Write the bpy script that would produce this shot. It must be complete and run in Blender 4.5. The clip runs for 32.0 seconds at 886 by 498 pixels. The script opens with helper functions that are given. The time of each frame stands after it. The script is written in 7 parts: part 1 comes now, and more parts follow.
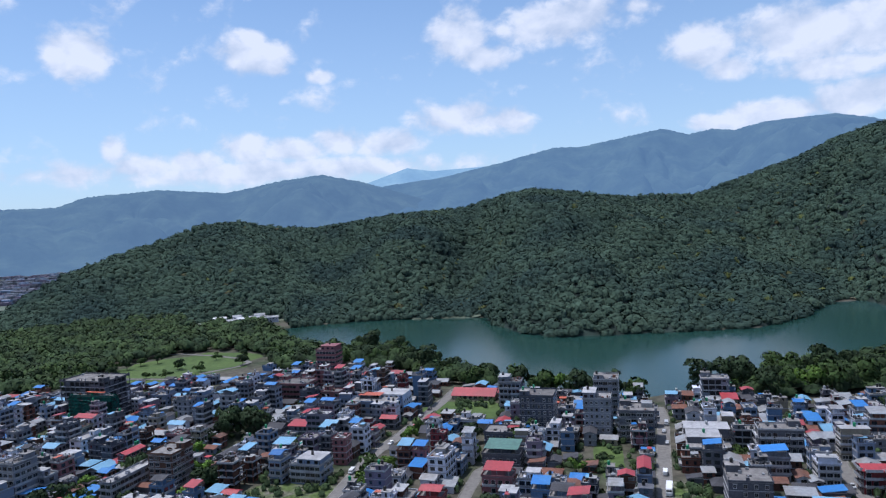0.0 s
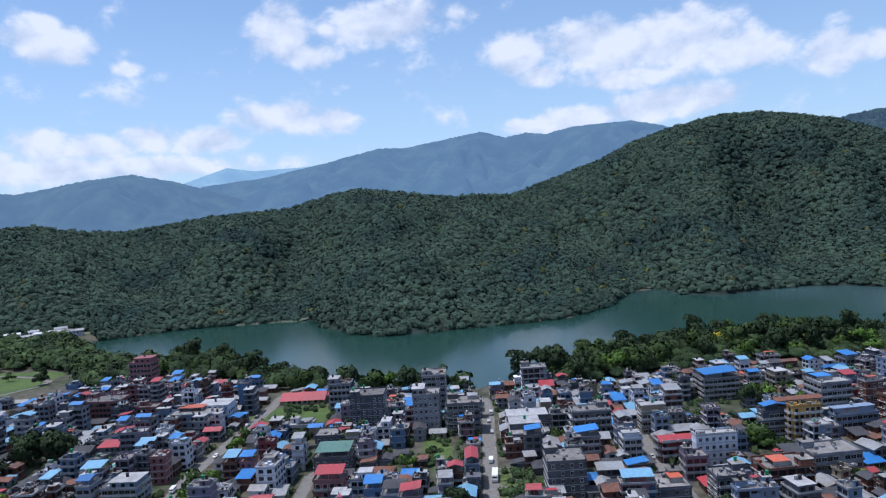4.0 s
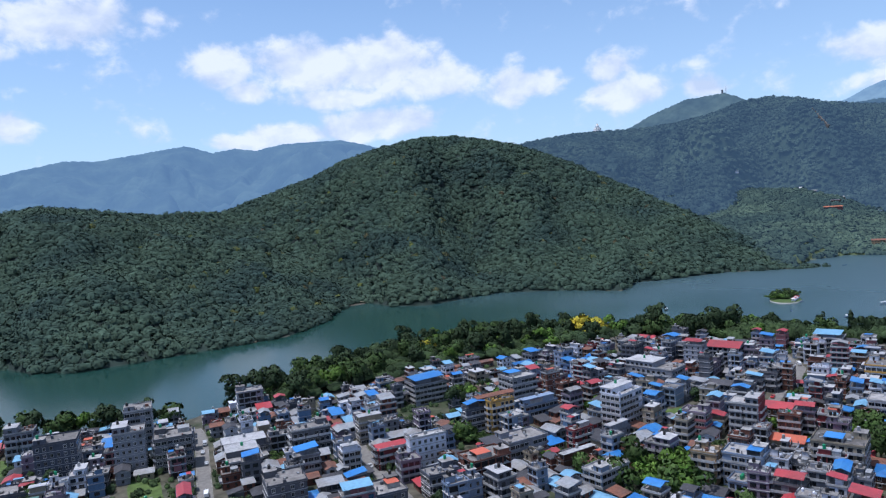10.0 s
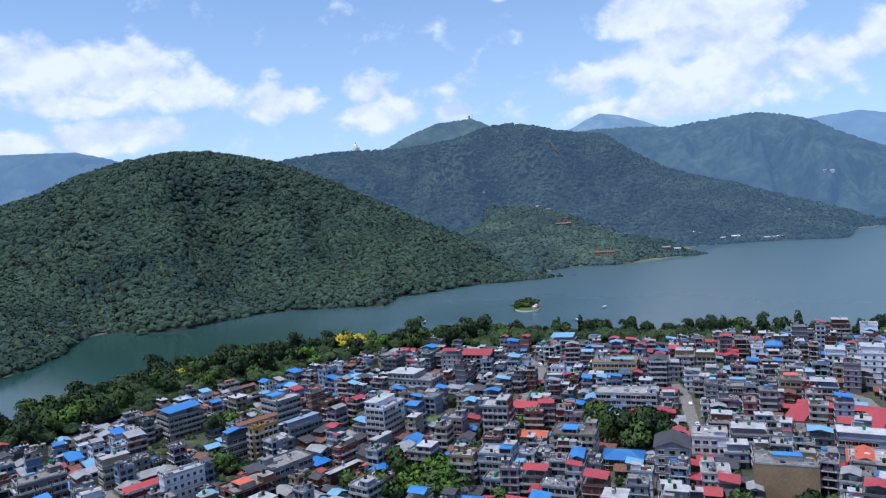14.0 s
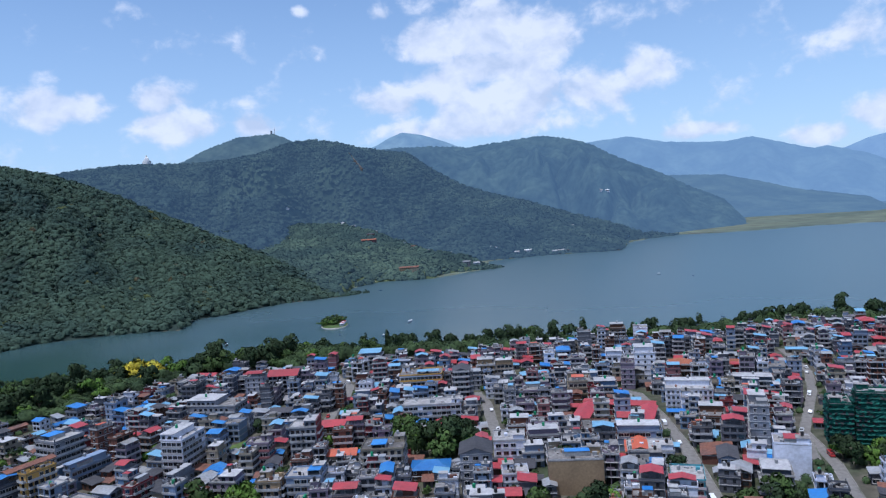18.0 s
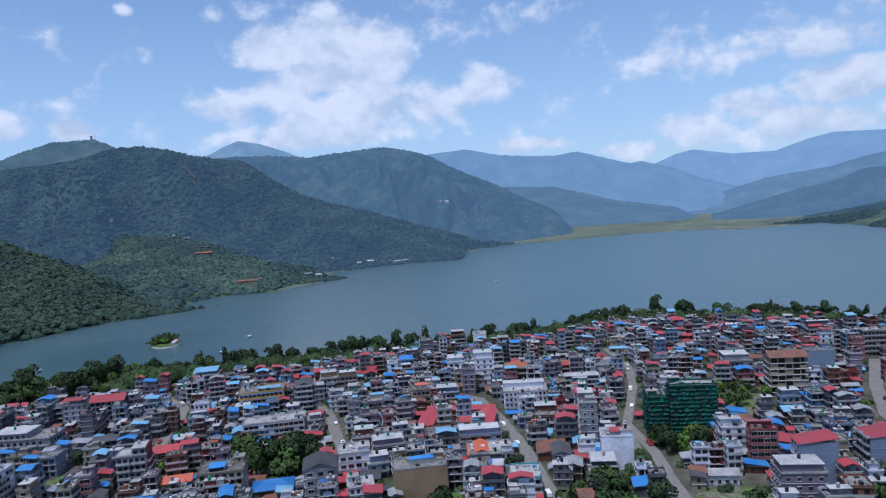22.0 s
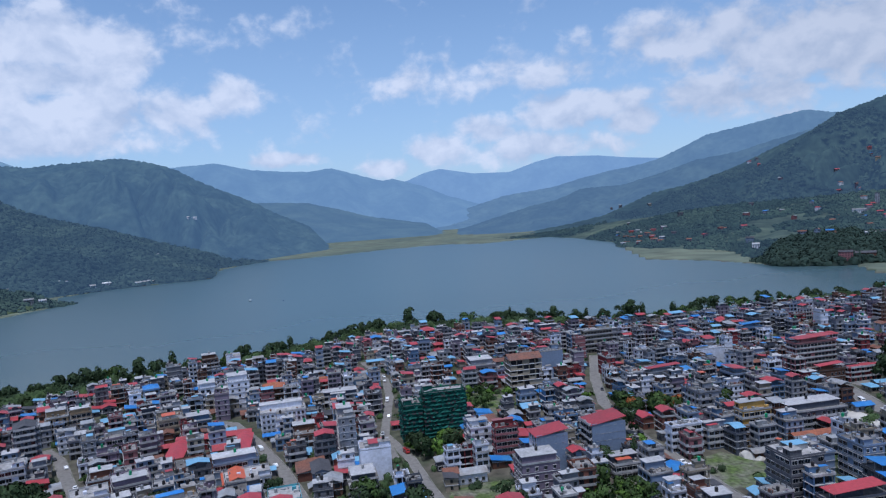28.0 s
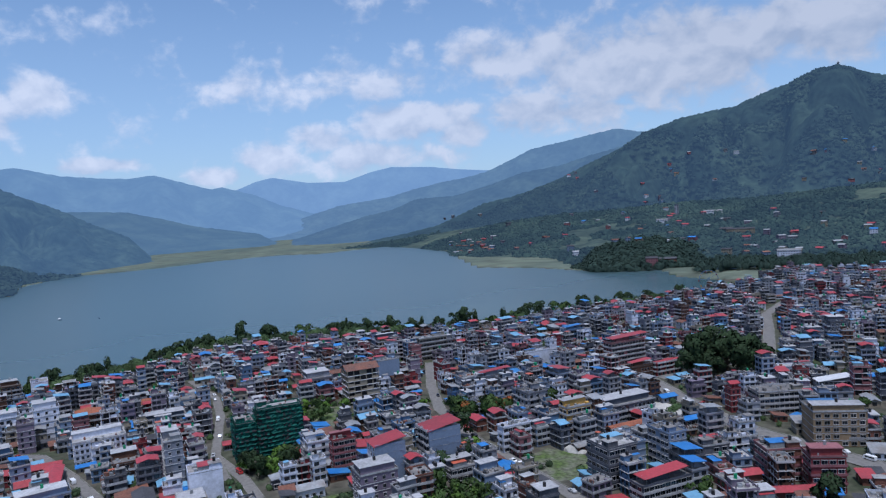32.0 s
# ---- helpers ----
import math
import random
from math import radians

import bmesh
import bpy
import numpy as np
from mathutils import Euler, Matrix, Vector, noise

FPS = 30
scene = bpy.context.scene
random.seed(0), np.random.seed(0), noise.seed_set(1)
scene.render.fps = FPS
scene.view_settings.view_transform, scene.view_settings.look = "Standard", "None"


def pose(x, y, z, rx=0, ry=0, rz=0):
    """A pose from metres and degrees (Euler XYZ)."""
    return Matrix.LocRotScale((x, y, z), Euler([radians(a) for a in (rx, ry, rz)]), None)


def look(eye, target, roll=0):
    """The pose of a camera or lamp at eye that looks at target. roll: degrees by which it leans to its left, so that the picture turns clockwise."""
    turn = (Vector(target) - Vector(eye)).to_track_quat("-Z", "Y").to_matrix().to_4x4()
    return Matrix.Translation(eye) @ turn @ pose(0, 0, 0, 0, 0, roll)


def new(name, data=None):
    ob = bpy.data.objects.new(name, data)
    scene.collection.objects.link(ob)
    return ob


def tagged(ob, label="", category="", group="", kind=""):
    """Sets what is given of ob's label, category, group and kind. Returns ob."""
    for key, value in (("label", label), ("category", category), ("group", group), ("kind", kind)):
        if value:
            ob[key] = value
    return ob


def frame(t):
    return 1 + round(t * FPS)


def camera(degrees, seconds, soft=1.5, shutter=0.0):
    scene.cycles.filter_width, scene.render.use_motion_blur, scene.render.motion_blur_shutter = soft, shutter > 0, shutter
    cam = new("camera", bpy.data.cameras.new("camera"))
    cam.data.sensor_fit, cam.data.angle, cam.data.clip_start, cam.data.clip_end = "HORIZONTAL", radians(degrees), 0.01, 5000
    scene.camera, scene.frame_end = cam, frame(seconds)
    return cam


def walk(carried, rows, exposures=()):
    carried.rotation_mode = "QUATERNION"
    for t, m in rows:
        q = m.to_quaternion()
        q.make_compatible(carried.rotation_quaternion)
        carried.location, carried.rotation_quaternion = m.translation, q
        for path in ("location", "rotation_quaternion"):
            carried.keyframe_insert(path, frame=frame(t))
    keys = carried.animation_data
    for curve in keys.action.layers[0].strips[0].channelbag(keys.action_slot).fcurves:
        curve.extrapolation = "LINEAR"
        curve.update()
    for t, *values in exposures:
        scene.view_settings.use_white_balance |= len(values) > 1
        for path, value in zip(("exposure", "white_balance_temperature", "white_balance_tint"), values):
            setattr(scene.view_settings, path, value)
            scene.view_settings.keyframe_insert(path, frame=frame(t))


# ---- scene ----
# ---- camera: it hovers over the town and turns to its right ----
CAM_Z = 114.0
cam = camera(64.21, 32.0, soft=1.25)
# seconds, yaw, pitch, roll
TURN = """
0 -0.69 -2.84 3.34
0.5 -2.72 -3.04 3.44
1 -4.70 -3.23 3.48
1.5 -6.40 -3.35 3.59
2 -7.64 -3.42 3.60
2.5 -9.31 -3.49 3.66
4.5 -16.65 -3.72 3.83
5 -18.65 -3.76 3.84
6 -22.41 -3.82 3.94
7 -25.74 -3.84 3.95
8 -29.26 -3.77 3.94
9 -33.39 -3.81 3.97
10 -37.73 -3.82 3.99
11 -42.32 -3.83 4.01
12 -47.15 -3.83 3.97
13 -51.99 -3.75 3.98
14 -56.98 -3.70 3.99
15 -61.87 -3.66 3.98
15.5 -63.98 -3.63 4.00
17.5 -71.24 -3.49 3.95
18 -72.69 -3.44 3.96
19 -75.73 -3.41 3.97
20 -79.19 -3.42 3.97
21 -82.64 -3.44 3.99
22 -85.49 -3.45 3.99
23 -88.70 -3.46 3.88
24 -92.25 -3.50 3.89
25 -95.59 -3.51 3.88
25.5 -97.17 -3.52 3.86
27.5 -103.55 -3.51 3.88
28 -105.19 -3.49 3.88
29 -108.54 -3.50 3.83
30 -112.23 -3.57 3.76
31 -115.52 -3.56 3.71
32 -118.48 -3.55 3.66
"""
turns = [tuple(float(v) for v in line.split()) for line in TURN.strip().split("\n")]
walk(cam, [(t, pose(0, 0, CAM_Z, 90 + p, r, a)) for t, a, p, r in turns],
     exposures=[(0.0, -0.02, 5780, 15), (7.0, 0.08, 5760, 15), (14.0, 0.14, 5680, 15), (19.0, -0.06, 5560, 15), (22.0, -0.16, 5520, 15), (25.0, -0.21, 5520, 15), (32.0, -0.27, 5520, 15)])

# ---- daylight: high sun ahead of the first view, broken cumulus ----
SUN_AZ, SUN_EL = -62.0, 73.0
world = bpy.data.worlds.new("sky")
scene.world = world
world.use_nodes = True
wn, wl = world.node_tree.nodes, world.node_tree.links
wn.clear()


def wnode(kind, **values):
    n = wn.new(kind)
    for i, v in values.pop("inputs", {}).items():
        if isinstance(v, bpy.types.NodeSocket):
            wl.new(v, n.inputs[i])
        else:
            n.inputs[i].default_value = v
    if "op" in values:
        n.operation = values["op"]
    if "clamp" in values:
        n.use_clamp = values["clamp"]
    return n


def wmath(op, a, b=0.0, clamp=False):
    return wnode("ShaderNodeMath", op=op, clamp=clamp, inputs={0: a, 1: b}).outputs[0]


sky = wn.new("ShaderNodeTexSky")
sky.sky_type = "NISHITA"
sky.sun_disc = False
sky.sun_elevation = radians(SUN_EL)
sky.sun_rotation = radians(SUN_AZ)
sky.altitude = 800
sky.air_density = 1.0
sky.dust_density = 1.2
sky.ozone_density = 2.0
way = wn.new("ShaderNodeTexCoord").outputs["Generated"]
split = wnode("ShaderNodeSeparateXYZ", inputs={0: way})
az_deg = wmath("MULTIPLY", wmath("ARCTAN2", split.outputs[0], split.outputs[1]), 57.2958)
el_deg = wmath("MULTIPLY", wmath("ARCSINE", split.outputs[2]), 57.2958)
bearing = wnode("ShaderNodeCombineXYZ", inputs={0: az_deg, 1: el_deg}).outputs[0]
cover = [None, None]


def cloud(az, el, half_w, half_h, thick):
    """One heap of cloud: where it stands, its half width and height in degrees, how thick it is."""
    v = wnode("ShaderNodeVectorMath", op="SUBTRACT", inputs={0: bearing, 1: (az, el, 0)}).outputs[0]
    v = wnode("ShaderNodeVectorMath", op="MULTIPLY", inputs={0: v, 1: (1 / half_w, 1 / half_h, 0)})
    d = wnode("ShaderNodeVectorMath", op="LENGTH", inputs={0: v.outputs[0]}).outputs["Value"]
    f = wnode("ShaderNodeMath", op="MULTIPLY_ADD", inputs={0: d, 1: -thick, 2: 1.15 * thick}).outputs[0]
    cover[0] = f if cover[0] is None else wmath("MAXIMUM", cover[0], f)


cloud(-25.7, 13.0, 2.8, 2.2, 1.00)
cloud(-13.5, 12.8, 3.2, 1.8, 1.00)
cloud(-13.4, 14.1, 1.5, 1.1, 0.90)
cloud(-8.4, 11.3, 1.2, 0.6, 0.80)
cloud(2.7, 13.7, 2.8, 2.4, 1.00)
cloud(4.8, 12.1, 2.8, 1.2, 0.90)
cloud(10.8, 14.2, 6.9, 2.0, 1.00)
cloud(17.4, 14.7, 4.1, 1.0, 0.60)
cloud(21.3, 11.4, 3.2, 2.3, 1.00)
cloud(23.1, 9.5, 2.3, 1.1, 0.90)
cloud(28.3, 11.3, 6.0, 2.5, 1.10)
cloud(33.0, 11.3, 6.4, 2.5, 1.10)
cloud(29.3, 8.7, 5.0, 1.1, 0.70)
cloud(34.6, 6.5, 4.4, 1.3, 1.00)
cloud(30.7, 6.2, 3.2, 1.2, 0.90)
cloud(26.4, 6.2, 2.3, 1.0, 0.90)
cloud(21.7, 5.7, 2.3, 0.8, 0.80)
cloud(2.0, 7.6, 3.9, 1.9, 1.00)
cloud(6.1, 7.1, 2.8, 1.4, 0.90)
cloud(-3.3, 5.9, 3.7, 1.3, 0.90)
cloud(-7.2, 6.3, 3.0, 1.3, 0.90)
cloud(-10.9, 5.7, 2.8, 1.2, 0.90)
cloud(-14.8, 6.0, 2.4, 1.6, 0.90)
cloud(-18.5, 5.0, 2.9, 1.1, 0.90)
cloud(-21.9, 4.8, 2.9, 1.3, 0.90)
cloud(-24.1, 6.1, 1.3, 1.5, 0.80)
cloud(-26.1, 4.3, 2.9, 1.3, 0.90)
cloud(-12.1, 4.1, 19.3, 1.1, 0.80)
cloud(51.5, 9.3, 2.3, 1.6, 0.90)
cloud(52.2, 7.4, 4.1, 1.3, 0.90)
cloud(45.3, 8.7, 3.9, 1.4, 1.00)
cloud(51.3, 9.5, 1.5, 0.9, 0.80)
cloud(52.2, 7.4, 3.0, 1.3, 0.90)
cloud(45.7, 8.5, 2.5, 1.1, 0.90)
cloud(58.7, 7.0, 1.9, 0.9, 0.90)
cloud(26.1, 6.1, 5.0, 1.1, 0.90)
cloud(34.0, 6.7, 6.0, 1.1, 1.00)
cloud(22.6, 5.6, 3.2, 0.7, 0.80)
cloud(44.0, 8.6, 2.8, 1.6, 0.90)
cloud(46.9, 9.4, 1.8, 0.9, 0.80)
cloud(52.1, 7.5, 2.7, 1.7, 0.90)
cloud(58.3, 7.2, 1.9, 1.0, 0.90)
cloud(77.5, 13.3, 5.1, 2.8, 1.20)
cloud(72.3, 12.8, 3.9, 1.8, 1.10)
cloud(82.1, 12.7, 2.8, 2.3, 1.00)
cloud(69.0, 8.6, 3.0, 1.7, 1.00)
cloud(73.6, 9.6, 4.1, 1.8, 0.90)
cloud(79.0, 8.1, 6.0, 2.7, 1.10)
cloud(84.7, 8.2, 4.1, 2.5, 0.90)
cloud(89.5, 9.5, 2.6, 1.6, 0.80)
cloud(75.7, 6.2, 10.1, 1.2, 0.90)
cloud(62.4, 15.6, 0.8, 0.5, 0.70)
cloud(68.7, 15.2, 1.1, 0.8, 0.80)
cloud(93.3, 4.4, 2.8, 0.7, 0.80)
cloud(102.8, 9.9, 5.0, 1.7, 0.42)
cloud(115.2, 9.9, 6.9, 1.8, 0.50)
cloud(109.1, 9.4, 9.2, 1.6, 0.42)
cloud(116.0, 6.7, 3.4, 2.2, 0.90)
cloud(109.2, 5.7, 2.8, 1.6, 0.90)
cloud(105.2, 4.4, 3.0, 1.6, 0.90)
cloud(100.9, 3.3, 2.8, 0.9, 0.80)
cloud(113.2, 4.2, 7.8, 1.7, 0.85)
cloud(92.5, 4.4, 2.8, 0.7, 0.80)
cloud(110.2, 10.4, 8.7, 1.8, 0.48)
cloud(114.7, 6.7, 3.2, 2.0, 1.00)
cloud(108.6, 6.1, 2.8, 1.2, 0.90)
cloud(120.5, 5.7, 2.8, 1.5, 0.90)
cloud(113.4, 4.1, 8.7, 1.5, 0.80)
cloud(124.1, 11.2, 9.2, 2.8, 0.68)
cloud(132.5, 9.9, 8.7, 3.7, 1.00)
cloud(126.7, 7.0, 5.0, 1.8, 0.90)
cloud(92.3, 4.4, 3.3, 0.7, 0.80)
cloud(127.1, 11.5, 8.3, 2.8, 0.70)
cloud(138.1, 10.3, 9.2, 4.1, 1.05)
cloud(146.1, 10.7, 8.7, 3.2, 1.00)
cloud(128.6, 6.6, 8.7, 2.1, 0.80)
cloud(77.8, 10.7, 5.7, 2.0, 1.05)
cloud(37.8, 9.8, 5.0, 1.6, 0.90)
cloud(115.3, 9.8, 7.8, 2.0, 0.55)
cloud(133.1, 8.4, 7.8, 2.3, 0.85)
cloud(118.3, 7.0, 5.5, 1.8, 0.80)
# beyond these the sky holds a loose scatter of the same cumulus
loose = wnode("ShaderNodeTexNoise", inputs={"Vector": way, "Scale": 3.1, "Detail": 2.0})
behind = wmath("GREATER_THAN", wmath("ABSOLUTE", wmath("SUBTRACT", az_deg, 60.0)), 112.0)
above = wmath("GREATER_THAN", el_deg, 19.0)
other = wmath("MULTIPLY", wmath("MULTIPLY", wmath("SUBTRACT", loose.outputs[0], 0.47), 5.0), wmath("MAXIMUM", behind, above))
field = wmath("MAXIMUM", wmath("MAXIMUM", cover[0], other), -1.3)
puff_v = wnode("ShaderNodeVectorMath", op="MULTIPLY", inputs={0: way, 1: (1, 1, 1.35)}).outputs[0]
puff = wnode("ShaderNodeTexNoise", inputs={"Vector": puff_v, "Scale": 17.0, "Detail": 9.0, "Roughness": 0.50, "Distortion": 0.25})
puff_b = wnode("ShaderNodeTexNoise", inputs={"Vector": puff_v, "Scale": 46.0, "Detail": 6.0, "Roughness": 0.58, "Distortion": 0.3})
rough = wmath("ADD", wmath("MULTIPLY", wmath("SUBTRACT", puff.outputs[0], 0.5), 1.7), wmath("MULTIPLY", wmath("SUBTRACT", puff_b.outputs[0], 0.5), 0.75))
dense = wmath("ADD", field, rough)
ramp = wnode("ShaderNodeMapRange", inputs={0: dense, 1: 0.06, 2: 0.66, 3: 0.0, 4: 1.0})
ramp.interpolation_type = "SMOOTHSTEP"
# the tops of the heaps catch the light, their undersides are grey
higher = wnode("ShaderNodeVectorMath", op="ADD", inputs={0: puff_v, 1: (0, 0, 0.026)}).outputs[0]
puff_up = wnode("ShaderNodeTexNoise", inputs={"Vector": higher, "Scale": 17.0, "Detail": 4.0, "Roughness": 0.5, "Distortion": 0.25})
lit = wmath("MULTIPLY", wmath("SUBTRACT", puff.outputs[0], puff_up.outputs[0]), 2.6)
shade = wnode("ShaderNodeMapRange", inputs={0: wmath("ADD", wmath("MULTIPLY", dense, 0.22), wmath("ADD", lit, wmath("MULTIPLY", puff_b.outputs[0], 0.5))), 1: -0.15, 2: 0.75, 3: 0.0, 4: 1.0})
tone = wnode("ShaderNodeMix")
tone.data_type = "RGBA"
wl.new(shade.outputs[0], tone.inputs[0])
tone.inputs[6].default_value = (0.56, 0.64, 0.76, 1)
tone.inputs[7].default_value = (0.84, 0.87, 0.92, 1)
tint = wn.new("ShaderNodeMix")
tint.data_type, tint.blend_type = "RGBA", "MULTIPLY"
tint.inputs[0].default_value = 1.0
wl.new(sky.outputs[0], tint.inputs[6])
tint.inputs[7].default_value = (0.86, 1.0, 1.06, 1)
bg_sky = wnode("ShaderNodeBackground", inputs={0: tint.outputs[2], 1: 0.125})
# the bank over the northern ridge is thicker and greyer
bank = wnode("ShaderNodeMapRange", inputs={0: az_deg, 1: 108.0, 2: 140.0, 3: 1.0, 4: 0.80})
bg_cloud = wnode("ShaderNodeBackground", inputs={0: tone.outputs[2], 1: bank.outputs[0]})
# thin milky veil towards the horizon
veil = wnode("ShaderNodeMapRange", inputs={0: el_deg, 1: 0.0, 2: 26.0, 3: 0.62, 4: 0.0})
bg_veil = wnode("ShaderNodeBackground", inputs={0: (0.56, 0.72, 0.88, 1), 1: 1.0})
mix_veil = wnode("ShaderNodeMixShader", inputs={0: veil.outputs[0], 1: bg_sky.outputs[0], 2: bg_veil.outputs[0]})
mix_sky = wnode("ShaderNodeMixShader", inputs={0: wmath("MULTIPLY", ramp.outputs[0], 0.90), 1: mix_veil.outputs[0], 2: bg_cloud.outputs[0]})
wl.new(mix_sky.outputs[0], wn.new("ShaderNodeOutputWorld").inputs[0])

sun = new("sun", bpy.data.lights.new("sun", "SUN"))
sun.data.energy, sun.data.angle, sun.data.color = 4.0, radians(0.6), (1.0, 0.95, 0.88)
sun_way = Vector((math.sin(radians(SUN_AZ)) * math.cos(radians(SUN_EL)), math.cos(radians(SUN_AZ)) * math.cos(radians(SUN_EL)), math.sin(radians(SUN_EL))))
sun.matrix_world = look(sun_way * 500, (0, 0, 0))

# ---- materials ----
def material(name, colour, rough=0.85, vary=0.25, grain=0.6, coarse=0.05, bump=0.3, metal=0.0, second=None, island=0.0, spread=0.0, spec=0.3, space="Object"):
    """A painted, stained or grown surface: base colour broken up at two scales (grain and coarse, in 1/metres), by piece
    (island) and by object (spread); second: the colour of its stains."""
    m = bpy.data.materials.new(name)
    m.use_nodes = True
    n, l = m.node_tree.nodes, m.node_tree.links
    b = n["Principled BSDF"]
    b.inputs["Roughness"].default_value, b.inputs["Metallic"].default_value = rough, metal
    b.inputs["Specular IOR Level"].default_value = spec
    tc = n.new("ShaderNodeTexCoord")
    fine, wide = n.new("ShaderNodeTexNoise"), n.new("ShaderNodeTexNoise")
    for node, s, d in ((fine, grain, 5), (wide, coarse, 4)):
        l.new(tc.outputs[space], node.inputs["Vector"])
        node.inputs["Scale"].default_value, node.inputs["Detail"].default_value = s, d
    stain = n.new("ShaderNodeMapRange")
    l.new(wide.outputs[0], stain.inputs[0])
    stain.inputs[1].default_value, stain.inputs[2].default_value = 0.42, 0.68
    mix = n.new("ShaderNodeMix")
    mix.data_type = "RGBA"
    l.new(stain.outputs[0], mix.inputs[0])
    dark = second or [c * (1 - vary * 1.3) for c in colour]
    mix.inputs[6].default_value, mix.inputs[7].default_value = (*colour, 1), (*dark, 1)
    level = n.new("ShaderNodeMapRange")
    l.new(fine.outputs[0], level.inputs[0])
    level.inputs[1].default_value, level.inputs[2].default_value = 0.3, 0.7
    level.inputs[3].default_value, level.inputs[4].default_value = 1 - vary, 1 + vary
    value = level.outputs[0]
    for amount, kind, out in ((island, "ShaderNodeNewGeometry", "Random Per Island"), (spread, "ShaderNodeObjectInfo", "Random")):
        if amount:
            r = n.new("ShaderNodeMapRange")
            l.new(n.new(kind).outputs[out], r.inputs[0])
            r.inputs[3].default_value, r.inputs[4].default_value = 1 - amount, 1 + amount
            mul = n.new("ShaderNodeMath")
            mul.operation = "MULTIPLY"
            l.new(value, mul.inputs[0]), l.new(r.outputs[0], mul.inputs[1])
            value = mul.outputs[0]
    hsv = n.new("ShaderNodeHueSaturation")
    l.new(mix.outputs[2], hsv.inputs["Color"]), l.new(value, hsv.inputs["Value"])
    l.new(hsv.outputs[0], b.inputs["Base Color"])
    if bump:
        bp = n.new("ShaderNodeBump")
        bp.inputs["Strength"].default_value, bp.inputs["Distance"].default_value = bump, 0.4 / max(grain, 0.05) * 0.5
        l.new(fine.outputs[0], bp.inputs["Height"]), l.new(bp.outputs[0], b.inputs["Normal"])
    return m


def glow_hills(name, colour, haze_glow, amount, vary=0.22):
    """Wooded ridges far off, a plain backdrop of distance: kilometres of haze painted on as emission."""
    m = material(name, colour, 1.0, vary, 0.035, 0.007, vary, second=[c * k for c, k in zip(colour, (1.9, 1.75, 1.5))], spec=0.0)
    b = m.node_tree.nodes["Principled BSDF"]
    b.inputs["Emission Color"].default_value, b.inputs["Emission Strength"].default_value = (*haze_glow, 1), amount
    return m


WALLS = {
    "grey": material("bare_cement_render", (0.103, 0.107, 0.124), 0.9, 0.22, 1.2, 0.12, 0.2, second=(0.0621, 0.0647, 0.0732), spread=0.12),
    "pale": material("pale_grey_paint", (0.217, 0.23, 0.268), 0.8, 0.18, 1.2, 0.12, 0.1, second=(0.112, 0.117, 0.132), spread=0.1),
    "white": material("white_paint", (0.596, 0.621, 0.712), 0.7, 0.14, 1.0, 0.1, 0.1, second=(0.451, 0.47, 0.521), spread=0.06),
    "cream": material("cream_paint", (0.274, 0.236, 0.176), 0.8, 0.14, 1.2, 0.12, 0.1, second=(0.196, 0.17, 0.131), spread=0.1),
    "tan": material("tan_sandstone_cladding", (0.274, 0.196, 0.118), 0.8, 0.15, 1.0, 0.12, 0.15, second=(0.216, 0.15, 0.0912), spread=0.1),
    "brick": material("brick_facing", (0.157, 0.0654, 0.0458), 0.9, 0.25, 2.0, 0.2, 0.2, second=(0.111, 0.049, 0.0359), spread=0.15),
    "red": material("dark_red_paint", (0.183, 0.0327, 0.0359), 0.75, 0.16, 1.2, 0.12, 0.1, spread=0.1),
    "pink": material("dusty_pink_paint", (0.236, 0.098, 0.105), 0.8, 0.15, 1.2, 0.12, 0.1, spread=0.12),
    "mauve": material("mauve_paint", (0.174, 0.143, 0.19), 0.8, 0.15, 1.2, 0.12, 0.1, spread=0.12),
    "blue": material("blue_paint", (0.0912, 0.163, 0.274), 0.75, 0.15, 1.2, 0.12, 0.1, spread=0.15),
    "sky": material("pale_blue_paint", (0.18, 0.234, 0.329), 0.75, 0.1, 1.2, 0.12, 0.1, spread=0.1),
    "yellow": material("ochre_paint", (0.449, 0.27, 0.0735), 0.75, 0.14, 1.2, 0.12, 0.1, spread=0.1),
    "slate": material("dark_slate_paint", (0.0744, 0.0842, 0.11), 0.8, 0.2, 1.2, 0.12, 0.1, spread=0.2),
    "brown": material("dark_timber_and_brick", (0.098, 0.049, 0.0327), 0.85, 0.25, 2.0, 0.15, 0.2, spread=0.2),
    "green": material("green_scaffold_net", (0.00654, 0.0817, 0.0613), 0.85, 0.35, 0.9, 0.25, 0.9, second=(0.00327, 0.0449, 0.0368)),
    "teal": material("turquoise_paint", (0.0783, 0.274, 0.327), 0.75, 0.14, 1.2, 0.12, 0.1),
}
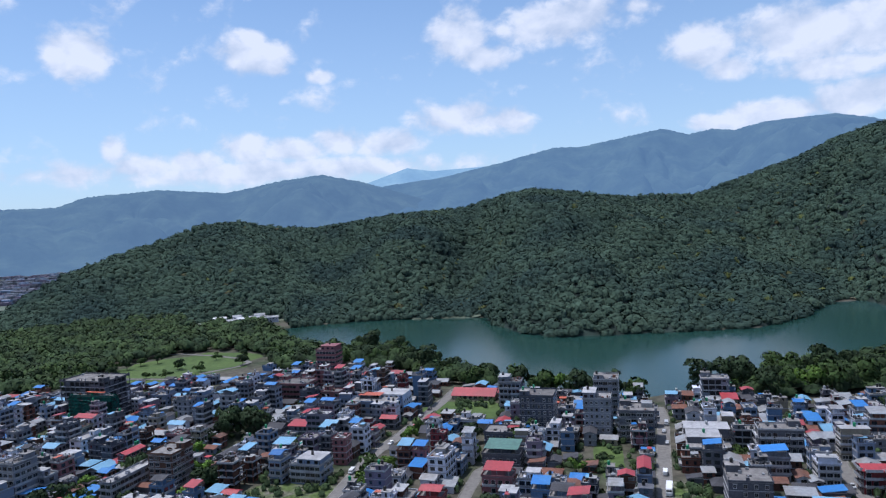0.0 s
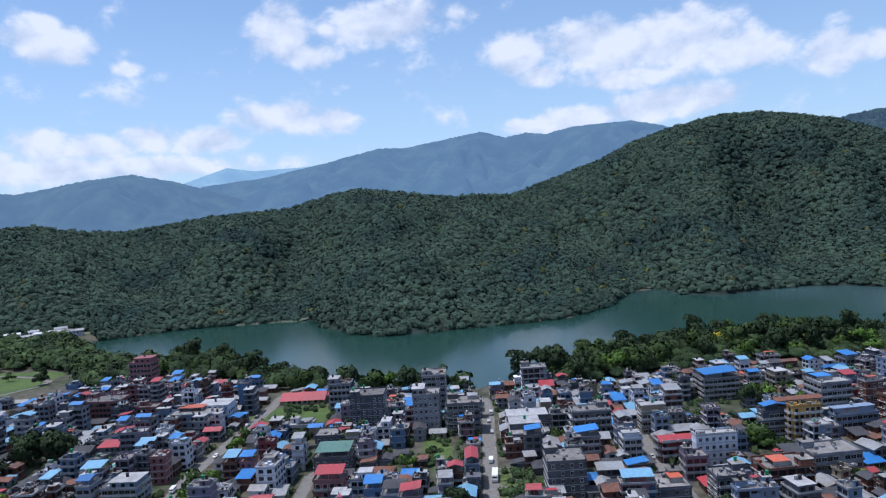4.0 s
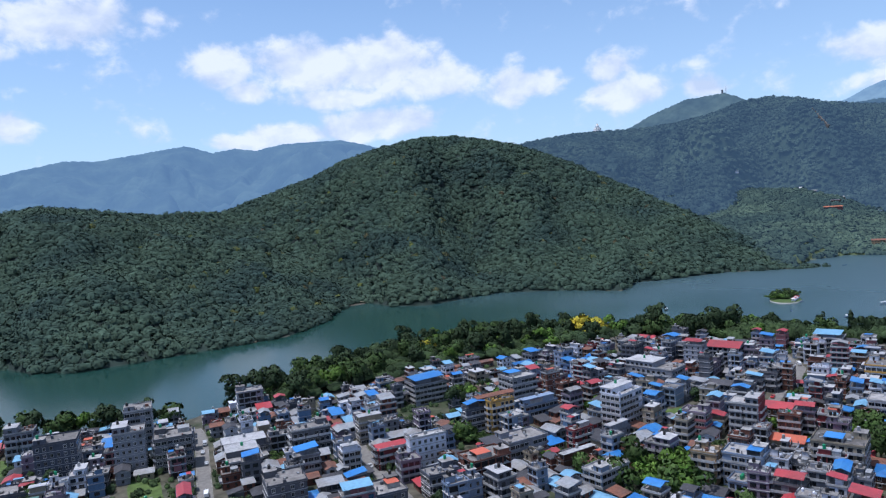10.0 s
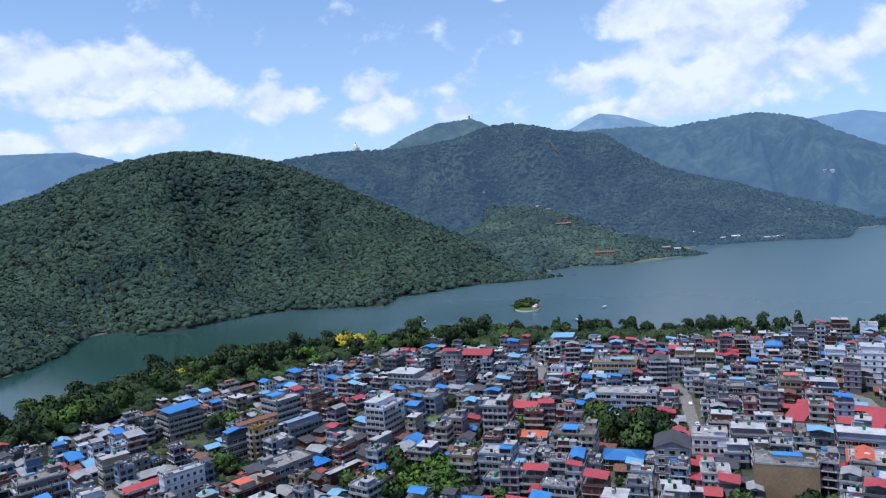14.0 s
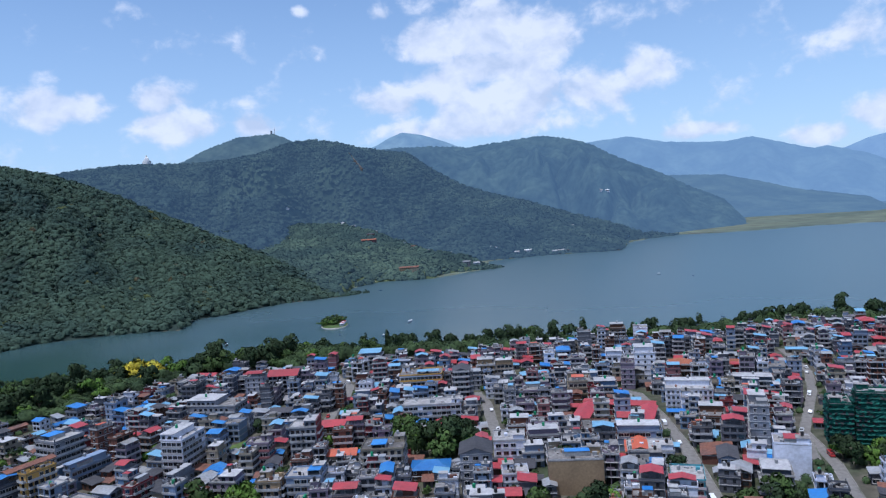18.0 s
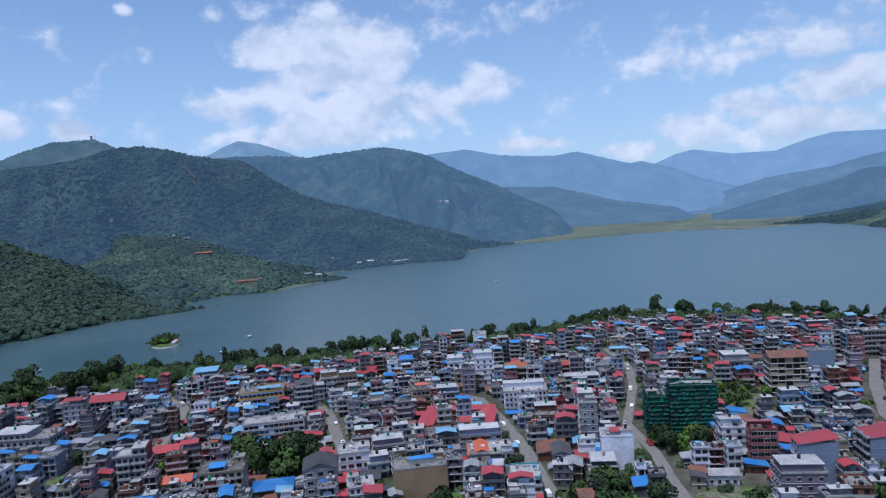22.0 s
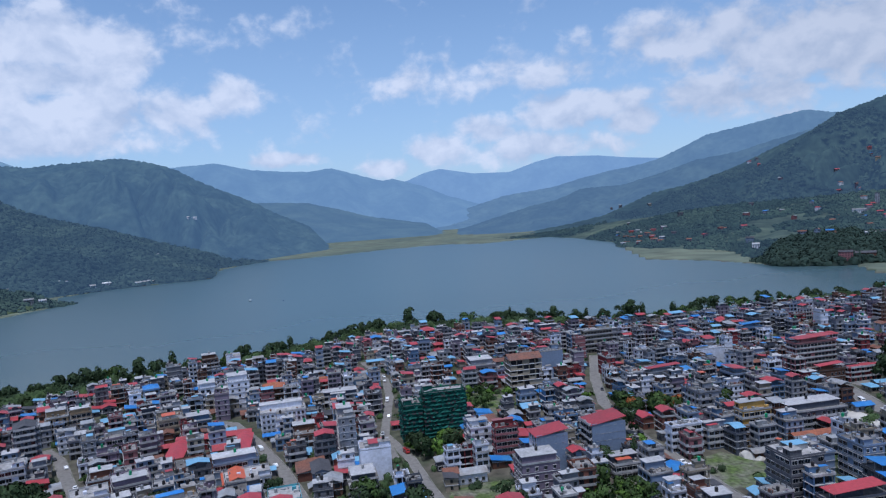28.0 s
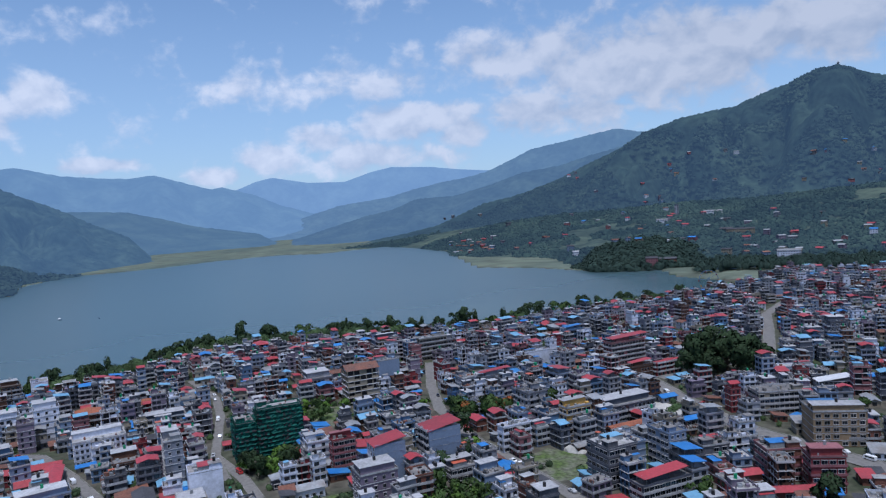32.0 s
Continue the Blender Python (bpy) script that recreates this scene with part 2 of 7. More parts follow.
ROOFS = {
    "slab": material("weathered_roof_cement", (0.20, 0.19, 0.182), 0.9, 0.35, 0.8, 0.2, 0.2, second=(0.103, 0.0989, 0.0946), spread=0.35),
    "light": material("pale_roof_screed", (0.31, 0.305, 0.30), 0.9, 0.25, 0.8, 0.15, 0.2, second=(0.215, 0.206, 0.198), spread=0.15),
    "terracotta": material("clay_tile_roof", (0.282, 0.0984, 0.0529), 0.85, 0.25, 1.5, 0.15, 0.2, second=(0.184, 0.0705, 0.0458), spread=0.15),
    "blue": material("blue_sheet_roof", (0.0247, 0.148, 0.409), 0.45, 0.15, 0.8, 0.12, 0.1, second=(0.0494, 0.184, 0.388), spread=0.3, spec=0.5),
    "paleblue": material("faded_blue_sheet_roof", (0.155, 0.325, 0.466), 0.5, 0.12, 0.8, 0.12, 0.1, spread=0.12, spec=0.5),
    "red": material("red_sheet_roof", (0.331, 0.0388, 0.0458), 0.5, 0.16, 0.8, 0.12, 0.1, second=(0.254, 0.0423, 0.0458), spread=0.2, spec=0.5),
    "orange": material("orange_sheet_roof", (0.437, 0.0984, 0.0494), 0.5, 0.14, 0.8, 0.12, 0.1, spread=0.15, spec=0.5),
    "slate": material("dark_slate_roof", (0.0599, 0.0599, 0.067), 0.8, 0.25, 1.2, 0.15, 0.2, spread=0.2),
    "rust": material("rusty_sheet_roof", (0.169, 0.074, 0.0494), 0.8, 0.3, 1.0, 0.15, 0.2, second=(0.106, 0.0635, 0.0529), spread=0.25),
    "tin": material("galvanised_sheet_roof", (0.25, 0.262, 0.275), 0.5, 0.2, 0.8, 0.12, 0.1, second=(0.19, 0.176, 0.162), spread=0.3, spec=0.5),
    "white": material("white_sheet_roof", (0.55, 0.557, 0.564), 0.5, 0.08, 0.8, 0.12, 0.1, spec=0.5),
    "greensheet": material("green_sheet_roof", (0.0845, 0.169, 0.141), 0.6, 0.15, 0.8, 0.12, 0.1, spread=0.2),
}
GLASS = material("dark_window_glass", (0.018, 0.022, 0.028), 0.12, 0.3, 0.8, 0.3, 0.0, spread=0.5, spec=0.6)
FRAME = material("window_frame_paint", (0.34, 0.33, 0.32), 0.6, 0.1, 2.0, 0.3, 0.0, spread=0.5)
SLAB_EDGE = material("balcony_edge_cement", (0.37, 0.37, 0.38), 0.85, 0.18, 1.0, 0.2, 0.1, second=(0.26, 0.26, 0.26), spread=0.2)
# near-black that paints in the shade inside openings
DARK = material("opening_shade_black", (0.03, 0.03, 0.032), 0.9, 0.2, 1.0, 0.3, 0.0)
TANK_BLACK = material("black_water_tank_plastic", (0.02, 0.02, 0.022), 0.4, 0.1, 1.0, 0.3, 0.0)
TANK_GREEN = material("green_water_tank_plastic", (0.015, 0.22, 0.10), 0.4, 0.1, 1.0, 0.3, 0.0)
STEEL = material("weathered_steel", (0.32, 0.33, 0.34), 0.5, 0.2, 1.5, 0.3, 0.0, metal=0.4)
ASPHALT = material("dusty_asphalt", (0.175, 0.166, 0.154), 0.95, 0.2, 0.5, 0.06, 0.1, second=(0.16, 0.153, 0.143))
KERB = material("grey_kerb_cement", (0.20, 0.19, 0.175), 0.95, 0.3, 0.6, 0.08, 0.1, second=(0.10, 0.105, 0.08))
EARTH = material("town_ground_grass_and_dirt", (0.085, 0.078, 0.060), 1.0, 0.45, 0.18, 0.03, 0.3, second=(0.034, 0.050, 0.022))
GRASS = material("meadow_grass", (0.075, 0.115, 0.032), 1.0, 0.25, 0.3, 0.03, 0.3, second=(0.058, 0.095, 0.028))
MARSH = material("reed_marsh", (0.115, 0.135, 0.095), 1.0, 0.35, 0.02, 0.004, 0.2, second=(0.075, 0.10, 0.078))
LANDSLIP = material("reddish_bare_earth", (0.13, 0.115, 0.105), 1.0, 0.3, 0.2, 0.05, 0.2)
LOT = material("rough_grass_and_rubble", (0.072, 0.105, 0.03), 1.0, 0.5, 0.5, 0.12, 0.4, second=(0.15, 0.14, 0.12))
SAND = material("pale_sand", (0.42, 0.36, 0.26), 1.0, 0.2, 0.5, 0.1, 0.2)
FOREST_SOIL = material("forest_floor", (0.022, 0.037, 0.030), 1.0, 0.4, 0.08, 0.012, 0.5)
FOREST = material("forest_canopy", (0.048, 0.077, 0.054), 0.95, 0.34, 0.10, 0.009, 0.0, second=(0.028, 0.050, 0.044), island=0.10, spec=0.1)
FOREST_OLD = material("olive_and_rusty_canopy", (0.075, 0.09, 0.028), 0.95, 0.3, 0.1, 0.03, 0.0, second=(0.065, 0.052, 0.036), island=0.2, spec=0.1)
# far slopes: the blue haze is painted as emission over canopy and soil
FOREST_B = glow_hills("far_canopy_haze_glow", (0.022, 0.035, 0.028), (0.033, 0.060, 0.102), 1.0, 0.35)
FAR_SOIL = glow_hills("far_undergrowth_haze_glow", (0.020, 0.032, 0.024), (0.033, 0.060, 0.102), 1.0, 0.3)
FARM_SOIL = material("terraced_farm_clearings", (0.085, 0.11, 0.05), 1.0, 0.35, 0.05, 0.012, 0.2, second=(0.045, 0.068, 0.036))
# glow_hills paints a fainter haze, as emission, over these woods and terraces
FOREST_FARM = glow_hills("spur_woods_haze_glow", (0.036, 0.056, 0.040), (0.013, 0.024, 0.040), 1.0, 0.35)
TERRACE = glow_hills("terrace_fields_haze_glow", (0.042, 0.056, 0.038), (0.020, 0.036, 0.060), 1.0, 0.4)
FOREST_C = glow_hills("hazy_slope_canopy_glow", (0.024, 0.039, 0.028), (0.020, 0.036, 0.060), 1.0, 0.35)
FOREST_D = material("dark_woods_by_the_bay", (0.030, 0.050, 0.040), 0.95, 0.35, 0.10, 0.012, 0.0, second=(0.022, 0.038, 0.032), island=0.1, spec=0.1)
FOREST_N = glow_hills("high_ridge_canopy_haze_glow", (0.018, 0.029, 0.021), (0.036, 0.064, 0.108), 1.0, 0.35)
LEAF = material("tree_leaves", (0.048, 0.082, 0.022), 0.8, 0.45, 0.8, 0.2, 0.0, second=(0.04, 0.08, 0.02), island=0.14, spread=0.35, spec=0.2)
LEAF_DARK = material("dark_tree_leaves", (0.026, 0.046, 0.018), 0.8, 0.45, 0.8, 0.2, 0.0, second=(0.024, 0.048, 0.018), island=0.14, spread=0.3, spec=0.2)
LEAF_BRIGHT = material("bright_green_leaves", (0.085, 0.15, 0.026), 0.8, 0.4, 0.8, 0.2, 0.0, second=(0.08, 0.17, 0.025), island=0.14, spread=0.3, spec=0.2)
LEAF_YELLOW = material("yellow_blossom", (0.42, 0.34, 0.03), 0.8, 0.4, 0.8, 0.2, 0.0, second=(0.22, 0.24, 0.03), island=0.15, spec=0.2)
LEAF_RED = material("flame_red_blossom", (0.36, 0.09, 0.035), 0.8, 0.4, 0.8, 0.2, 0.0, second=(0.14, 0.12, 0.03), island=0.15, spec=0.2)
BARK = material("tree_bark", (0.11, 0.085, 0.06), 0.95, 0.3, 3.0, 0.5, 0.3)
PATH = material("pale_path_paving", (0.46, 0.44, 0.40), 0.95, 0.15, 0.8, 0.1, 0.1)
PAINT_WHITE = material("white_line_paint", (0.75, 0.75, 0.74), 0.7, 0.1, 2.0, 0.3, 0.0)
TYRE = material("tyre_rubber", (0.02, 0.02, 0.02), 0.9, 0.1, 2.0, 0.3, 0.0)
CAR_PAINT = {k: material(k + "_car_paint", c, 0.3, 0.03, 2.0, 0.3, 0.0, spec=0.6) for k, c in
             {"white": (0.75, 0.75, 0.75), "silver": (0.4, 0.41, 0.42), "black": (0.03, 0.03, 0.035), "red": (0.4, 0.03, 0.03), "yellow": (0.6, 0.4, 0.03)}.items()}
POOL = material("pool_water", (0.05, 0.42, 0.40), 0.1, 0.08, 0.5, 0.2, 0.0, spec=0.5)

WATER = bpy.data.materials.new("lake_water")
WATER.use_nodes = True
_n, _l = WATER.node_tree.nodes, WATER.node_tree.links
_b = _n["Principled BSDF"]
_b.inputs["Base Color"].default_value = (0.026, 0.064, 0.060, 1)
_b.inputs["Roughness"].default_value, _b.inputs["IOR"].default_value = 0.2, 1.33
_tc = _n.new("ShaderNodeTexCoord")
_w1, _w2 = _n.new("ShaderNodeTexNoise"), _n.new("ShaderNodeTexNoise")
_l.new(_tc.outputs["Object"], _w1.inputs["Vector"]), _l.new(_tc.outputs["Object"], _w2.inputs["Vector"])
_w1.inputs["Scale"].default_value, _w1.inputs["Detail"].default_value = 0.35, 6
_w2.inputs["Scale"].default_value, _w2.inputs["Detail"].default_value = 0.006, 4
# still under the near hill, ruffled by the wind over the open basin
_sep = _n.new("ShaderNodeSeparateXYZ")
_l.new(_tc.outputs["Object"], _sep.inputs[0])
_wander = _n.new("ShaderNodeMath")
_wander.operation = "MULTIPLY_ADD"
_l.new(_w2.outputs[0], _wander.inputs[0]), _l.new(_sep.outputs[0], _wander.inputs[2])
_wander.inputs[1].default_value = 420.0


def _wind_and_reflection(low, high):
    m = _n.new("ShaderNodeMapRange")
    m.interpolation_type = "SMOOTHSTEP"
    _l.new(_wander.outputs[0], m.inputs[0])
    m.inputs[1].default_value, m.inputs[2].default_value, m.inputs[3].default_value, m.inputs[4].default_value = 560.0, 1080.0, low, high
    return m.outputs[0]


# dark hill and pale sky reflections are painted into the base colour
_reflection_hue = _n.new("ShaderNodeMix")
_reflection_hue.data_type = "RGBA"
_l.new(_wind_and_reflection(0.0, 1.0), _reflection_hue.inputs[0])
_reflection_hue.inputs[6].default_value, _reflection_hue.inputs[7].default_value = (0.014, 0.046, 0.038, 1), (0.052, 0.092, 0.104, 1)
_l.new(_reflection_hue.outputs[2], _b.inputs["Base Color"])
_l.new(_wind_and_reflection(0.15, 0.28), _b.inputs["Roughness"])
_bp = _n.new("ShaderNodeBump")
_l.new(_wind_and_reflection(0.05, 0.045), _bp.inputs["Strength"]), _l.new(_w1.outputs[0], _bp.inputs["Height"])
_bp.inputs["Distance"].default_value = 0.5
_l.new(_bp.outputs[0], _b.inputs["Normal"])

# ---- the lie of the land, by bearing from the camera (degrees to the right of ahead) and range (metres) ----
LAKE_Z = -9.6


def table(text):
    rows = [tuple(float(v) for v in pair.split(":")) for pair in text.split()]
    return np.array([r[0] for r in rows]), np.array([r[1] for r in rows])


def at(curve, az):
    return np.interp(az, curve[0], curve[1])


# ranges of the town's shore and of the shore opposite
NEAR_SHORE = table("-14:840 -12:708 -10:662 -6:654 0:540 4:498 9:474 14:454 18:466 21:480 24:510 31:586 38:630 45:646 54:622 61:630 72:600 80:600 86:602 93:636 97:672 102:708 110:696 116:690 122:698 128:750 134:802 137:840 140:994")
FAR_SHORE = table("-14:842 -11.8:850 -8:856 -3.7:848 3.7:823 4.4:768 6.4:708 9.5:677 14:682 20.8:702 24.5:720 27.2:780 29.3:894 31.2:914 33:864 36:852 42:924 48.3:906 51.6:882 52.4:960 55:980 59.4:1040 64:1062 65:1170 67.2:1231 71.6:1222 75.5:1320 76.3:1512 80:1584 86.6:1610 87.2:1830 90:2064 96:2088 101:2220 105:2260 108:2160 112:2268 113.5:2352 115:2203 118.6:1872 119.1:1656 120.3:1411 121:1345 125.7:1274 130.5:1158 135:1170 136.3:1062 140:998")


def shore(az):
    return at(NEAR_SHORE, az), at(FAR_SHORE, az)


def smooth(x):
    x = np.clip(x, 0, 1)
    return x * x * (3 - 2 * x)


def xy(az, r):
    a = np.radians(az)
    return r * np.sin(a), r * np.cos(a)


def hash_grid(ix, iy, seed):
    h = (ix.astype(np.int64) * 374761393 + iy.astype(np.int64) * 668265263 + seed * 974711) & 0x7FFFFFFF
    h = ((h ^ (h >> 13)) * 1274126177) & 0x7FFFFFFF
    return ((h ^ (h >> 16)) & 0xFFFF) / 65535.0


def value_noise(x, y, seed=0):
    ix, iy = np.floor(x), np.floor(y)
    fx, fy = smooth(x - ix), smooth(y - iy)
    a, b = hash_grid(ix, iy, seed), hash_grid(ix + 1, iy, seed)
    c, d = hash_grid(ix, iy + 1, seed), hash_grid(ix + 1, iy + 1, seed)
    return (a * (1 - fx) + b * fx) * (1 - fy) + (c * (1 - fx) + d * fx) * fy - 0.5


def fbm(x, y, size, octaves=4, seed=0):
    total, amp = 0, 1.0
    for k in range(octaves):
        total = total + amp * value_noise(x / size + 7.3 * k, y / size - 3.1 * k, seed + k)
        amp, size = amp * 0.5, size * 0.5
    return total


def ground_z(az, r):
    """The town's plain, its slope to the lake, the lake bed and the plain beyond."""
    near, far = shore(az)
    inside = (az > -14) & (az < 140)
    town = -8.8 * smooth((r - near + 84) / 86)
    bed = LAKE_Z - 6 * smooth((r - near) / 12) * smooth((far - r) / 12)
    lake = np.where((r > near) & (r < far), bed, town)
    beyond = np.where(r >= far, -8.6, lake)
    z = np.where(inside, beyond, -6.0 * smooth((r - 540) / 180))
    z = np.where((az < -29) & (az > -38) & (r > 1080) & (r < 1270), -15.0, z)
    return z


def mesh_of(name, verts, faces, mats, slots=None, soft=False, normals=None):
    """A mesh object from arrays: verts n x 3, faces m x k (k = 3 or 4)."""
    me = bpy.data.meshes.new(name)
    verts, faces = np.asarray(verts, np.float32), np.asarray(faces, np.int32)
    k = faces.shape[1]
    me.vertices.add(len(verts)), me.loops.add(faces.size), me.polygons.add(len(faces))
    me.vertices.foreach_set("co", verts.ravel())
    me.loops.foreach_set("vertex_index", faces.ravel())
    me.polygons.foreach_set("loop_start", np.arange(0, faces.size, k, dtype=np.int32))
    me.polygons.foreach_set("use_smooth", np.full(len(faces), soft))
    for m in mats if isinstance(mats, (list, tuple)) else [mats]:
        me.materials.append(m)
    if slots is not None:
        me.polygons.foreach_set("material_index", np.asarray(slots, np.int32))
    me.update(calc_edges=True)
    if normals is not None:  # foliage is shaded as a rounded mass
        me.attributes.new("custom_normal", "FLOAT_VECTOR", "POINT").data.foreach_set("vector", np.asarray(normals, np.float32).ravel())
    return me


def grid_faces(na, nr, wrap=False):
    i, j = np.meshgrid(np.arange(na if wrap else na - 1), np.arange(nr - 1), indexing="ij")
    a, b = i * nr + j, ((i + 1) % na) * nr + j
    return np.stack([a, a + 1, b + 1, b], -1).reshape(-1, 4)


# one sheet of ground, out to the horizon
az_line = np.concatenate([np.arange(-40, 158, 0.5), np.arange(158, 320, 3.0)])
r_line = np.concatenate([[0.5], np.arange(40, 440, 20), np.arange(440, 920, 6), np.geomspace(922, 4900, 120)])
AZ, RR = np.meshgrid(az_line, r_line, indexing="ij")
gx, gy = xy(AZ, RR)
gz = ground_z(np.where(AZ > 180, AZ - 360, AZ), RR)
ground = new("ground", mesh_of("ground", np.stack([gx, gy, gz], -1).reshape(-1, 3), grid_faces(len(az_line), len(r_line), True), [EARTH, MARSH],
             np.where((RR[:, :-1] > np.maximum(shore(AZ[:, :-1])[1] - 10, 910)) , 1, 0).reshape(-1), soft=True))
tagged(ground, "flat town ground of patchy grass and dry earth", "ground", kind="structure")

# the lake
la = np.arange(-40, 141, 1.0)
lr = np.array([360.0, 840, 1440, 2580])
LA, LR = np.meshgrid(la, lr, indexing="ij")
lx, ly = xy(LA, LR)
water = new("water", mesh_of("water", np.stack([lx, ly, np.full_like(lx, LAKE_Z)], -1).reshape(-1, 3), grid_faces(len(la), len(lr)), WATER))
tagged(water, "calm grey-green lake water with fine ripples", "lake", kind="structure")

HILLS = {}


def hill(name, label, foot, crest, angle, mat, step=0.25, rows=60, power=0.8, rough=0.12, seed=1, over=0.0, kind="structure", category="hill", back=0.6, gully=0.0, lumps=0.0, spurs=()):
    """A ridge: range of its foot, range and sight angle of its crest by bearing; falls away behind. gully: depth of the folds down
    its slope; lumps: height of the crowns that roughen it, in metres; spurs: bearing at the foot and at the crest, half width, height."""
    foot, crest, angle = table(foot), table(crest), table(angle)
    a = np.arange(angle[0][0], angle[0][-1] + 1e-6, step)
    f, c = at(foot, a), at(crest, a)
    s = np.concatenate([np.linspace(-0.06, 1, rows), np.linspace(1.05, 1.0 + back, 8)])
    S, A = np.meshgrid(s, a)
    F, C = (np.broadcast_to(v[:, None], S.shape) for v in (f, c))
    R = F + (C - F) * S
    X, Y = xy(A, R)
    HILLS[name] = (foot, crest, angle, power, rough, seed, over, back, gully, spurs)
    Z = hill_z(name, A, R)
    if lumps:
        rng = np.random.default_rng(seed)
        Z = Z + lumps * rng.uniform(-0.5, 0.5, Z.shape) * np.clip(S * 8, 0, 1)
    ob = new(name, mesh_of(name, np.stack([X, Y, Z], -1).reshape(-1, 3), grid_faces(len(a), len(s)), mat, soft=True))
    return tagged(ob, label, category, kind=kind)


def hill_z(name, az, r):
    foot, crest, angle, power, rough, seed, over, back, gully, spurs = HILLS[name]
    f, c = at(foot, az), at(crest, az)
    top = CAM_Z + c * np.tan(np.radians(at(angle, az))) - over
    even = sum(at(foot, az + k) for k in (-6, -4, -2, 0, 2, 4, 6)) / 7  # coves fade out up the slope
    f = f + np.clip(even - f, -160, 160) * np.clip((r - f) / 320, 0, 1)
    s = (r - f) / (c - f)
    x, y = xy(az, r)
    up = np.clip(s, 0, 1)
    body = np.power(up, power)
    middle = np.sin(np.pi * up) ** 0.8
    spur = fbm(x, y, 300 + 0.05 * c, 4, seed) * rough * 2.0 * middle
    for low, high, half, rise in spurs:
        spur = spur + rise * middle * np.exp(-(((az - low - (high - low) * up) / half) ** 2))
    if gully:  # folds that run down the slope, branching
        bend = fbm(x, y, 500, 3, seed + 60) * 3.0
        for k, size in ((1.0, 0.055 * c), (0.5, 0.022 * c)):
            fold = np.abs(value_noise(np.radians(az) * c / size + bend, r / (size * 3.2) + bend * 0.4, seed + 70)) * 2
            spur = spur + gully * k * (fold - 0.5) * middle
    z = LAKE_Z + (top - LAKE_Z) * np.minimum(body + spur * (top > 0), 1 - 0.35 * (1 - up))
    z = np.where(s > 1, top - (top - LAKE_Z) * np.clip((s - 1) / max(back, 0.01), 0, 1) ** 1.3 * 0.9, z)
    return np.where(s < 0, LAKE_Z - 1.5 + s * 20, z)


def seen_at(az, el):
    """Where the slope lies at that bearing and sight angle: x, y, z."""
    r = np.arange(700.0, 4300.0, 4.0)
    z = np.full_like(r, LAKE_Z)
    for name, h in HILLS.items():
        if h[2][0][0] <= az <= h[2][0][-1]:
            z = np.maximum(z, hill_z(name, np.full_like(r, az), r))
    k = int(np.argmax(z >= CAM_Z + r * math.tan(radians(el))))
    x, y = xy(az, r[k])
    return float(x), float(y), float(z[k])


hill("near_hill", "long steep hill under dense green forest across the lake",
     "-34:1080 -25:980 -19:950 -14:940 -12.4:925 -11.8:850 -8:856 -3.7:848 3.7:823 4.4:768 6.4:708 9.5:677 14:682 20.8:702 24.5:720 27.2:780 29.3:894 31.2:914 33:864 36:852 42:924 48.3:906 51.6:882 52.4:960 55:980 59.4:1040 64:1062 66:1080",
     "-34:1200 -28:1224 -15:1380 0:1380 8:1416 15:1416 22:1560 30:1656 37:1704 45:1620 53:1440 60:1260 64:1152 66:1128",
     "-34:-6 -30.8:-4.2 -28.3:-2.85 -24.5:-1.52 -21.4:-0.7 -18.1:0.38 -15.5:0.45 -12.1:-0.19 -9.5:-0.35 -3.1:0.32 2.4:0.55 5.2:1.29 7.9:1.72 12.3:1.08 14.9:0.69 20.7:0.53 23.2:1.43 27:2.57 29.9:3.9 32.7:4.7 36.4:5.39 39:5.28 40.5:4.98 44:4.21 48.3:2.4 52.3:0.35 57.1:-2.1 61.5:-4.5 64:-6.0 66:-6.6",
     FOREST_SOIL, power=0.75, rough=0.16, over=8, gully=0.16,
     spurs=((12.5, 8.5, 5.0, 0.20), (2.0, 3.5, 2.2, -0.22), (29.5, 20.5, 3.0, -0.26), (-9.0, -7.0, 2.5, -0.14), (-4.0, -3.0, 3.0, 0.12), (-15, -13, 3.0, 0.12), (21.5, 15.0, 2.0, -0.10), (35.0, 34.0, 2.6, 0.12), (40.5, 38.5, 2.0, -0.14), (46.0, 40.0, 2.6, 0.12), (51.0, 44.0, 1.8, -0.10)))
hill("farm_spur", "low wooded spur with terraced farm clearings above the water",
     "50:1300 54:1260 58:1180 61:1120 64:1066 65:1174 67.2:1234 71.6:1224 72.2:1280 75.5:1322 76.2:1330 77.5:1350", "50:2000 58:2000 61:1920 64.4:1780 67:1680 69.4:1560 71.5:1460 74.2:1410 76:1390 77.5:1380",
     "50:0.4 52:0.3 55:0.05 58:-0.25 61:-0.5 62.2:-0.62 64.4:-0.75 67:-1.5 69.4:-2.6 71.5:-3.35 74.2:-3.9 76:-4.8 77.5:-5.6",
     FARM_SOIL, rows=40, power=0.7, rough=0.12, seed=6, over=6, gully=0.08, step=0.2, back=0.45)
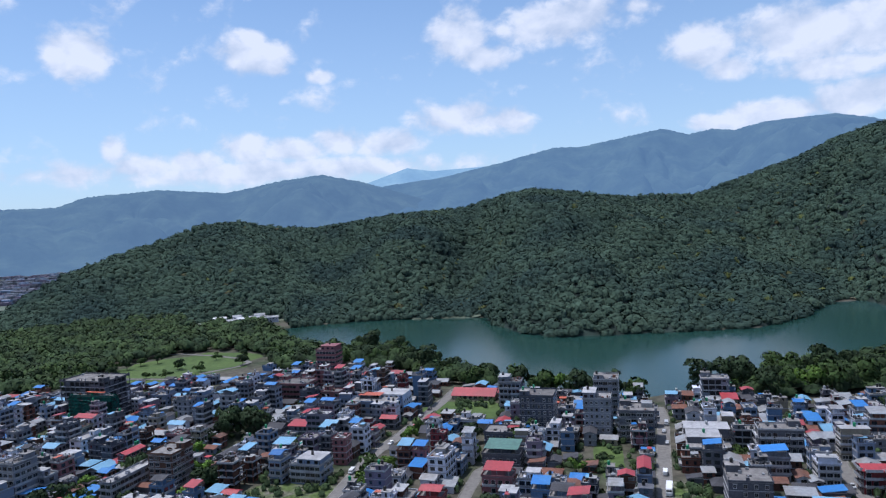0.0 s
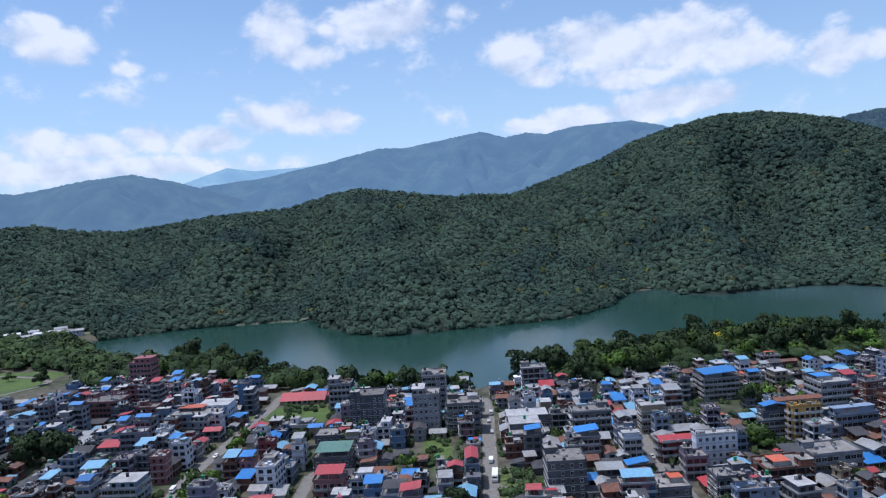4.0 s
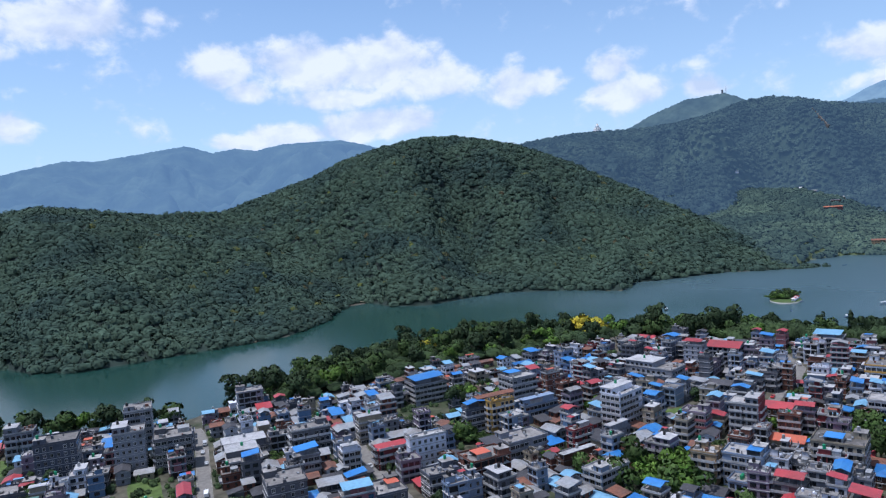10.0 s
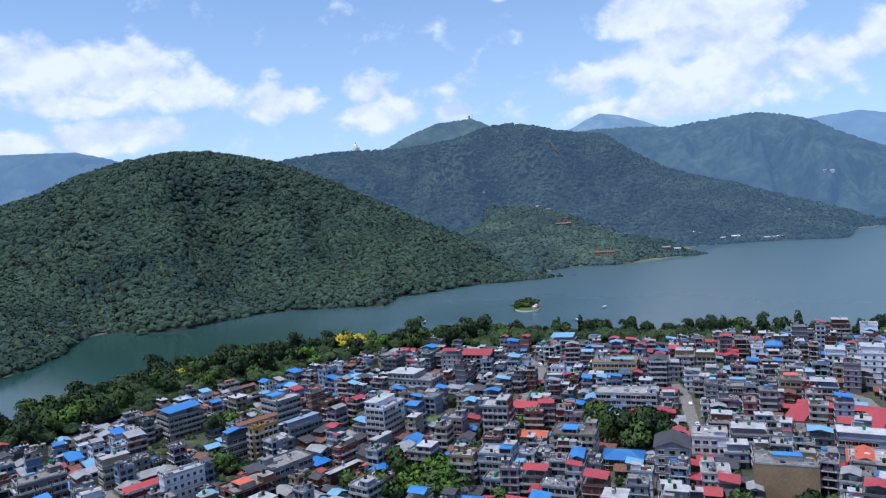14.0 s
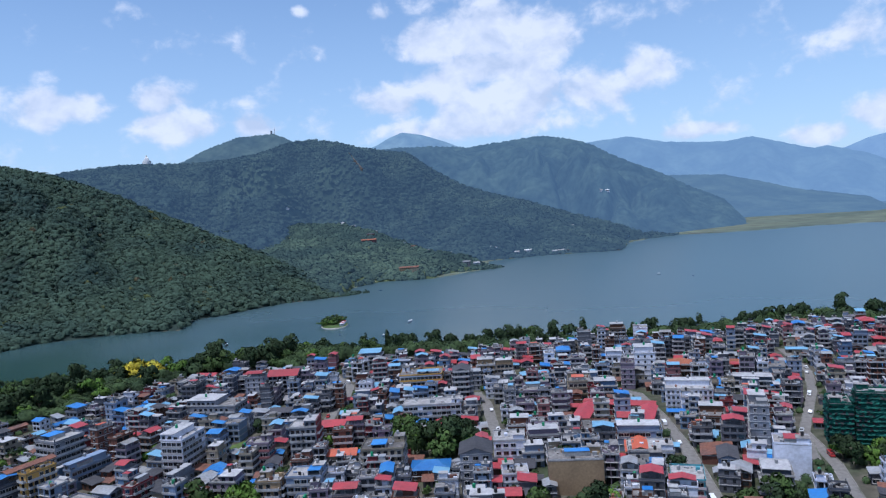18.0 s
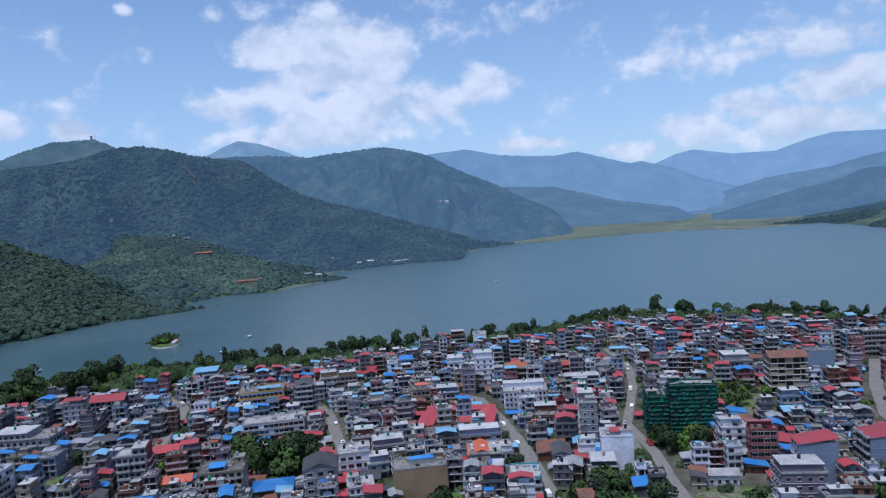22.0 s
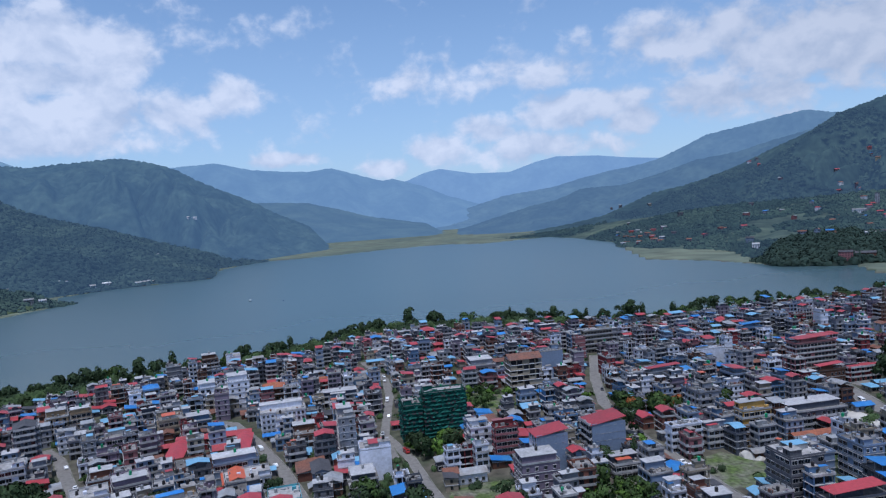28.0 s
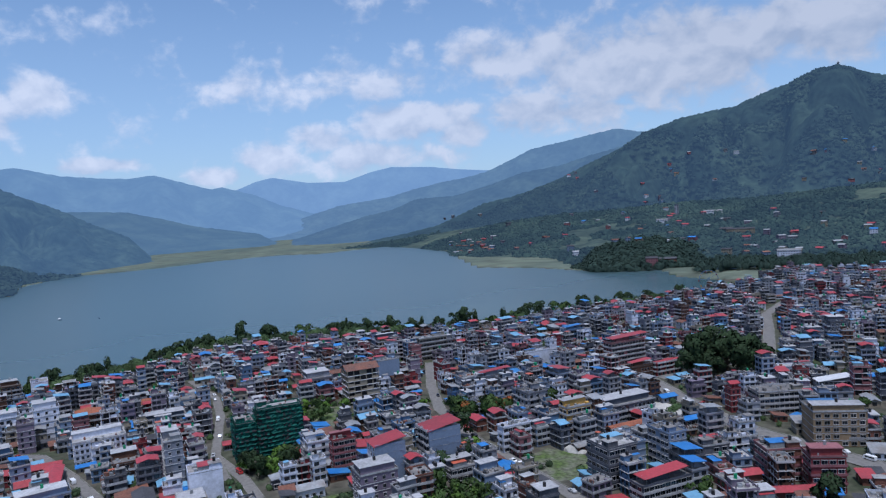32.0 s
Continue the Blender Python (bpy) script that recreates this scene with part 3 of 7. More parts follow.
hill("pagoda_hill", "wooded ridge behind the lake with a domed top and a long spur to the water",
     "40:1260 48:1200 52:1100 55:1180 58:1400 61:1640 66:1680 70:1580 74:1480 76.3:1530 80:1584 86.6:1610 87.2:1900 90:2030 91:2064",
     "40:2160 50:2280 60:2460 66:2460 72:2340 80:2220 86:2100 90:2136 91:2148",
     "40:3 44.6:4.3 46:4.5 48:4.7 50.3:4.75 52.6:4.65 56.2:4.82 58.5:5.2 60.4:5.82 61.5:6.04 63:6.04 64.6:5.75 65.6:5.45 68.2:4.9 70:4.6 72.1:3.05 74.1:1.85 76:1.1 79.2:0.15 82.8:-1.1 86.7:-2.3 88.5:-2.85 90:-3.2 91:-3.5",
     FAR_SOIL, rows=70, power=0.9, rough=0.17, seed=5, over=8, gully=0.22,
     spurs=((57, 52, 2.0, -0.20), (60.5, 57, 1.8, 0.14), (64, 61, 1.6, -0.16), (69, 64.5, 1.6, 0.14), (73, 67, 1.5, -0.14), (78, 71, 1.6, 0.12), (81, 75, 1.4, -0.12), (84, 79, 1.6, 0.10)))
# knob, west hill and northern ridges glow faintly: haze painted into their materials
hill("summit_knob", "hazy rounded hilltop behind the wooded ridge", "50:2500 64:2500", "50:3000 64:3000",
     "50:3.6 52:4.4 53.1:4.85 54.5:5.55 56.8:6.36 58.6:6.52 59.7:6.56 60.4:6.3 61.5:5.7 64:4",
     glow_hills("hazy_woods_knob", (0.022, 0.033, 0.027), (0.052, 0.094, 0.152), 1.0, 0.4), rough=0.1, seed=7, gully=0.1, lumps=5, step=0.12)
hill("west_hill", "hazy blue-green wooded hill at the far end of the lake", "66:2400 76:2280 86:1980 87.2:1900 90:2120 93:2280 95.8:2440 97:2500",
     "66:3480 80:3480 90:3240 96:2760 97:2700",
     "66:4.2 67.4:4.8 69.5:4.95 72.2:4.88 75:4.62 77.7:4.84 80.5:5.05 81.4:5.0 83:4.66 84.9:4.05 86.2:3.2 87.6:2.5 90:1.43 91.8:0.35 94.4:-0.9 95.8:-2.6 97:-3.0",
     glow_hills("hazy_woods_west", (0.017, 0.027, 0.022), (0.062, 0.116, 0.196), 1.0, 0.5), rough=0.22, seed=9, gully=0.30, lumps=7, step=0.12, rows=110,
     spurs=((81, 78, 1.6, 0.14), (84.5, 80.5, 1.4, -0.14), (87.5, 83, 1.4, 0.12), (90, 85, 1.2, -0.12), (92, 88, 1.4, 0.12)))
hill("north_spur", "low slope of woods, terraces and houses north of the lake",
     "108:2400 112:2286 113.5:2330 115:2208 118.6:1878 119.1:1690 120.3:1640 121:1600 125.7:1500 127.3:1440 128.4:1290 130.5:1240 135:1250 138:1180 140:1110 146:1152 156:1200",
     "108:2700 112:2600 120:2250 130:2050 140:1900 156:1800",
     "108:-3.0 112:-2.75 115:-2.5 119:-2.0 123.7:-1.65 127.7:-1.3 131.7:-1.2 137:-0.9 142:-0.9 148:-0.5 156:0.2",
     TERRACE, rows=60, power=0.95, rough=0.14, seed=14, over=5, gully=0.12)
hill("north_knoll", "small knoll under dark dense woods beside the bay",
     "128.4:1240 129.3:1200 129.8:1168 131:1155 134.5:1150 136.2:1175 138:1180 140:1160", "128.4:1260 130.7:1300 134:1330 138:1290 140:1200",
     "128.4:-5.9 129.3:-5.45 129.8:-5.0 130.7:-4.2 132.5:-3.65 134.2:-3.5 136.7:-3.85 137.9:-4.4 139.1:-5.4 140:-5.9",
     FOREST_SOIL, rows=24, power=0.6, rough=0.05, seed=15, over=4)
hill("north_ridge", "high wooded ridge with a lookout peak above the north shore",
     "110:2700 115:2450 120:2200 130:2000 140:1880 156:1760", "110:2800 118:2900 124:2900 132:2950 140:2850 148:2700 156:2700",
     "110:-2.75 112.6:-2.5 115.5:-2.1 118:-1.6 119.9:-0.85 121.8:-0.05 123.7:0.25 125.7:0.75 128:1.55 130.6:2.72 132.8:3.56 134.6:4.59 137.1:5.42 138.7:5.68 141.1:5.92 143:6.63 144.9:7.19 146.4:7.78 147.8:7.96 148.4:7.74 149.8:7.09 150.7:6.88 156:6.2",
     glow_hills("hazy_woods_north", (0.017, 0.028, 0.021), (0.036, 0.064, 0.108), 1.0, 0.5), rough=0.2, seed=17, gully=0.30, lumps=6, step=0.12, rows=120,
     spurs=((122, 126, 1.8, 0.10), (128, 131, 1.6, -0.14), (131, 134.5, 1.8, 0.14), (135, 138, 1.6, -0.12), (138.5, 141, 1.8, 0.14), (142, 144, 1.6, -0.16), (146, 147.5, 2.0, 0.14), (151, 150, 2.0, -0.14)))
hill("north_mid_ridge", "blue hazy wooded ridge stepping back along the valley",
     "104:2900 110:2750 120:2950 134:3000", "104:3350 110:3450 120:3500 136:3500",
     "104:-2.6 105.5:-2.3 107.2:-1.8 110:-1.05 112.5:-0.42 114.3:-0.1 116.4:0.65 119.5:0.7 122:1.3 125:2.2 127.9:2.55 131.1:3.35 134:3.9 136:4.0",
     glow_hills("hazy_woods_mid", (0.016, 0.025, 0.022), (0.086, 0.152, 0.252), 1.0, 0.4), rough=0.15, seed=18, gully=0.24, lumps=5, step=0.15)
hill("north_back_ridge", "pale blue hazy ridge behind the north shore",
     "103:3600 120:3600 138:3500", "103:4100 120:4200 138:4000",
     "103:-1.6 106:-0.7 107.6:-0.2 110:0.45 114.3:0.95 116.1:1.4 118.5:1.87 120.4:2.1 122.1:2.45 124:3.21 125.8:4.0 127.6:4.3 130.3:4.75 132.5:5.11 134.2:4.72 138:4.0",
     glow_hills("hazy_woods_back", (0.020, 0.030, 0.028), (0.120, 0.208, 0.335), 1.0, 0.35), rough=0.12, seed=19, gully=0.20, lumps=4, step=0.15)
# the backdrop ridges' blue haze is painted on as emission
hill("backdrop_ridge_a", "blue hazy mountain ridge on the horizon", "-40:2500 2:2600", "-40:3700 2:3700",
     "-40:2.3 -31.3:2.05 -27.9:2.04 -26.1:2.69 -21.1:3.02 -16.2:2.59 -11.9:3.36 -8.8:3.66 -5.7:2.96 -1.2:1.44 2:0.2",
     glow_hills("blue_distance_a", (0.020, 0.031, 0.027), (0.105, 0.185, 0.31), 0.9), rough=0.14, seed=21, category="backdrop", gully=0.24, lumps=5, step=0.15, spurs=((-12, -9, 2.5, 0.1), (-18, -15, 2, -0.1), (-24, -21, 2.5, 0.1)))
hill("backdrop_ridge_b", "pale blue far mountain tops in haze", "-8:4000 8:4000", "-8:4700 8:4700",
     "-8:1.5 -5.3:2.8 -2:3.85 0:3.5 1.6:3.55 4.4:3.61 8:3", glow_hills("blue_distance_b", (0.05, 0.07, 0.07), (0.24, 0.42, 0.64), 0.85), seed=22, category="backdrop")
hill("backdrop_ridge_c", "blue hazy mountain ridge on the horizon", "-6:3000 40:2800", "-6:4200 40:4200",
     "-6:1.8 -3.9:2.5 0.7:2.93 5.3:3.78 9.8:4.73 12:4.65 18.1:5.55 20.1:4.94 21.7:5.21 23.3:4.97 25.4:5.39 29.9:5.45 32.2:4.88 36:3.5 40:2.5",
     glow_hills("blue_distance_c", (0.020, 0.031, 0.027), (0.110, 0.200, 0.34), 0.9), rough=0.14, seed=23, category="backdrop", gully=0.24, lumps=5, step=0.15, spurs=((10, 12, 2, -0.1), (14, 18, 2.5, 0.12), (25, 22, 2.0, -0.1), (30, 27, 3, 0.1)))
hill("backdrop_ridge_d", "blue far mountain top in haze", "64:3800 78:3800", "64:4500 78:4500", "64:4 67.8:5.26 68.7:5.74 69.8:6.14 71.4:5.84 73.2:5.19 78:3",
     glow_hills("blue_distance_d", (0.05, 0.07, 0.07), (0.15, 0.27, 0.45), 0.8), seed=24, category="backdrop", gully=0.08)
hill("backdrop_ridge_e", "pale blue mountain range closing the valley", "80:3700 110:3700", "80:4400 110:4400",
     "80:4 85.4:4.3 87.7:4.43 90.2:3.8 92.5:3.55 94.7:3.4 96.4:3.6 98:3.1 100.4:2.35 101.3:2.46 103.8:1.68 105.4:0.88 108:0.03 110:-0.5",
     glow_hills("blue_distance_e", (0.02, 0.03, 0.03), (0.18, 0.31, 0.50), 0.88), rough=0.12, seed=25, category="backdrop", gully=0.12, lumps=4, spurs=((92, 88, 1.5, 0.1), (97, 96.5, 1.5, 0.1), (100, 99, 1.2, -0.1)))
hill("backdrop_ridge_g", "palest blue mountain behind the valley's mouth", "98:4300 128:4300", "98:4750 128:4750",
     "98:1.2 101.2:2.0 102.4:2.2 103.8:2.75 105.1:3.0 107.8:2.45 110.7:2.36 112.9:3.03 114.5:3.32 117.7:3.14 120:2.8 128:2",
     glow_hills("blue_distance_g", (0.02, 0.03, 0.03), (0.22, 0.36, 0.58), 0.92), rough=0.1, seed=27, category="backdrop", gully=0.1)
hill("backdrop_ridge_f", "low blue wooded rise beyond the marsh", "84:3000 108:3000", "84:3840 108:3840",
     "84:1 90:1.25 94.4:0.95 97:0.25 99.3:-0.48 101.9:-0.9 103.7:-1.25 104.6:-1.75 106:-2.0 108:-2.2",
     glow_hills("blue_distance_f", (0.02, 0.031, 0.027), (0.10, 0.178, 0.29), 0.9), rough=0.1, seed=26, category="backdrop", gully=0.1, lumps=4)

# ---- woods and trees ----
def ico(level):
    bm = bmesh.new()
    bmesh.ops.create_icosphere(bm, subdivisions=level, radius=1.0)
    v = np.array([p.co[:] for p in bm.verts])
    f = np.array([[q.index for q in p.verts] for p in bm.faces])
    bm.free()
    return v, f


def half_dome(level, cut):
    v, f = ico(level)
    f = f[(v[f][:, :, 2] > cut).any(1)]
    used = np.unique(f)
    index = np.zeros(len(v), int)
    index[used] = np.arange(len(used))
    return v[used], index[f]


def lumpy(v, amount, seed):
    rng = np.random.default_rng(seed)
    w = np.ones(len(v))
    for _ in range(7):
        d = rng.normal(size=3)
        d /= np.linalg.norm(d)
        w += amount * np.clip(v @ d, 0, 1) ** 3 * rng.choice([-0.6, 1.0])
    return v * w[:, None]


def puff(seed, leaves=44, leaf=0.29):
    """A crown seen from afar: a small rough core under many leaf sprays."""
    rng = np.random.default_rng(seed)
    cv, cf = half_dome(1, -0.2)
    cv = lumpy(cv * 0.88, 0.22, seed)
    d = rng.normal(size=(leaves, 3))
    d /= np.linalg.norm(d, axis=1)[:, None]
    d[:, 2] = np.abs(d[:, 2]) * 1.05 - 0.12
    centre = lumpy(d, 0.26, seed) * rng.uniform(0.86, 1.06, leaves)[:, None]
    nrm = d + rng.normal(size=d.shape) * 0.26
    nrm /= np.linalg.norm(nrm, axis=1)[:, None]
    u = np.cross(nrm, rng.normal(size=d.shape))
    u /= np.linalg.norm(u, axis=1)[:, None]
    w = np.cross(nrm, u)
    k = leaf * rng.uniform(0.74, 1.26, leaves)[:, None]
    lv = np.stack([centre + u * k, centre - u * k * 0.6 + w * k * 0.9, centre - u * k * 0.6 - w * k * 0.9], 1).reshape(-1, 3)
    lf = np.arange(leaves * 3).reshape(-1, 3) + len(cv)
    out = np.concatenate([cv, np.repeat(centre + rng.normal(size=d.shape) * 0.12, 3, 0)]) + [0, 0, 0.55]
    return np.concatenate([cv, lv]), np.concatenate([cf, lf]), out / np.linalg.norm(out, axis=1)[:, None]


PUFFS = [puff(50 + k) for k in range(8)]
FINE = [puff(70 + k, 170, 0.135) for k in range(8)]
TUFTS = [puff(90 + k, 16, 0.46) for k in range(8)]


def leafy(name, label, places, size, tall, mat, seed, kinds=PUFFS):
    """Nearer woods: crowns of leaf sprays, joined; places n x 3."""
    rng = np.random.default_rng(seed)
    n = len(places)
    crowns = np.stack([q[0] for q in kinds])
    pick = rng.integers(0, len(kinds), n)
    base, out = crowns[pick], np.stack([q[2] for q in kinds])[pick]
    turn = rng.uniform(0, 6.283, n)
    c, s = np.cos(turn)[:, None], np.sin(turn)[:, None]
    k = (size * rng.uniform(0.6, 1.35, n))[:, None]
    h = (tall * rng.uniform(0.7, 1.3, n))[:, None]
    x = (base[:, :, 0] * c - base[:, :, 1] * s) * k + places[:, :1]
    y = (base[:, :, 0] * s + base[:, :, 1] * c) * k + places[:, 1:2]
    z = base[:, :, 2] * h + places[:, 2:3] + h * 0.35
    v = np.stack([x, y, z], -1).reshape(-1, 3)
    nrm = np.stack([out[:, :, 0] * c - out[:, :, 1] * s, out[:, :, 0] * s + out[:, :, 1] * c, out[:, :, 2]], -1).reshape(-1, 3)
    f = (kinds[0][1][None] + (np.arange(n) * crowns.shape[1])[:, None, None]).reshape(-1, 3)
    return tagged(new(name, mesh_of(name, v, f, mat, soft=True, normals=nrm)), label, "woods", kind="stuff")


def far_woods(name, label, places, size, tall, mat, seed):
    """Woods far off: crowns of few leaf sprays."""
    return leafy(name, label, places, size, tall, mat, seed, TUFTS)


def scatter(az0, az1, r0, r1, gap, seed):
    """Places spread evenly over a stretch of the plan, about gap metres apart: bearings and ranges."""
    rng = np.random.default_rng(seed)
    g = np.arange(-r1, r1, gap)
    x, y = (v.ravel() for v in np.meshgrid(g, g))
    x, y = x + rng.uniform(-0.48, 0.48, len(x)) * gap, y + rng.uniform(-0.48, 0.48, len(x)) * gap
    a, r = np.degrees(np.arctan2(x, y)), np.hypot(x, y)
    ok = (a > az0) & (a < az1) & (r > r0) & (r < r1)
    return a[ok], r[ok]


def slope_woods(name, label, on, az0, az1, r0, r1, gap, size, tall, mat, seed, low=0.0, high=1.03, clear=0.0, make=leafy):
    a, r = scatter(az0, az1, r0, r1, gap, seed)
    foot, crest = HILLS[on][0], HILLS[on][1]
    s = (r - at(foot, a)) / (at(crest, a) - at(foot, a))
    x, y = xy(a, r)
    ok = (s > low) & (s < high) & (fbm(x, y, 160, 3, seed + 40) > clear - 0.9)
    a, r, x, y = a[ok], r[ok], x[ok], y[ok]
    z = hill_z(on, a, r) - 1.0
    return make(name, label, np.stack([x, y, z], 1), size, tall, mat, seed)


slope_woods("near_hill_forest", "dense broadleaf forest canopy in many greens", "near_hill", -34, 66, 672, 1400, 7.8, 6.5, 5.2, FOREST, 3, high=0.55, make=leafy)
slope_woods("near_hill_upper_forest", "dense broadleaf forest canopy up to the ridge", "near_hill", -34, 66, 760, 1730, 9.8, 7.8, 5.8, FOREST, 13, low=0.5, make=leafy)
slope_woods("old_crowns", "olive and rust-brown crowns among the forest", "near_hill", -20, 60, 680, 1500, 40.0, 5.2, 5.0, FOREST_OLD, 23, clear=0.75, make=leafy)
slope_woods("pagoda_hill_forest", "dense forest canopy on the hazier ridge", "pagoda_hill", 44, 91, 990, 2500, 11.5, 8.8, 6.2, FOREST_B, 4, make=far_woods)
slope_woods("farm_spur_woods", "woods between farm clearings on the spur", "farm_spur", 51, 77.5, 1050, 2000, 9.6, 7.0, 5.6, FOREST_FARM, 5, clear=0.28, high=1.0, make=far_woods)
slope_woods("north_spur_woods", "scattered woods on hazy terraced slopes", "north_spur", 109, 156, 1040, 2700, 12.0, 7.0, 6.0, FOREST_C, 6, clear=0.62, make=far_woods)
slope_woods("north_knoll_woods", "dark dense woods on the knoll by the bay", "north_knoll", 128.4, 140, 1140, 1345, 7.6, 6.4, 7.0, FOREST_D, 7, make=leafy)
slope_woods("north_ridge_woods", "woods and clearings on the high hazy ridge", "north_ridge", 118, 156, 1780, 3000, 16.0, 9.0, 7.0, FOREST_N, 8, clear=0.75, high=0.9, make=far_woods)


CROWN_OUT = {}


def leaf_crown(seed, radius, height, leaves, leaf, mat, name="crown", lobes=9, flat=0.75):
    """A crown of many small leaf sprays set over a few overlapping lobes, with gaps."""
    rng = np.random.default_rng(seed)
    centres = rng.normal(size=(lobes, 3)) * [radius * 0.45, radius * 0.45, height * 0.22]
    rad = rng.uniform(0.38, 0.62, lobes) * radius
    which = rng.integers(0, lobes, leaves)
    d = rng.normal(size=(leaves, 3))
    d /= np.linalg.norm(d, axis=1)[:, None]
    d[:, 2] = np.abs(d[:, 2]) * 0.9 - 0.25
    p = centres[which] + d * (rad[which] * rng.uniform(0.8, 1.05, leaves))[:, None] * [1, 1, flat * height / radius]
    p[:, 2] -= p[:, 2].min()
    nrm = d + rng.normal(size=d.shape) * 0.45
    nrm /= np.linalg.norm(nrm, axis=1)[:, None]
    u = np.cross(nrm, rng.normal(size=d.shape))
    u /= np.linalg.norm(u, axis=1)[:, None]
    w = np.cross(nrm, u)
    k = (leaf * rng.uniform(0.6, 1.4, leaves))[:, None]
    v = np.stack([p - u * k, p - w * k * 0.7, p + u * k, p + w * k * 0.7], 1).reshape(-1, 3)
    out = d + (p - p.mean(0)) / radius * 0.7 + rng.normal(size=d.shape) * 0.18 + [0, 0, 0.25]
    out = np.repeat(out / np.linalg.norm(out, axis=1)[:, None], 4, 0)
    me = mesh_of(name, v, np.arange(leaves * 4).reshape(-1, 4), mat, soft=True, normals=out)
    CROWN_OUT[me.name] = out
    return me, p


def trunk_mesh(seed, height, thick, reach):
    rng = random.Random(seed)
    bm = bmesh.new()

    def limb(a, b, r0, r1):
        axis = (b - a).normalized()
        side = axis.orthogonal().normalized()
        other = axis.cross(side)
        rings = []
        for p, r in ((a, r0), ((a + b) / 2 + side * r0 * 0.4, (r0 + r1) / 2), (b, r1)):
            rings.append([bm.verts.new(p + (side * math.cos(t) + other * math.sin(t)) * r) for t in [k * math.tau / 6 for k in range(6)]])
        for lo, hi in zip(rings, rings[1:]):
            for k in range(6):
                bm.faces.new((lo[k], lo[(k + 1) % 6], hi[(k + 1) % 6], hi[k]))

    fork = Vector((0, 0, height * 0.5))
    limb(Vector((0, 0, -0.4)), fork, thick, thick * 0.7)
    for k in range(5):
        t = k * 1.257 + rng.uniform(-0.3, 0.3)
        limb(fork * rng.uniform(0.75, 1), Vector((math.cos(t) * reach, math.sin(t) * reach, height * rng.uniform(0.85, 1.15))), thick * 0.5, thick * 0.12)
    me = bpy.data.meshes.new("trunk")
    bm.to_mesh(me)
    bm.free()
    me.materials.append(BARK)
    return me


TREE_KINDS = {}


def tree_kind(kind, label, seeds, height, radius, leaves, leaf, mat, flat=0.75):
    """Several standing patterns of one kind of tree: a trunk with limbs and its crown."""
    TREE_KINDS[kind] = (label, [(trunk_mesh(s, height * 0.62, 0.022 * height + 0.08, radius * 0.5),
                                 leaf_crown(s, radius, height * 0.72, leaves, leaf, mat, flat=flat)[0], height * 0.3) for s in seeds])


tree_kind("broad", "broad leafy green shade tree", (1, 2, 3, 4), 10, 5.2, 760, 0.66, LEAF)
tree_kind("dark", "tall dark green tree", (5, 6, 7), 12, 5.0, 760, 0.66, LEAF_DARK)
tree_kind("bright", "bright fresh green tree", (8, 9, 10), 8, 4.2, 520, 0.65, LEAF_BRIGHT)
tree_kind("yellow", "tree covered in yellow blossom", (11, 12), 10, 5.0, 560, 0.75, LEAF_YELLOW)
tree_kind("red", "tree covered in flame red blossom", (13, 14), 8, 4.5, 520, 0.7, LEAF_RED)
tree_kind("slim", "slim dark green conifer", (15, 16), 13, 2.0, 420, 0.5, LEAF_DARK, flat=0.95)
tree_kind("shrub", "low leafy green garden shrub", (17, 18, 19), 4, 2.4, 260, 0.5, LEAF)
tree_rng = random.Random(5)
GREEN_SPOTS, TREE_REST = [], []


def tree(kind, x, y, size=1.0, z=None):
    label, patterns = TREE_KINDS[kind]
    trunk, crown, lift = tree_rng.choice(patterns)
    z_given = z
    if z is None:
        z = float(ground_z(np.array(math.degrees(math.atan2(x, y))), np.array(math.hypot(x, y))))
    if z_given is None and math.hypot(x, y) > 430:
        m = pose(x, y, z, 0, 0, tree_rng.uniform(0, 360)) @ Matrix.Diagonal((size, size, size * tree_rng.uniform(0.9, 1.12), 1))
        TREE_REST.append((trunk, m)), TREE_REST.append((crown, m @ pose(0, 0, lift)))
        return None
    ob = new("tree" if kind != "shrub" else "shrub", trunk)
    ob.matrix_world = pose(x, y, z, 0, 0, tree_rng.uniform(0, 360)) @ Matrix.Diagonal((size, size, size * tree_rng.uniform(0.9, 1.12), 1))
    tagged(ob, label, "tree" if kind != "shrub" else "shrub", group="trees of the town and shore")
    top = new("crown", crown)
    top.parent = ob
    top.location = (0, 0, lift)
    return ob

# ---- the town: streets ----
TOWN_EDGE = table("-40:624 -32:600 -25:558 -17:538 -10:540 -4:510 0.6:462 5:439 12:446 17:422 21:434 24:414 32:439 38:480 44:485 50:524 54:546 60:528 64:524 72:523 76:535 80:562 85:586 89:564 96:604 103:636 110:624 119:634 123:650 130:714 135:760 140.6:882 144:1080 150:1080 156:1080")
STREETS = []


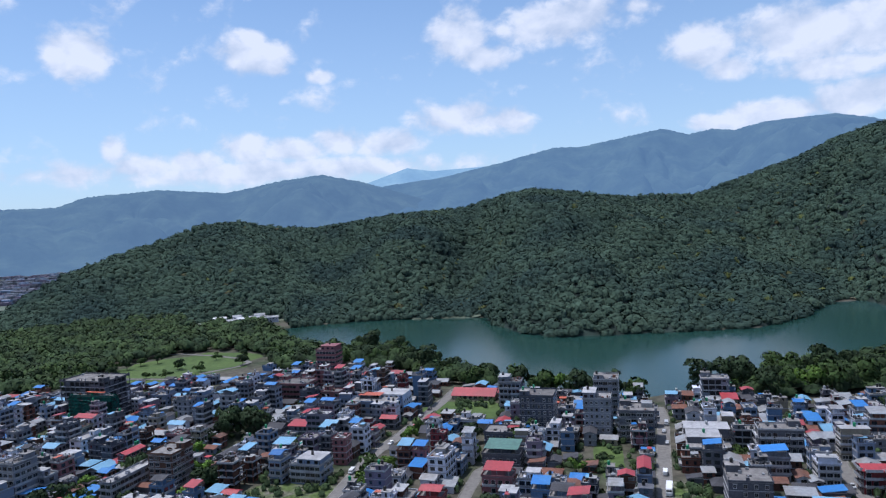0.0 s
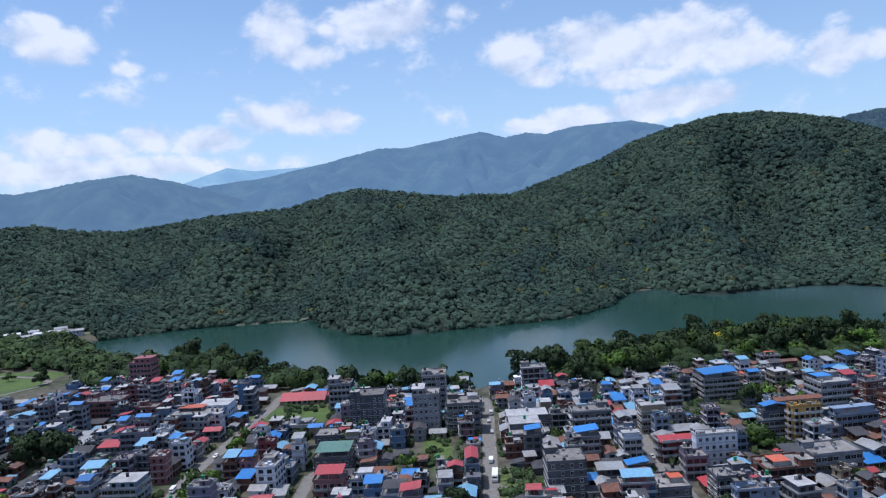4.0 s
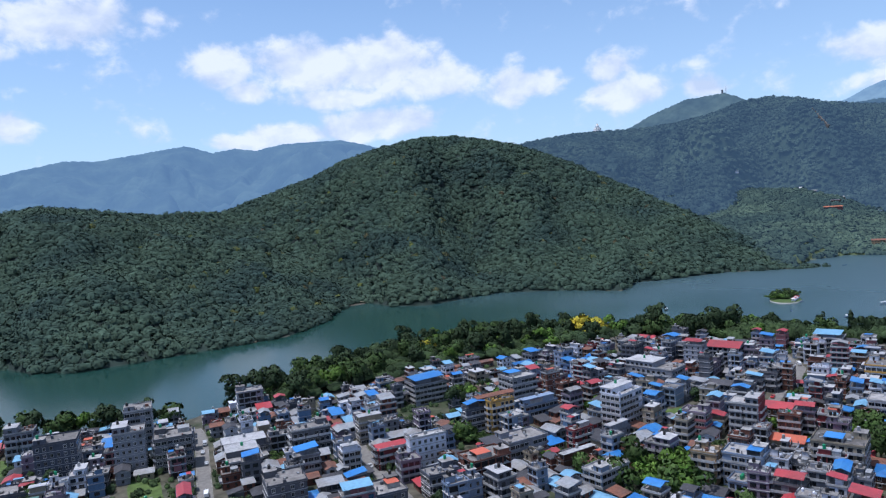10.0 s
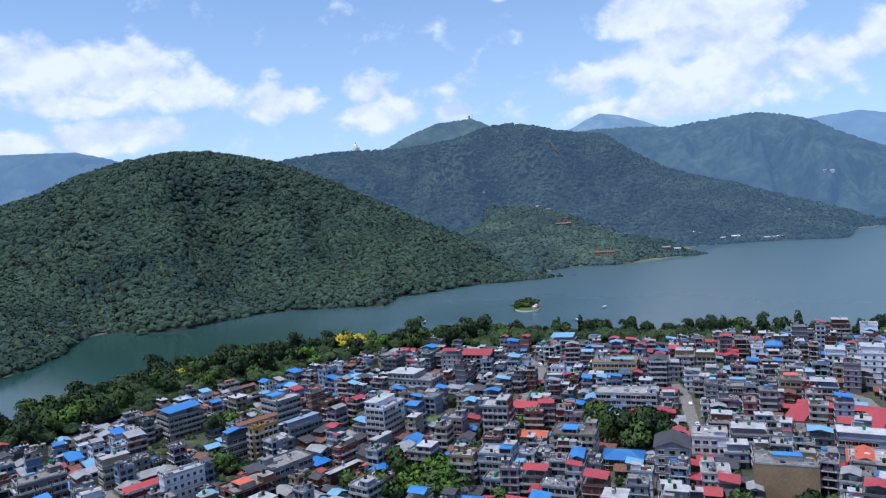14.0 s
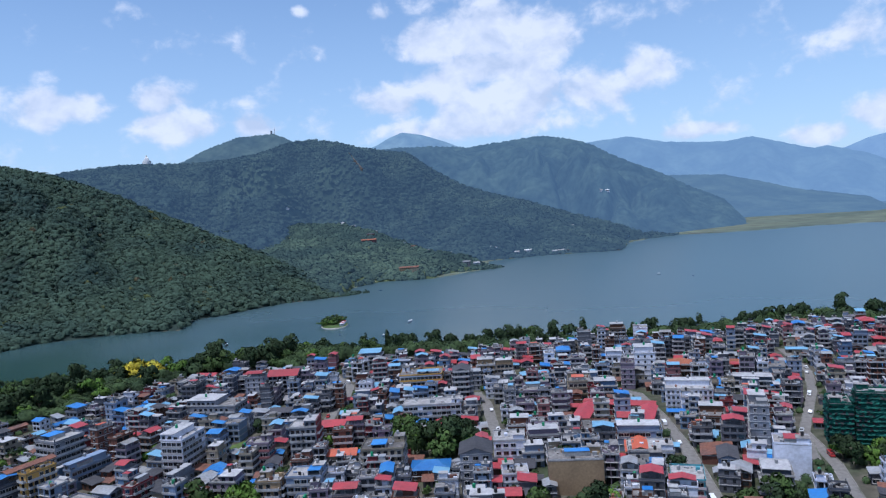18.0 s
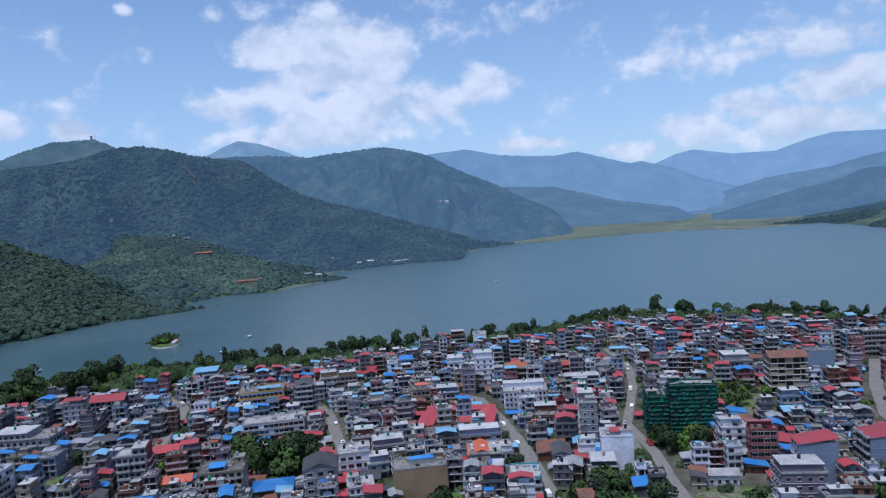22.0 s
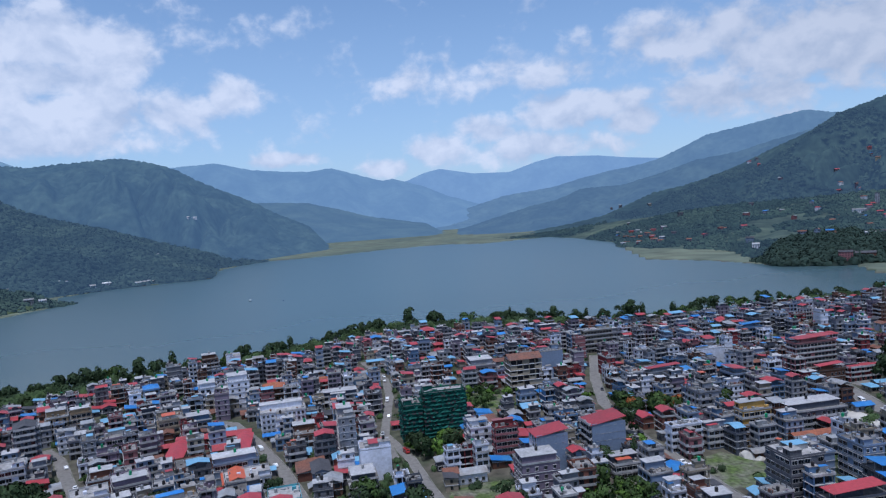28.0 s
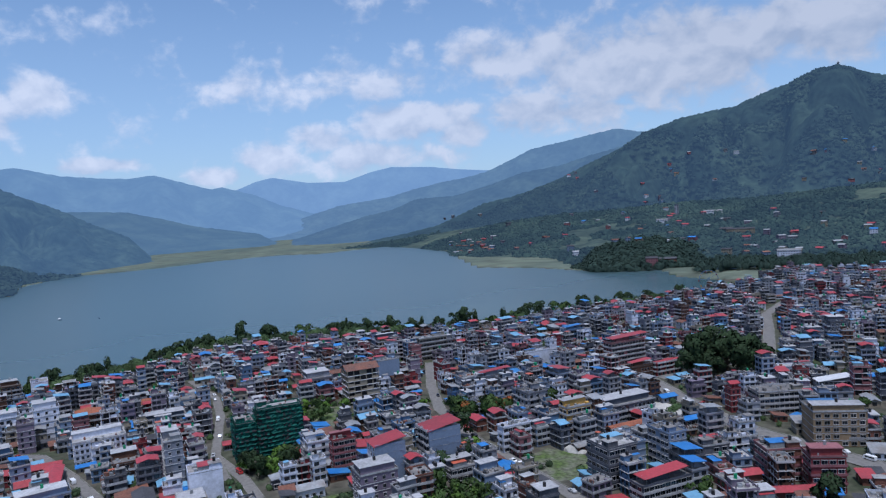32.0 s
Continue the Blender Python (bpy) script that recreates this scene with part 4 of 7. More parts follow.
def street(name, label, width, *points):
    """A paved street along its centre line, a few centimetres proud of the ground, with kerbs."""
    STREETS.append((width, points))
    pts = [Vector((*p, 0)) for p in points]
    line = []
    for a, b in zip(pts, pts[1:]):
        n = max(1, int((b - a).length / 6))
        line += [a.lerp(b, k / n) for k in range(n)]
    line.append(pts[-1])
    verts, faces = [], []
    for i, p in enumerate(line):
        d = (line[min(i + 1, len(line) - 1)] - line[max(i - 1, 0)]).normalized()
        side = Vector((d.y, -d.x, 0))
        z = float(ground_z(np.array(math.degrees(math.atan2(p.x, p.y))), np.array(p.length))) + 0.05 + 0.02 * len(STREETS)
        for k, lift in ((-0.62, 0.12), (-0.5, 0.12), (-0.5, 0.0), (0.5, 0.0), (0.5, 0.12), (0.62, 0.12)):
            q = p + side * k * width
            verts.append((q.x, q.y, z + lift))
    slots = []
    for i in range(len(line) - 1):
        for k in range(5):
            a, b = i * 6 + k, (i + 1) * 6 + k
            faces.append((a, b, b + 1, a + 1))
            slots.append(0 if k == 2 else 1)
    ob = new(name, mesh_of(name, verts, faces, [ASPHALT, KERB], slots))
    return tagged(ob, label, "road", kind="structure")


street("road_a", "dusty grey street lined with houses", 5.6, (-66, 228), (-48, 286), (-38, 332), (-17, 383), (1, 433), (12, 467))
street("road_b", "straight grey street running to the shore", 5.2, (66, 216), (82, 265), (98, 316), (114, 366), (121, 398))
street("road_c", "narrow lane between houses", 4.5, (-5, 228), (5, 277), (13, 305), (26, 319))
street("road_d", "narrow lane with parked cars", 5.0, (134, 180), (144, 218), (151, 247), (157, 270), (168, 300))
street("road_e", "curved lane between hotels", 5.0, (276, 166), (314, 174), (354, 185), (391, 193), (418, 203), (446, 228))
street("road_f", "narrow street between hotels", 5.0, (300, 72), (349, 90), (385, 102), (408, 114))
street("road_g", "wide concrete street running to the lake", 5.0, (204, -26), (269, -13), (324, -4), (366, 6), (408, 19), (422, 36))
street("road_h", "curving street towards the shore", 4.0, (314, -54), (349, -56), (384, -64), (419, -72), (464, -78), (528, -72))
street("road_i", "street with parked cars", 4.2, (210, -64), (272, -61), (310, -61), (349, -56))
street("road_j", "tree-lined asphalt street", 5.4, (144, -158), (208, -163), (264, -166), (299, -168), (347, -178), (396, -198), (456, -228))
street("road_k", "wide main road with a broad paved shoulder", 9.0, (72, -274), (158, -276), (200, -276), (228, -276), (278, -292), (324, -310), (360, -324))
street("road_l", "grey street climbing away towards the hill", 7.0, (314, -314), (310, -409), (371, -490), (432, -568), (480, -672))

# ---- the town: houses ----
BOX_F = np.array([(0, 3, 2, 1), (4, 5, 6, 7), (0, 1, 5, 4), (1, 2, 6, 5), (2, 3, 7, 6), (3, 0, 4, 7)])


class Boxes:
    """Collects boxes and prisms into one mesh."""

    def __init__(self):
        self.v, self.f, self.s, self.n = [], [], [], 0

    def box(self, x0, x1, y0, y1, z0, z1, slot=0):
        self.v.append([(x0, y0, z0), (x1, y0, z0), (x1, y1, z0), (x0, y1, z0), (x0, y0, z1), (x1, y0, z1), (x1, y1, z1), (x0, y1, z1)])
        self.f.append(BOX_F + self.n)
        self.s += [slot] * 6
        self.n += 8
        return self

    def open_box(self, side, w, d, x0, x1, out, z0, z1, slot):
        """A shallow box on a wall, with no back."""
        c = {0: ((x0, -d / 2), (x1, -d / 2), (0, -out)), 1: ((w / 2, x0), (w / 2, x1), (out, 0)), 2: ((-x0, d / 2), (-x1, d / 2), (0, out)), 3: ((-w / 2, -x0), (-w / 2, -x1), (-out, 0))}[side]
        (ax, ay), (bx, by), (ox, oy) = c
        self.v.append([(ax, ay, z0), (bx, by, z0), (bx, by, z1), (ax, ay, z1), (ax + ox, ay + oy, z0), (bx + ox, by + oy, z0), (bx + ox, by + oy, z1), (ax + ox, ay + oy, z1)])
        self.f.append(BOX_F[1:] + self.n)
        self.s += [slot] * 5
        self.n += 8

    def hexa(self, corners, slot=0):
        self.v.append(corners)
        self.f.append(BOX_F + self.n)
        self.s += [slot] * 6
        self.n += 8
        return self

    def tube(self, x, y, z0, z1, r, slot=0, sides=8, r2=None):
        r2 = r if r2 is None else r2
        ring = [(math.cos(k * math.tau / sides), math.sin(k * math.tau / sides)) for k in range(sides)]
        self.v.append([(x + c * r, y + s * r, z0) for c, s in ring] + [(x + c * r2, y + s * r2, z1) for c, s in ring])
        f = [(k, (k + 1) % sides, sides + (k + 1) % sides, sides + k) for k in range(sides)]
        f += [(sides, sides + 1 + k, sides + 2 + k, sides + 3 + k) for k in range(0, sides - 2, 2)]
        f = [q if len(set(q)) == 4 and max(q) < 2 * sides else (sides, q[1], q[2], sides) for q in f]
        self.f.append(np.array([q for q in f if len(set(q)) == 4]) + self.n)
        self.s += [slot] * len(self.f[-1])
        self.n += 2 * sides
        return self

    def mesh(self, name, mats):
        return mesh_of(name, np.concatenate([np.asarray(v, float) for v in self.v]), np.concatenate(self.f), mats, self.s)


REST = {"v": [], "f": [], "s": [], "n": 0, "mats": [], "keys": {}}


def join_rest(b, mats, m):
    """Adds a far house's boxes to the one mesh of the houses too many to tell apart."""
    v = np.concatenate([np.asarray(q, float) for q in b.v])
    r = np.array(m)
    REST["v"].append(v @ r[:3, :3].T + r[:3, 3])
    REST["f"].append(np.concatenate(b.f) + REST["n"])
    slots = []
    for mat in mats:
        if mat.name not in REST["keys"]:
            REST["keys"][mat.name] = len(REST["mats"])
            REST["mats"].append(mat)
        slots.append(REST["keys"][mat.name])
    REST["s"].append(np.array(slots)[np.array(b.s)])
    REST["n"] += len(v)


def part(name, me, parent, label="", at_pose=None, kind=""):
    ob = new(name, me)
    ob.parent = parent
    if at_pose is not None:
        ob.matrix_local = at_pose
    return tagged(ob, label, kind=kind) if label or kind else ob


def sheet_roof(name, w, d, z, kind, mat, over=0.5, rise=None, ridge_x=True):
    """A pitched roof of sheet or tile: gable, hip or shed, with thickness and eaves."""
    b = Boxes()
    hw, hd = w / 2 + over, d / 2 + over
    t = 0.14
    if kind == "shed":
        rise = rise or 0.16 * d
        b.hexa([(-hw, -hd, z), (hw, -hd, z), (hw, hd, z + rise), (-hw, hd, z + rise), (-hw, -hd, z + t), (hw, -hd, z + t), (hw, hd, z + rise + t), (-hw, hd, z + rise + t)])
    else:
        inset = 0 if kind == "gable" else 0.9
        if ridge_x:
            rise = rise or 0.2 * d
            i = min(inset * hd, hw * 0.85)
            for s in (-1, 1):
                o = [(-hw, s * hd, z), (hw, s * hd, z), (hw - i, 0, z + rise), (-hw + i, 0, z + rise)]
                o = o if s < 0 else [o[1], o[0], o[3], o[2]]
                b.hexa(o + [(x, y, zz + t) for x, y, zz in o])
            if i:
                for s in (-1, 1):
                    o = [(s * hw, s * hd * -1, z), (s * hw, s * hd, z), (s * (hw - i), 0.01 * s, z + rise), (s * (hw - i), -0.01 * s, z + rise)]
                    b.hexa(o + [(x, y, zz + t) for x, y, zz in o])
        else:
            rise = rise or 0.2 * w
            for s in (-1, 1):
                o = [(s * hw, -hd, z), (s * hw, hd, z), (0, hd, z + rise), (0, -hd, z + rise)]
                o = o if s > 0 else [o[1], o[0], o[3], o[2]]
                b.hexa(o + [(x, y, zz + t) for x, y, zz in o])
        if kind == "gable":  # gable walls
            if ridge_x:
                for s in (-1, 1):
                    x = s * (w / 2 - 0.1)
                    b.hexa([(x - 0.1, -d / 2, z), (x + 0.1, -d / 2, z), (x + 0.1, d / 2, z), (x - 0.1, d / 2, z), (x - 0.1, -0.2, z + rise * 0.92), (x + 0.1, -0.2, z + rise * 0.92), (x + 0.1, 0.2, z + rise * 0.92), (x - 0.1, 0.2, z + rise * 0.92)], 1)
            else:
                for s in (-1, 1):
                    y = s * (d / 2 - 0.1)
                    b.hexa([(-w / 2, y - 0.1, z), (w / 2, y - 0.1, z), (w / 2, y + 0.1, z), (-w / 2, y + 0.1, z), (-0.2, y - 0.1, z + rise * 0.92), (0.2, y - 0.1, z + rise * 0.92), (0.2, y + 0.1, z + rise * 0.92), (-0.2, y + 0.1, z + rise * 0.92)], 1)
    return b, [mat, WALLS["grey"]]


def window_mesh(name, w, h, style):
    """One window: frame proud of the wall, sill, and panes set back in it."""
    b = Boxes()
    b.box(-w / 2 - 0.1, w / 2 + 0.1, -0.05, 0.02, -0.1, h + 0.1, 0)
    if style == "door":
        b.box(-w / 2, w / 2, -0.08, 0.0, 0, h, 1)
    else:
        n = 2 if w < 2.2 else 3
        for k in range(n):
            x0 = -w / 2 + k * w / n
            b.box(x0 + 0.05, x0 + w / n - 0.05, -0.08, 0.0, 0.05, h - 0.05, 1)
        b.box(-w / 2 - 0.15, w / 2 + 0.15, -0.22, 0.02, -0.16, -0.06, 0)
        b.box(-w / 2 - 0.2, w / 2 + 0.2, -0.4, 0.02, h + 0.12, h + 0.2, 0)
    return b.mesh(name, [FRAME, GLASS])


WINDOWS = {k: window_mesh("window", *v) for k, v in {"small": (1.1, 1.3, "w"), "wide": (2.1, 1.5, "w"), "door": (1.6, 2.1, "door")}.items()}
HOUSES = []


def windows_on(w, d, n, fh, sides, rng, gap=3.0):
    """Where windows stand: the side's turn, place along it, storey."""
    for side in sides:
        length = (w, d, w, d)[side]
        bays = max(1, int((length - 0.8) / gap))
        for k in range(bays):
            x = (k + 0.5) * (length - 0.6) / bays - (length - 0.6) / 2
            for s in range(n):
                yield side, x, s


def side_pose(side, w, d, x, z):
    """Local pose on a wall: side 0 looks to -y, 1 to +x, 2 to +y, 3 to -x; the window's own front is -y."""
    return (pose(x, -d / 2, z), pose(w / 2, x, z, 0, 0, 90), pose(-x, d / 2, z, 0, 0, 180), pose(-w / 2, -x, z, 0, 0, -90))[side]


def side_box(b, side, w, d, x0, x1, out0, out1, z0, z1, slot):
    if side == 0:
        b.box(x0, x1, -d / 2 - out1, -d / 2 - out0, z0, z1, slot)
    elif side == 2:
        b.box(-x1, -x0, d / 2 + out0, d / 2 + out1, z0, z1, slot)
    elif side == 1:
        b.box(w / 2 + out0, w / 2 + out1, x0, x1, z0, z1, slot)
    else:
        b.box(-w / 2 - out1, -w / 2 - out0, -x1, -x0, z0, z1, slot)


LOOKS = {"grey": "bare grey cement", "pale": "pale grey", "white": "white painted", "cream": "cream painted", "tan": "tan stone-clad", "brick": "brick-faced",
         "red": "dark red", "pink": "dusty pink", "mauve": "mauve painted", "blue": "blue painted", "sky": "pale blue", "yellow": "ochre yellow", "slate": "dark slate-grey",
         "brown": "dark brown brick", "green": "green-netted unfinished", "teal": "turquoise"}
TOPS = {"flat": "with flat cement roof", "gable": "with pitched {} roof", "hip": "with hipped {} roof", "shed": "with sloping {} roof", "top": "with {} terrace roof"}
SIZES = {"small": (1.1, 1.4, 0.9), "wide": (2.1, 1.6, 0.8), "door": (1.7, 2.2, 0.1)}


def house(x, y, w, d, head, height, n, wall="grey", roof="flat", colour="slab", face="plain", detail=1, stair=True, tanks=1, trim=None, flank=None):
    """A house of n storeys; its local y axis points along the bearing head. face: plain, balcony, bands, frame or blank.
    detail 2: parts down to single windows, 1: main parts, 0: joined with the far houses."""
    rng = random.Random(int(x * 13 + y * 7))
    z0 = float(ground_z(np.array(math.degrees(math.atan2(x, y))), np.array(math.hypot(x, y))))
    fh = height / n
    HOUSES.append((x, y, math.hypot(w, d) / 2, w, d, head))
    m = pose(x, y, z0, 0, 0, -head)
    edge = WALLS[trim] if trim else (WALLS[wall] if face == "bands" and rng.random() < 0.25 else SLAB_EDGE)
    mats = [WALLS[wall], edge, GLASS, FRAME, DARK]
    cover = {"slab": "cement", "light": "pale", "paleblue": "pale blue sheet", "slate": "dark slate", "tin": "galvanised sheet", "rust": "rusty sheet",
             "terracotta": "clay tile", "greensheet": "green sheet"}.get(colour, colour + " sheet")
    text = f"{LOOKS[wall]} {n}-storey house " + TOPS[roof].format(cover)
    near = detail == 2
    # a house is a list of parts; the first is its body
    b = Boxes()
    todo = [("house", b, mats, "", "")]
    normals = ((0, -1), (1, 0), (0, 1), (-1, 0))
    toward = (m.inverted() @ Vector((0, 0, 0))).to_2d().normalized()
    facing = [k for k in range(4) if toward.x * normals[k][0] + toward.y * normals[k][1] > 0.05]
    # a set-back top storey on many flat-roofed houses
    back = roof == "flat" and n >= 3 and face not in ("blank", "frame") and rng.random() < 0.5
    tall = height - fh if back else height
    rows = n - 1 if back else n
    if face == "frame":  # unfinished: slabs on columns, set-back partitions
        # near-black core box paints the shade within the open storeys
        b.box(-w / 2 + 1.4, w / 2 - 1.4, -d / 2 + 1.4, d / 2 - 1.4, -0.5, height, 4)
        nx, ny = max(2, round(w / 3.6)), max(2, round(d / 3.6))
        for i in range(nx + 1):
            for j in range(ny + 1):
                if i in (0, nx) or j in (0, ny):
                    cx, cy = -w / 2 + 0.22 + i * (w - 0.44) / nx, -d / 2 + 0.22 + j * (d - 0.44) / ny
                    b.box(cx - 0.22, cx + 0.22, cy - 0.22, cy + 0.22, -0.5, height + rng.choice((0, 1.1)), 0)
        for side, px, s in windows_on(w, d, n, fh, (0, 1, 2, 3), rng, 3.6):
            if rng.random() < 0.55:
                side_box(b, side, w, d, px - 1.6, px + 1.6, -0.4, -0.15, s * fh, s * fh + fh * rng.choice((0.35, 0.6, 0.92)), 0)
    else:
        b.box(-w / 2, w / 2, -d / 2, d / 2, -0.6, tall, 0)
    if wall == "green":  # a sagging net hung over the scaffold, wrinkled between its ties
        for side in range(4):
            half = (w, d, w, d)[side] / 2 + 0.5
            nx, nz = max(4, int(half / 0.5)), int(height / 0.65)
            ax, ay, bx, by, ox, oy = ((-1, 0, 1, 0, 0, -1), (0, -1, 0, 1, 1, 0), (1, 0, -1, 0, 0, 1), (0, 1, 0, -1, -1, 0))[side]
            reach = ((d, w, d, w)[side]) / 2
            pts = []
            for k in range(nz + 1):
                for q in range(nx + 1):
                    u = -half + 2 * half * q / nx
                    o = reach + 0.6 + rng.uniform(-0.4, 0.4) + 0.55 * (k % 3 == 0)
                    pts.append((bx * u + ox * o, by * u + oy * o, height * k / nz - 0.3 + rng.uniform(-0.15, 0.15) + (rng.uniform(-0.5, 0.6) if k == nz else 0)))
            b.v.append(pts)
            f = [(k * (nx + 1) + q, k * (nx + 1) + q + 1, (k + 1) * (nx + 1) + q + 1, (k + 1) * (nx + 1) + q) for k in range(nz) for q in range(nx) if rng.random() > 0.03]
            b.f.append(np.array(f) + b.n)
            # about a sixth of the cells take the near-black opening colour
            b.s += [rng.choice((0, 0, 0, 0, 0, 4)) for _ in f]
            b.n += len(pts)
    if back:
        cut = rng.choice((0.45, 0.6, 0.75))
        sx = rng.choice((-1, 1))
        pw = w * cut
        px0 = sx * (w - pw) / 2
        b.box(px0 - pw / 2 + 0.1, px0 + pw / 2 - 0.1, -d / 2 + 0.1, d / 2 - 1.2, tall + 0.2, height, 0)
        b.box(px0 - pw / 2 - 0.4, px0 + pw / 2 + 0.4, -d / 2 - 0.3, d / 2 - 0.8, height, height + 0.2, 1)
        for k in range(max(1, int(pw / 2.8))):
            xx = px0 - pw / 2 + (k + 0.5) * pw / max(1, int(pw / 2.8))
            b.box(xx - 0.8, xx + 0.8, -d / 2 + 0.02, -d / 2 + 0.2, tall + 0.9, tall + 2.3, 2)
            b.box(xx - 0.8, xx + 0.8, d / 2 - 1.3, d / 2 - 1.12, tall + 0.3, tall + 2.3, 2)
    balcony_sides = [k for k in range(4) if rng.random() < (0.75 if k in facing else 0.3)] if face == "balcony" else []
    for s in range(1, rows + (0 if roof in ("flat", "top") else 1)):
        z = s * fh
        if face == "blank":
            continue
        q = Boxes() if near and face in ("balcony", "bands", "frame") else b
        slot = 0 if q is not b else 1
        e = {"plain": 0.22, "balcony": 0.2, "bands": 0.4, "frame": 0.25}[face]
        q.box(-w / 2 - e, w / 2 + e, -d / 2 - e, d / 2 + e, z - 0.12, z + 0.12, slot)
        if face == "bands":
            for side in range(4):
                half = (w, d, w, d)[side] / 2 + e
                side_box(q, side, w, d, -half, half, e - 0.1, e, z + 0.12, z + 0.85, slot)
        for side in balcony_sides:
            half = (w, d, w, d)[side] / 2
            bays = max(1, int(half / 2.6))
            for k in range(bays):
                c = -half + (k + 0.5) * 2 * half / bays
                a = half / bays - 0.35
                side_box(q, side, w, d, c - a, c + a, 0.1, 1.25, z - 0.1, z + 0.08, slot)
                side_box(q, side, w, d, c - a, c + a, 1.17, 1.25, z + 0.08, z + 1.0, slot)
                side_box(q, side, w, d, c - a, c - a + 0.08, 0.1, 1.2, z + 0.08, z + 1.0, slot)
                side_box(q, side, w, d, c + a - 0.08, c + a, 0.1, 1.2, z + 0.08, z + 1.0, slot)
        if q is not b:
            todo.append(("floor_slab" if face == "frame" else "balcony", q, [edge], "", ""))
    if flank:  # one side a plain painted wall: its colour and side
        q = Boxes()
        half = (w, d, w, d)[flank[1]] / 2 + 0.1
        side_box(q, flank[1], w, d, -half, half, 0.02, 0.3, height * 0.28 if flank[0] == "red" else -0.4, height + 0.6, 0)
        side_box(q, flank[1], w, d, -half, half, 0.02, 0.3, -0.4, height * 0.28 - 0.01, 1) if flank[0] == "red" else None
        todo.append(("side_wall", q, [WALLS[flank[0]], WALLS["white"]], LOOKS[flank[0]] + " windowless side wall", ""))
    spots = []
    if face not in ("blank", "frame"):
        gaps = [rng.choice((2.2, 2.6, 3.0)) if face != "bands" else 2.25 for _ in range(4)]
        bare = rng.randrange(4) if rng.random() < 0.35 and face == "plain" else -1
        for k in range(4):
            if k != bare:
                spots += list(windows_on(w, d, rows, fh, [k], rng, gaps[k]))
    kinds = {k: "wide" if face == "bands" else "door" if k in balcony_sides else rng.choice(("small", "wide")) for k in range(4)}
    singles = []
    for side, px, s in spots:
        if rng.random() < 0.07 or (detail == 0 and side not in facing):
            continue
        ww, wh, sill = SIZES[kinds[side]]
        z = s * fh + sill
        if near and side in facing:
            singles.append((kinds[side], side_pose(side, w, d, px, z)))
        else:
            if detail:
                side_box(b, side, w, d, px - ww / 2 - 0.1, px + ww / 2 + 0.1, -0.02, 0.05, z - 0.1, z + wh + 0.1, 3)
            b.open_box(side, w, d, px - ww / 2, px + ww / 2, 0.08, z, z + wh, 2)
    # roof
    if roof in ("flat", "top"):
        r = Boxes()
        e = 0.3 if face != "blank" else 0.08
        r.box(-w / 2 - e, w / 2 + e, -d / 2 - e, d / 2 + e, tall, tall + 0.2, 0)
        for side in range(4):
            half = (w, d, w, d)[side] / 2 + e
            side_box(r, side, w, d, -half, half, e - 0.15, e, tall + 0.2, tall + 0.9, 1)
        flat = ROOFS["light" if colour == "light" else "slab"]
        todo.append(("roof", r, [flat, edge if rng.random() < 0.5 else mats[0]], "", ""))
        zr = tall + 0.2
        if roof == "top":
            q, qm = sheet_roof("terrace_roof", w * 0.86, d * 0.86, zr + 2.4, rng.choice(("shed", "gable")), ROOFS[colour], 0.5, 1.0)
            todo.append(("terrace_roof", q, qm, cover + " roof on posts", ""))
            q = Boxes()
            for px in (-0.4, 0, 0.4):
                for py in (-0.4, 0.4):
                    q.box(px * w - 0.08, px * w + 0.08, py * d - 0.08, py * d + 0.08, zr, zr + 2.8, 0)
            q.box(-w * 0.2, w * 0.25, -d * 0.3, d * 0.1, zr, zr + 2.0, 1)
            todo.append(("post", q, [STEEL, mats[0]], "", "stuff"))
        else:
            if stair and not back and w > 5 and d > 5:
                sw, sd = min(4.2, w * 0.42), min(4.6, d * 0.42)
                sx, sy = rng.choice((-1, 1)) * (w / 2 - sw / 2 - 0.4), rng.choice((-1, 1)) * (d / 2 - sd / 2 - 0.4)
                q = Boxes()
                q.box(sx - sw / 2, sx + sw / 2, sy - sd / 2, sy + sd / 2, zr, zr + 2.4, 0)
                q.box(sx - sw / 2 - 0.3, sx + sw / 2 + 0.3, sy - sd / 2 - 0.3, sy + sd / 2 + 0.3, zr + 2.4, zr + 2.58, 1)
                # near-black slab painted as the shade in the doorway
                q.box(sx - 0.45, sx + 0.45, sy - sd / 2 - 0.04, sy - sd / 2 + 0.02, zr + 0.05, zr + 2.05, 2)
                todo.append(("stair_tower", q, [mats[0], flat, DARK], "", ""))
            else:
                sx, sy = 0, 0
            zt = zr + (2.58 if stair and not back and w > 5 and d > 5 else fh if back else 0)
            for k in range(tanks):
                q = Boxes()
                tx = (px0 if back else sx) - 0.8 + 1.5 * k
                q.tube(tx, sy, zt, zt + 1.5, 0.62, 0, 8).tube(tx, sy, zt + 1.5, zt + 1.75, 0.62, 0, 8, 0.25)
                todo.append(("water_tank", q, [rng.choice((TANK_BLACK, TANK_BLACK, TANK_GREEN, STEEL))], "", ""))
            q = Boxes()
            for _ in range(rng.randint(6, 13)):
                cx, cy = rng.uniform(-w / 2 + 0.6, w / 2 - 0.6), rng.uniform(-d / 2 + 0.6, d / 2 - 0.6)
                a, c, h = rng.uniform(0.15, 0.9), rng.uniform(0.15, 0.9), rng.uniform(0.3, 1.5)
                q.box(cx - a, cx + a, cy - c, cy + c, zr, zr + h, rng.choice((0, 1, 2, 3)))
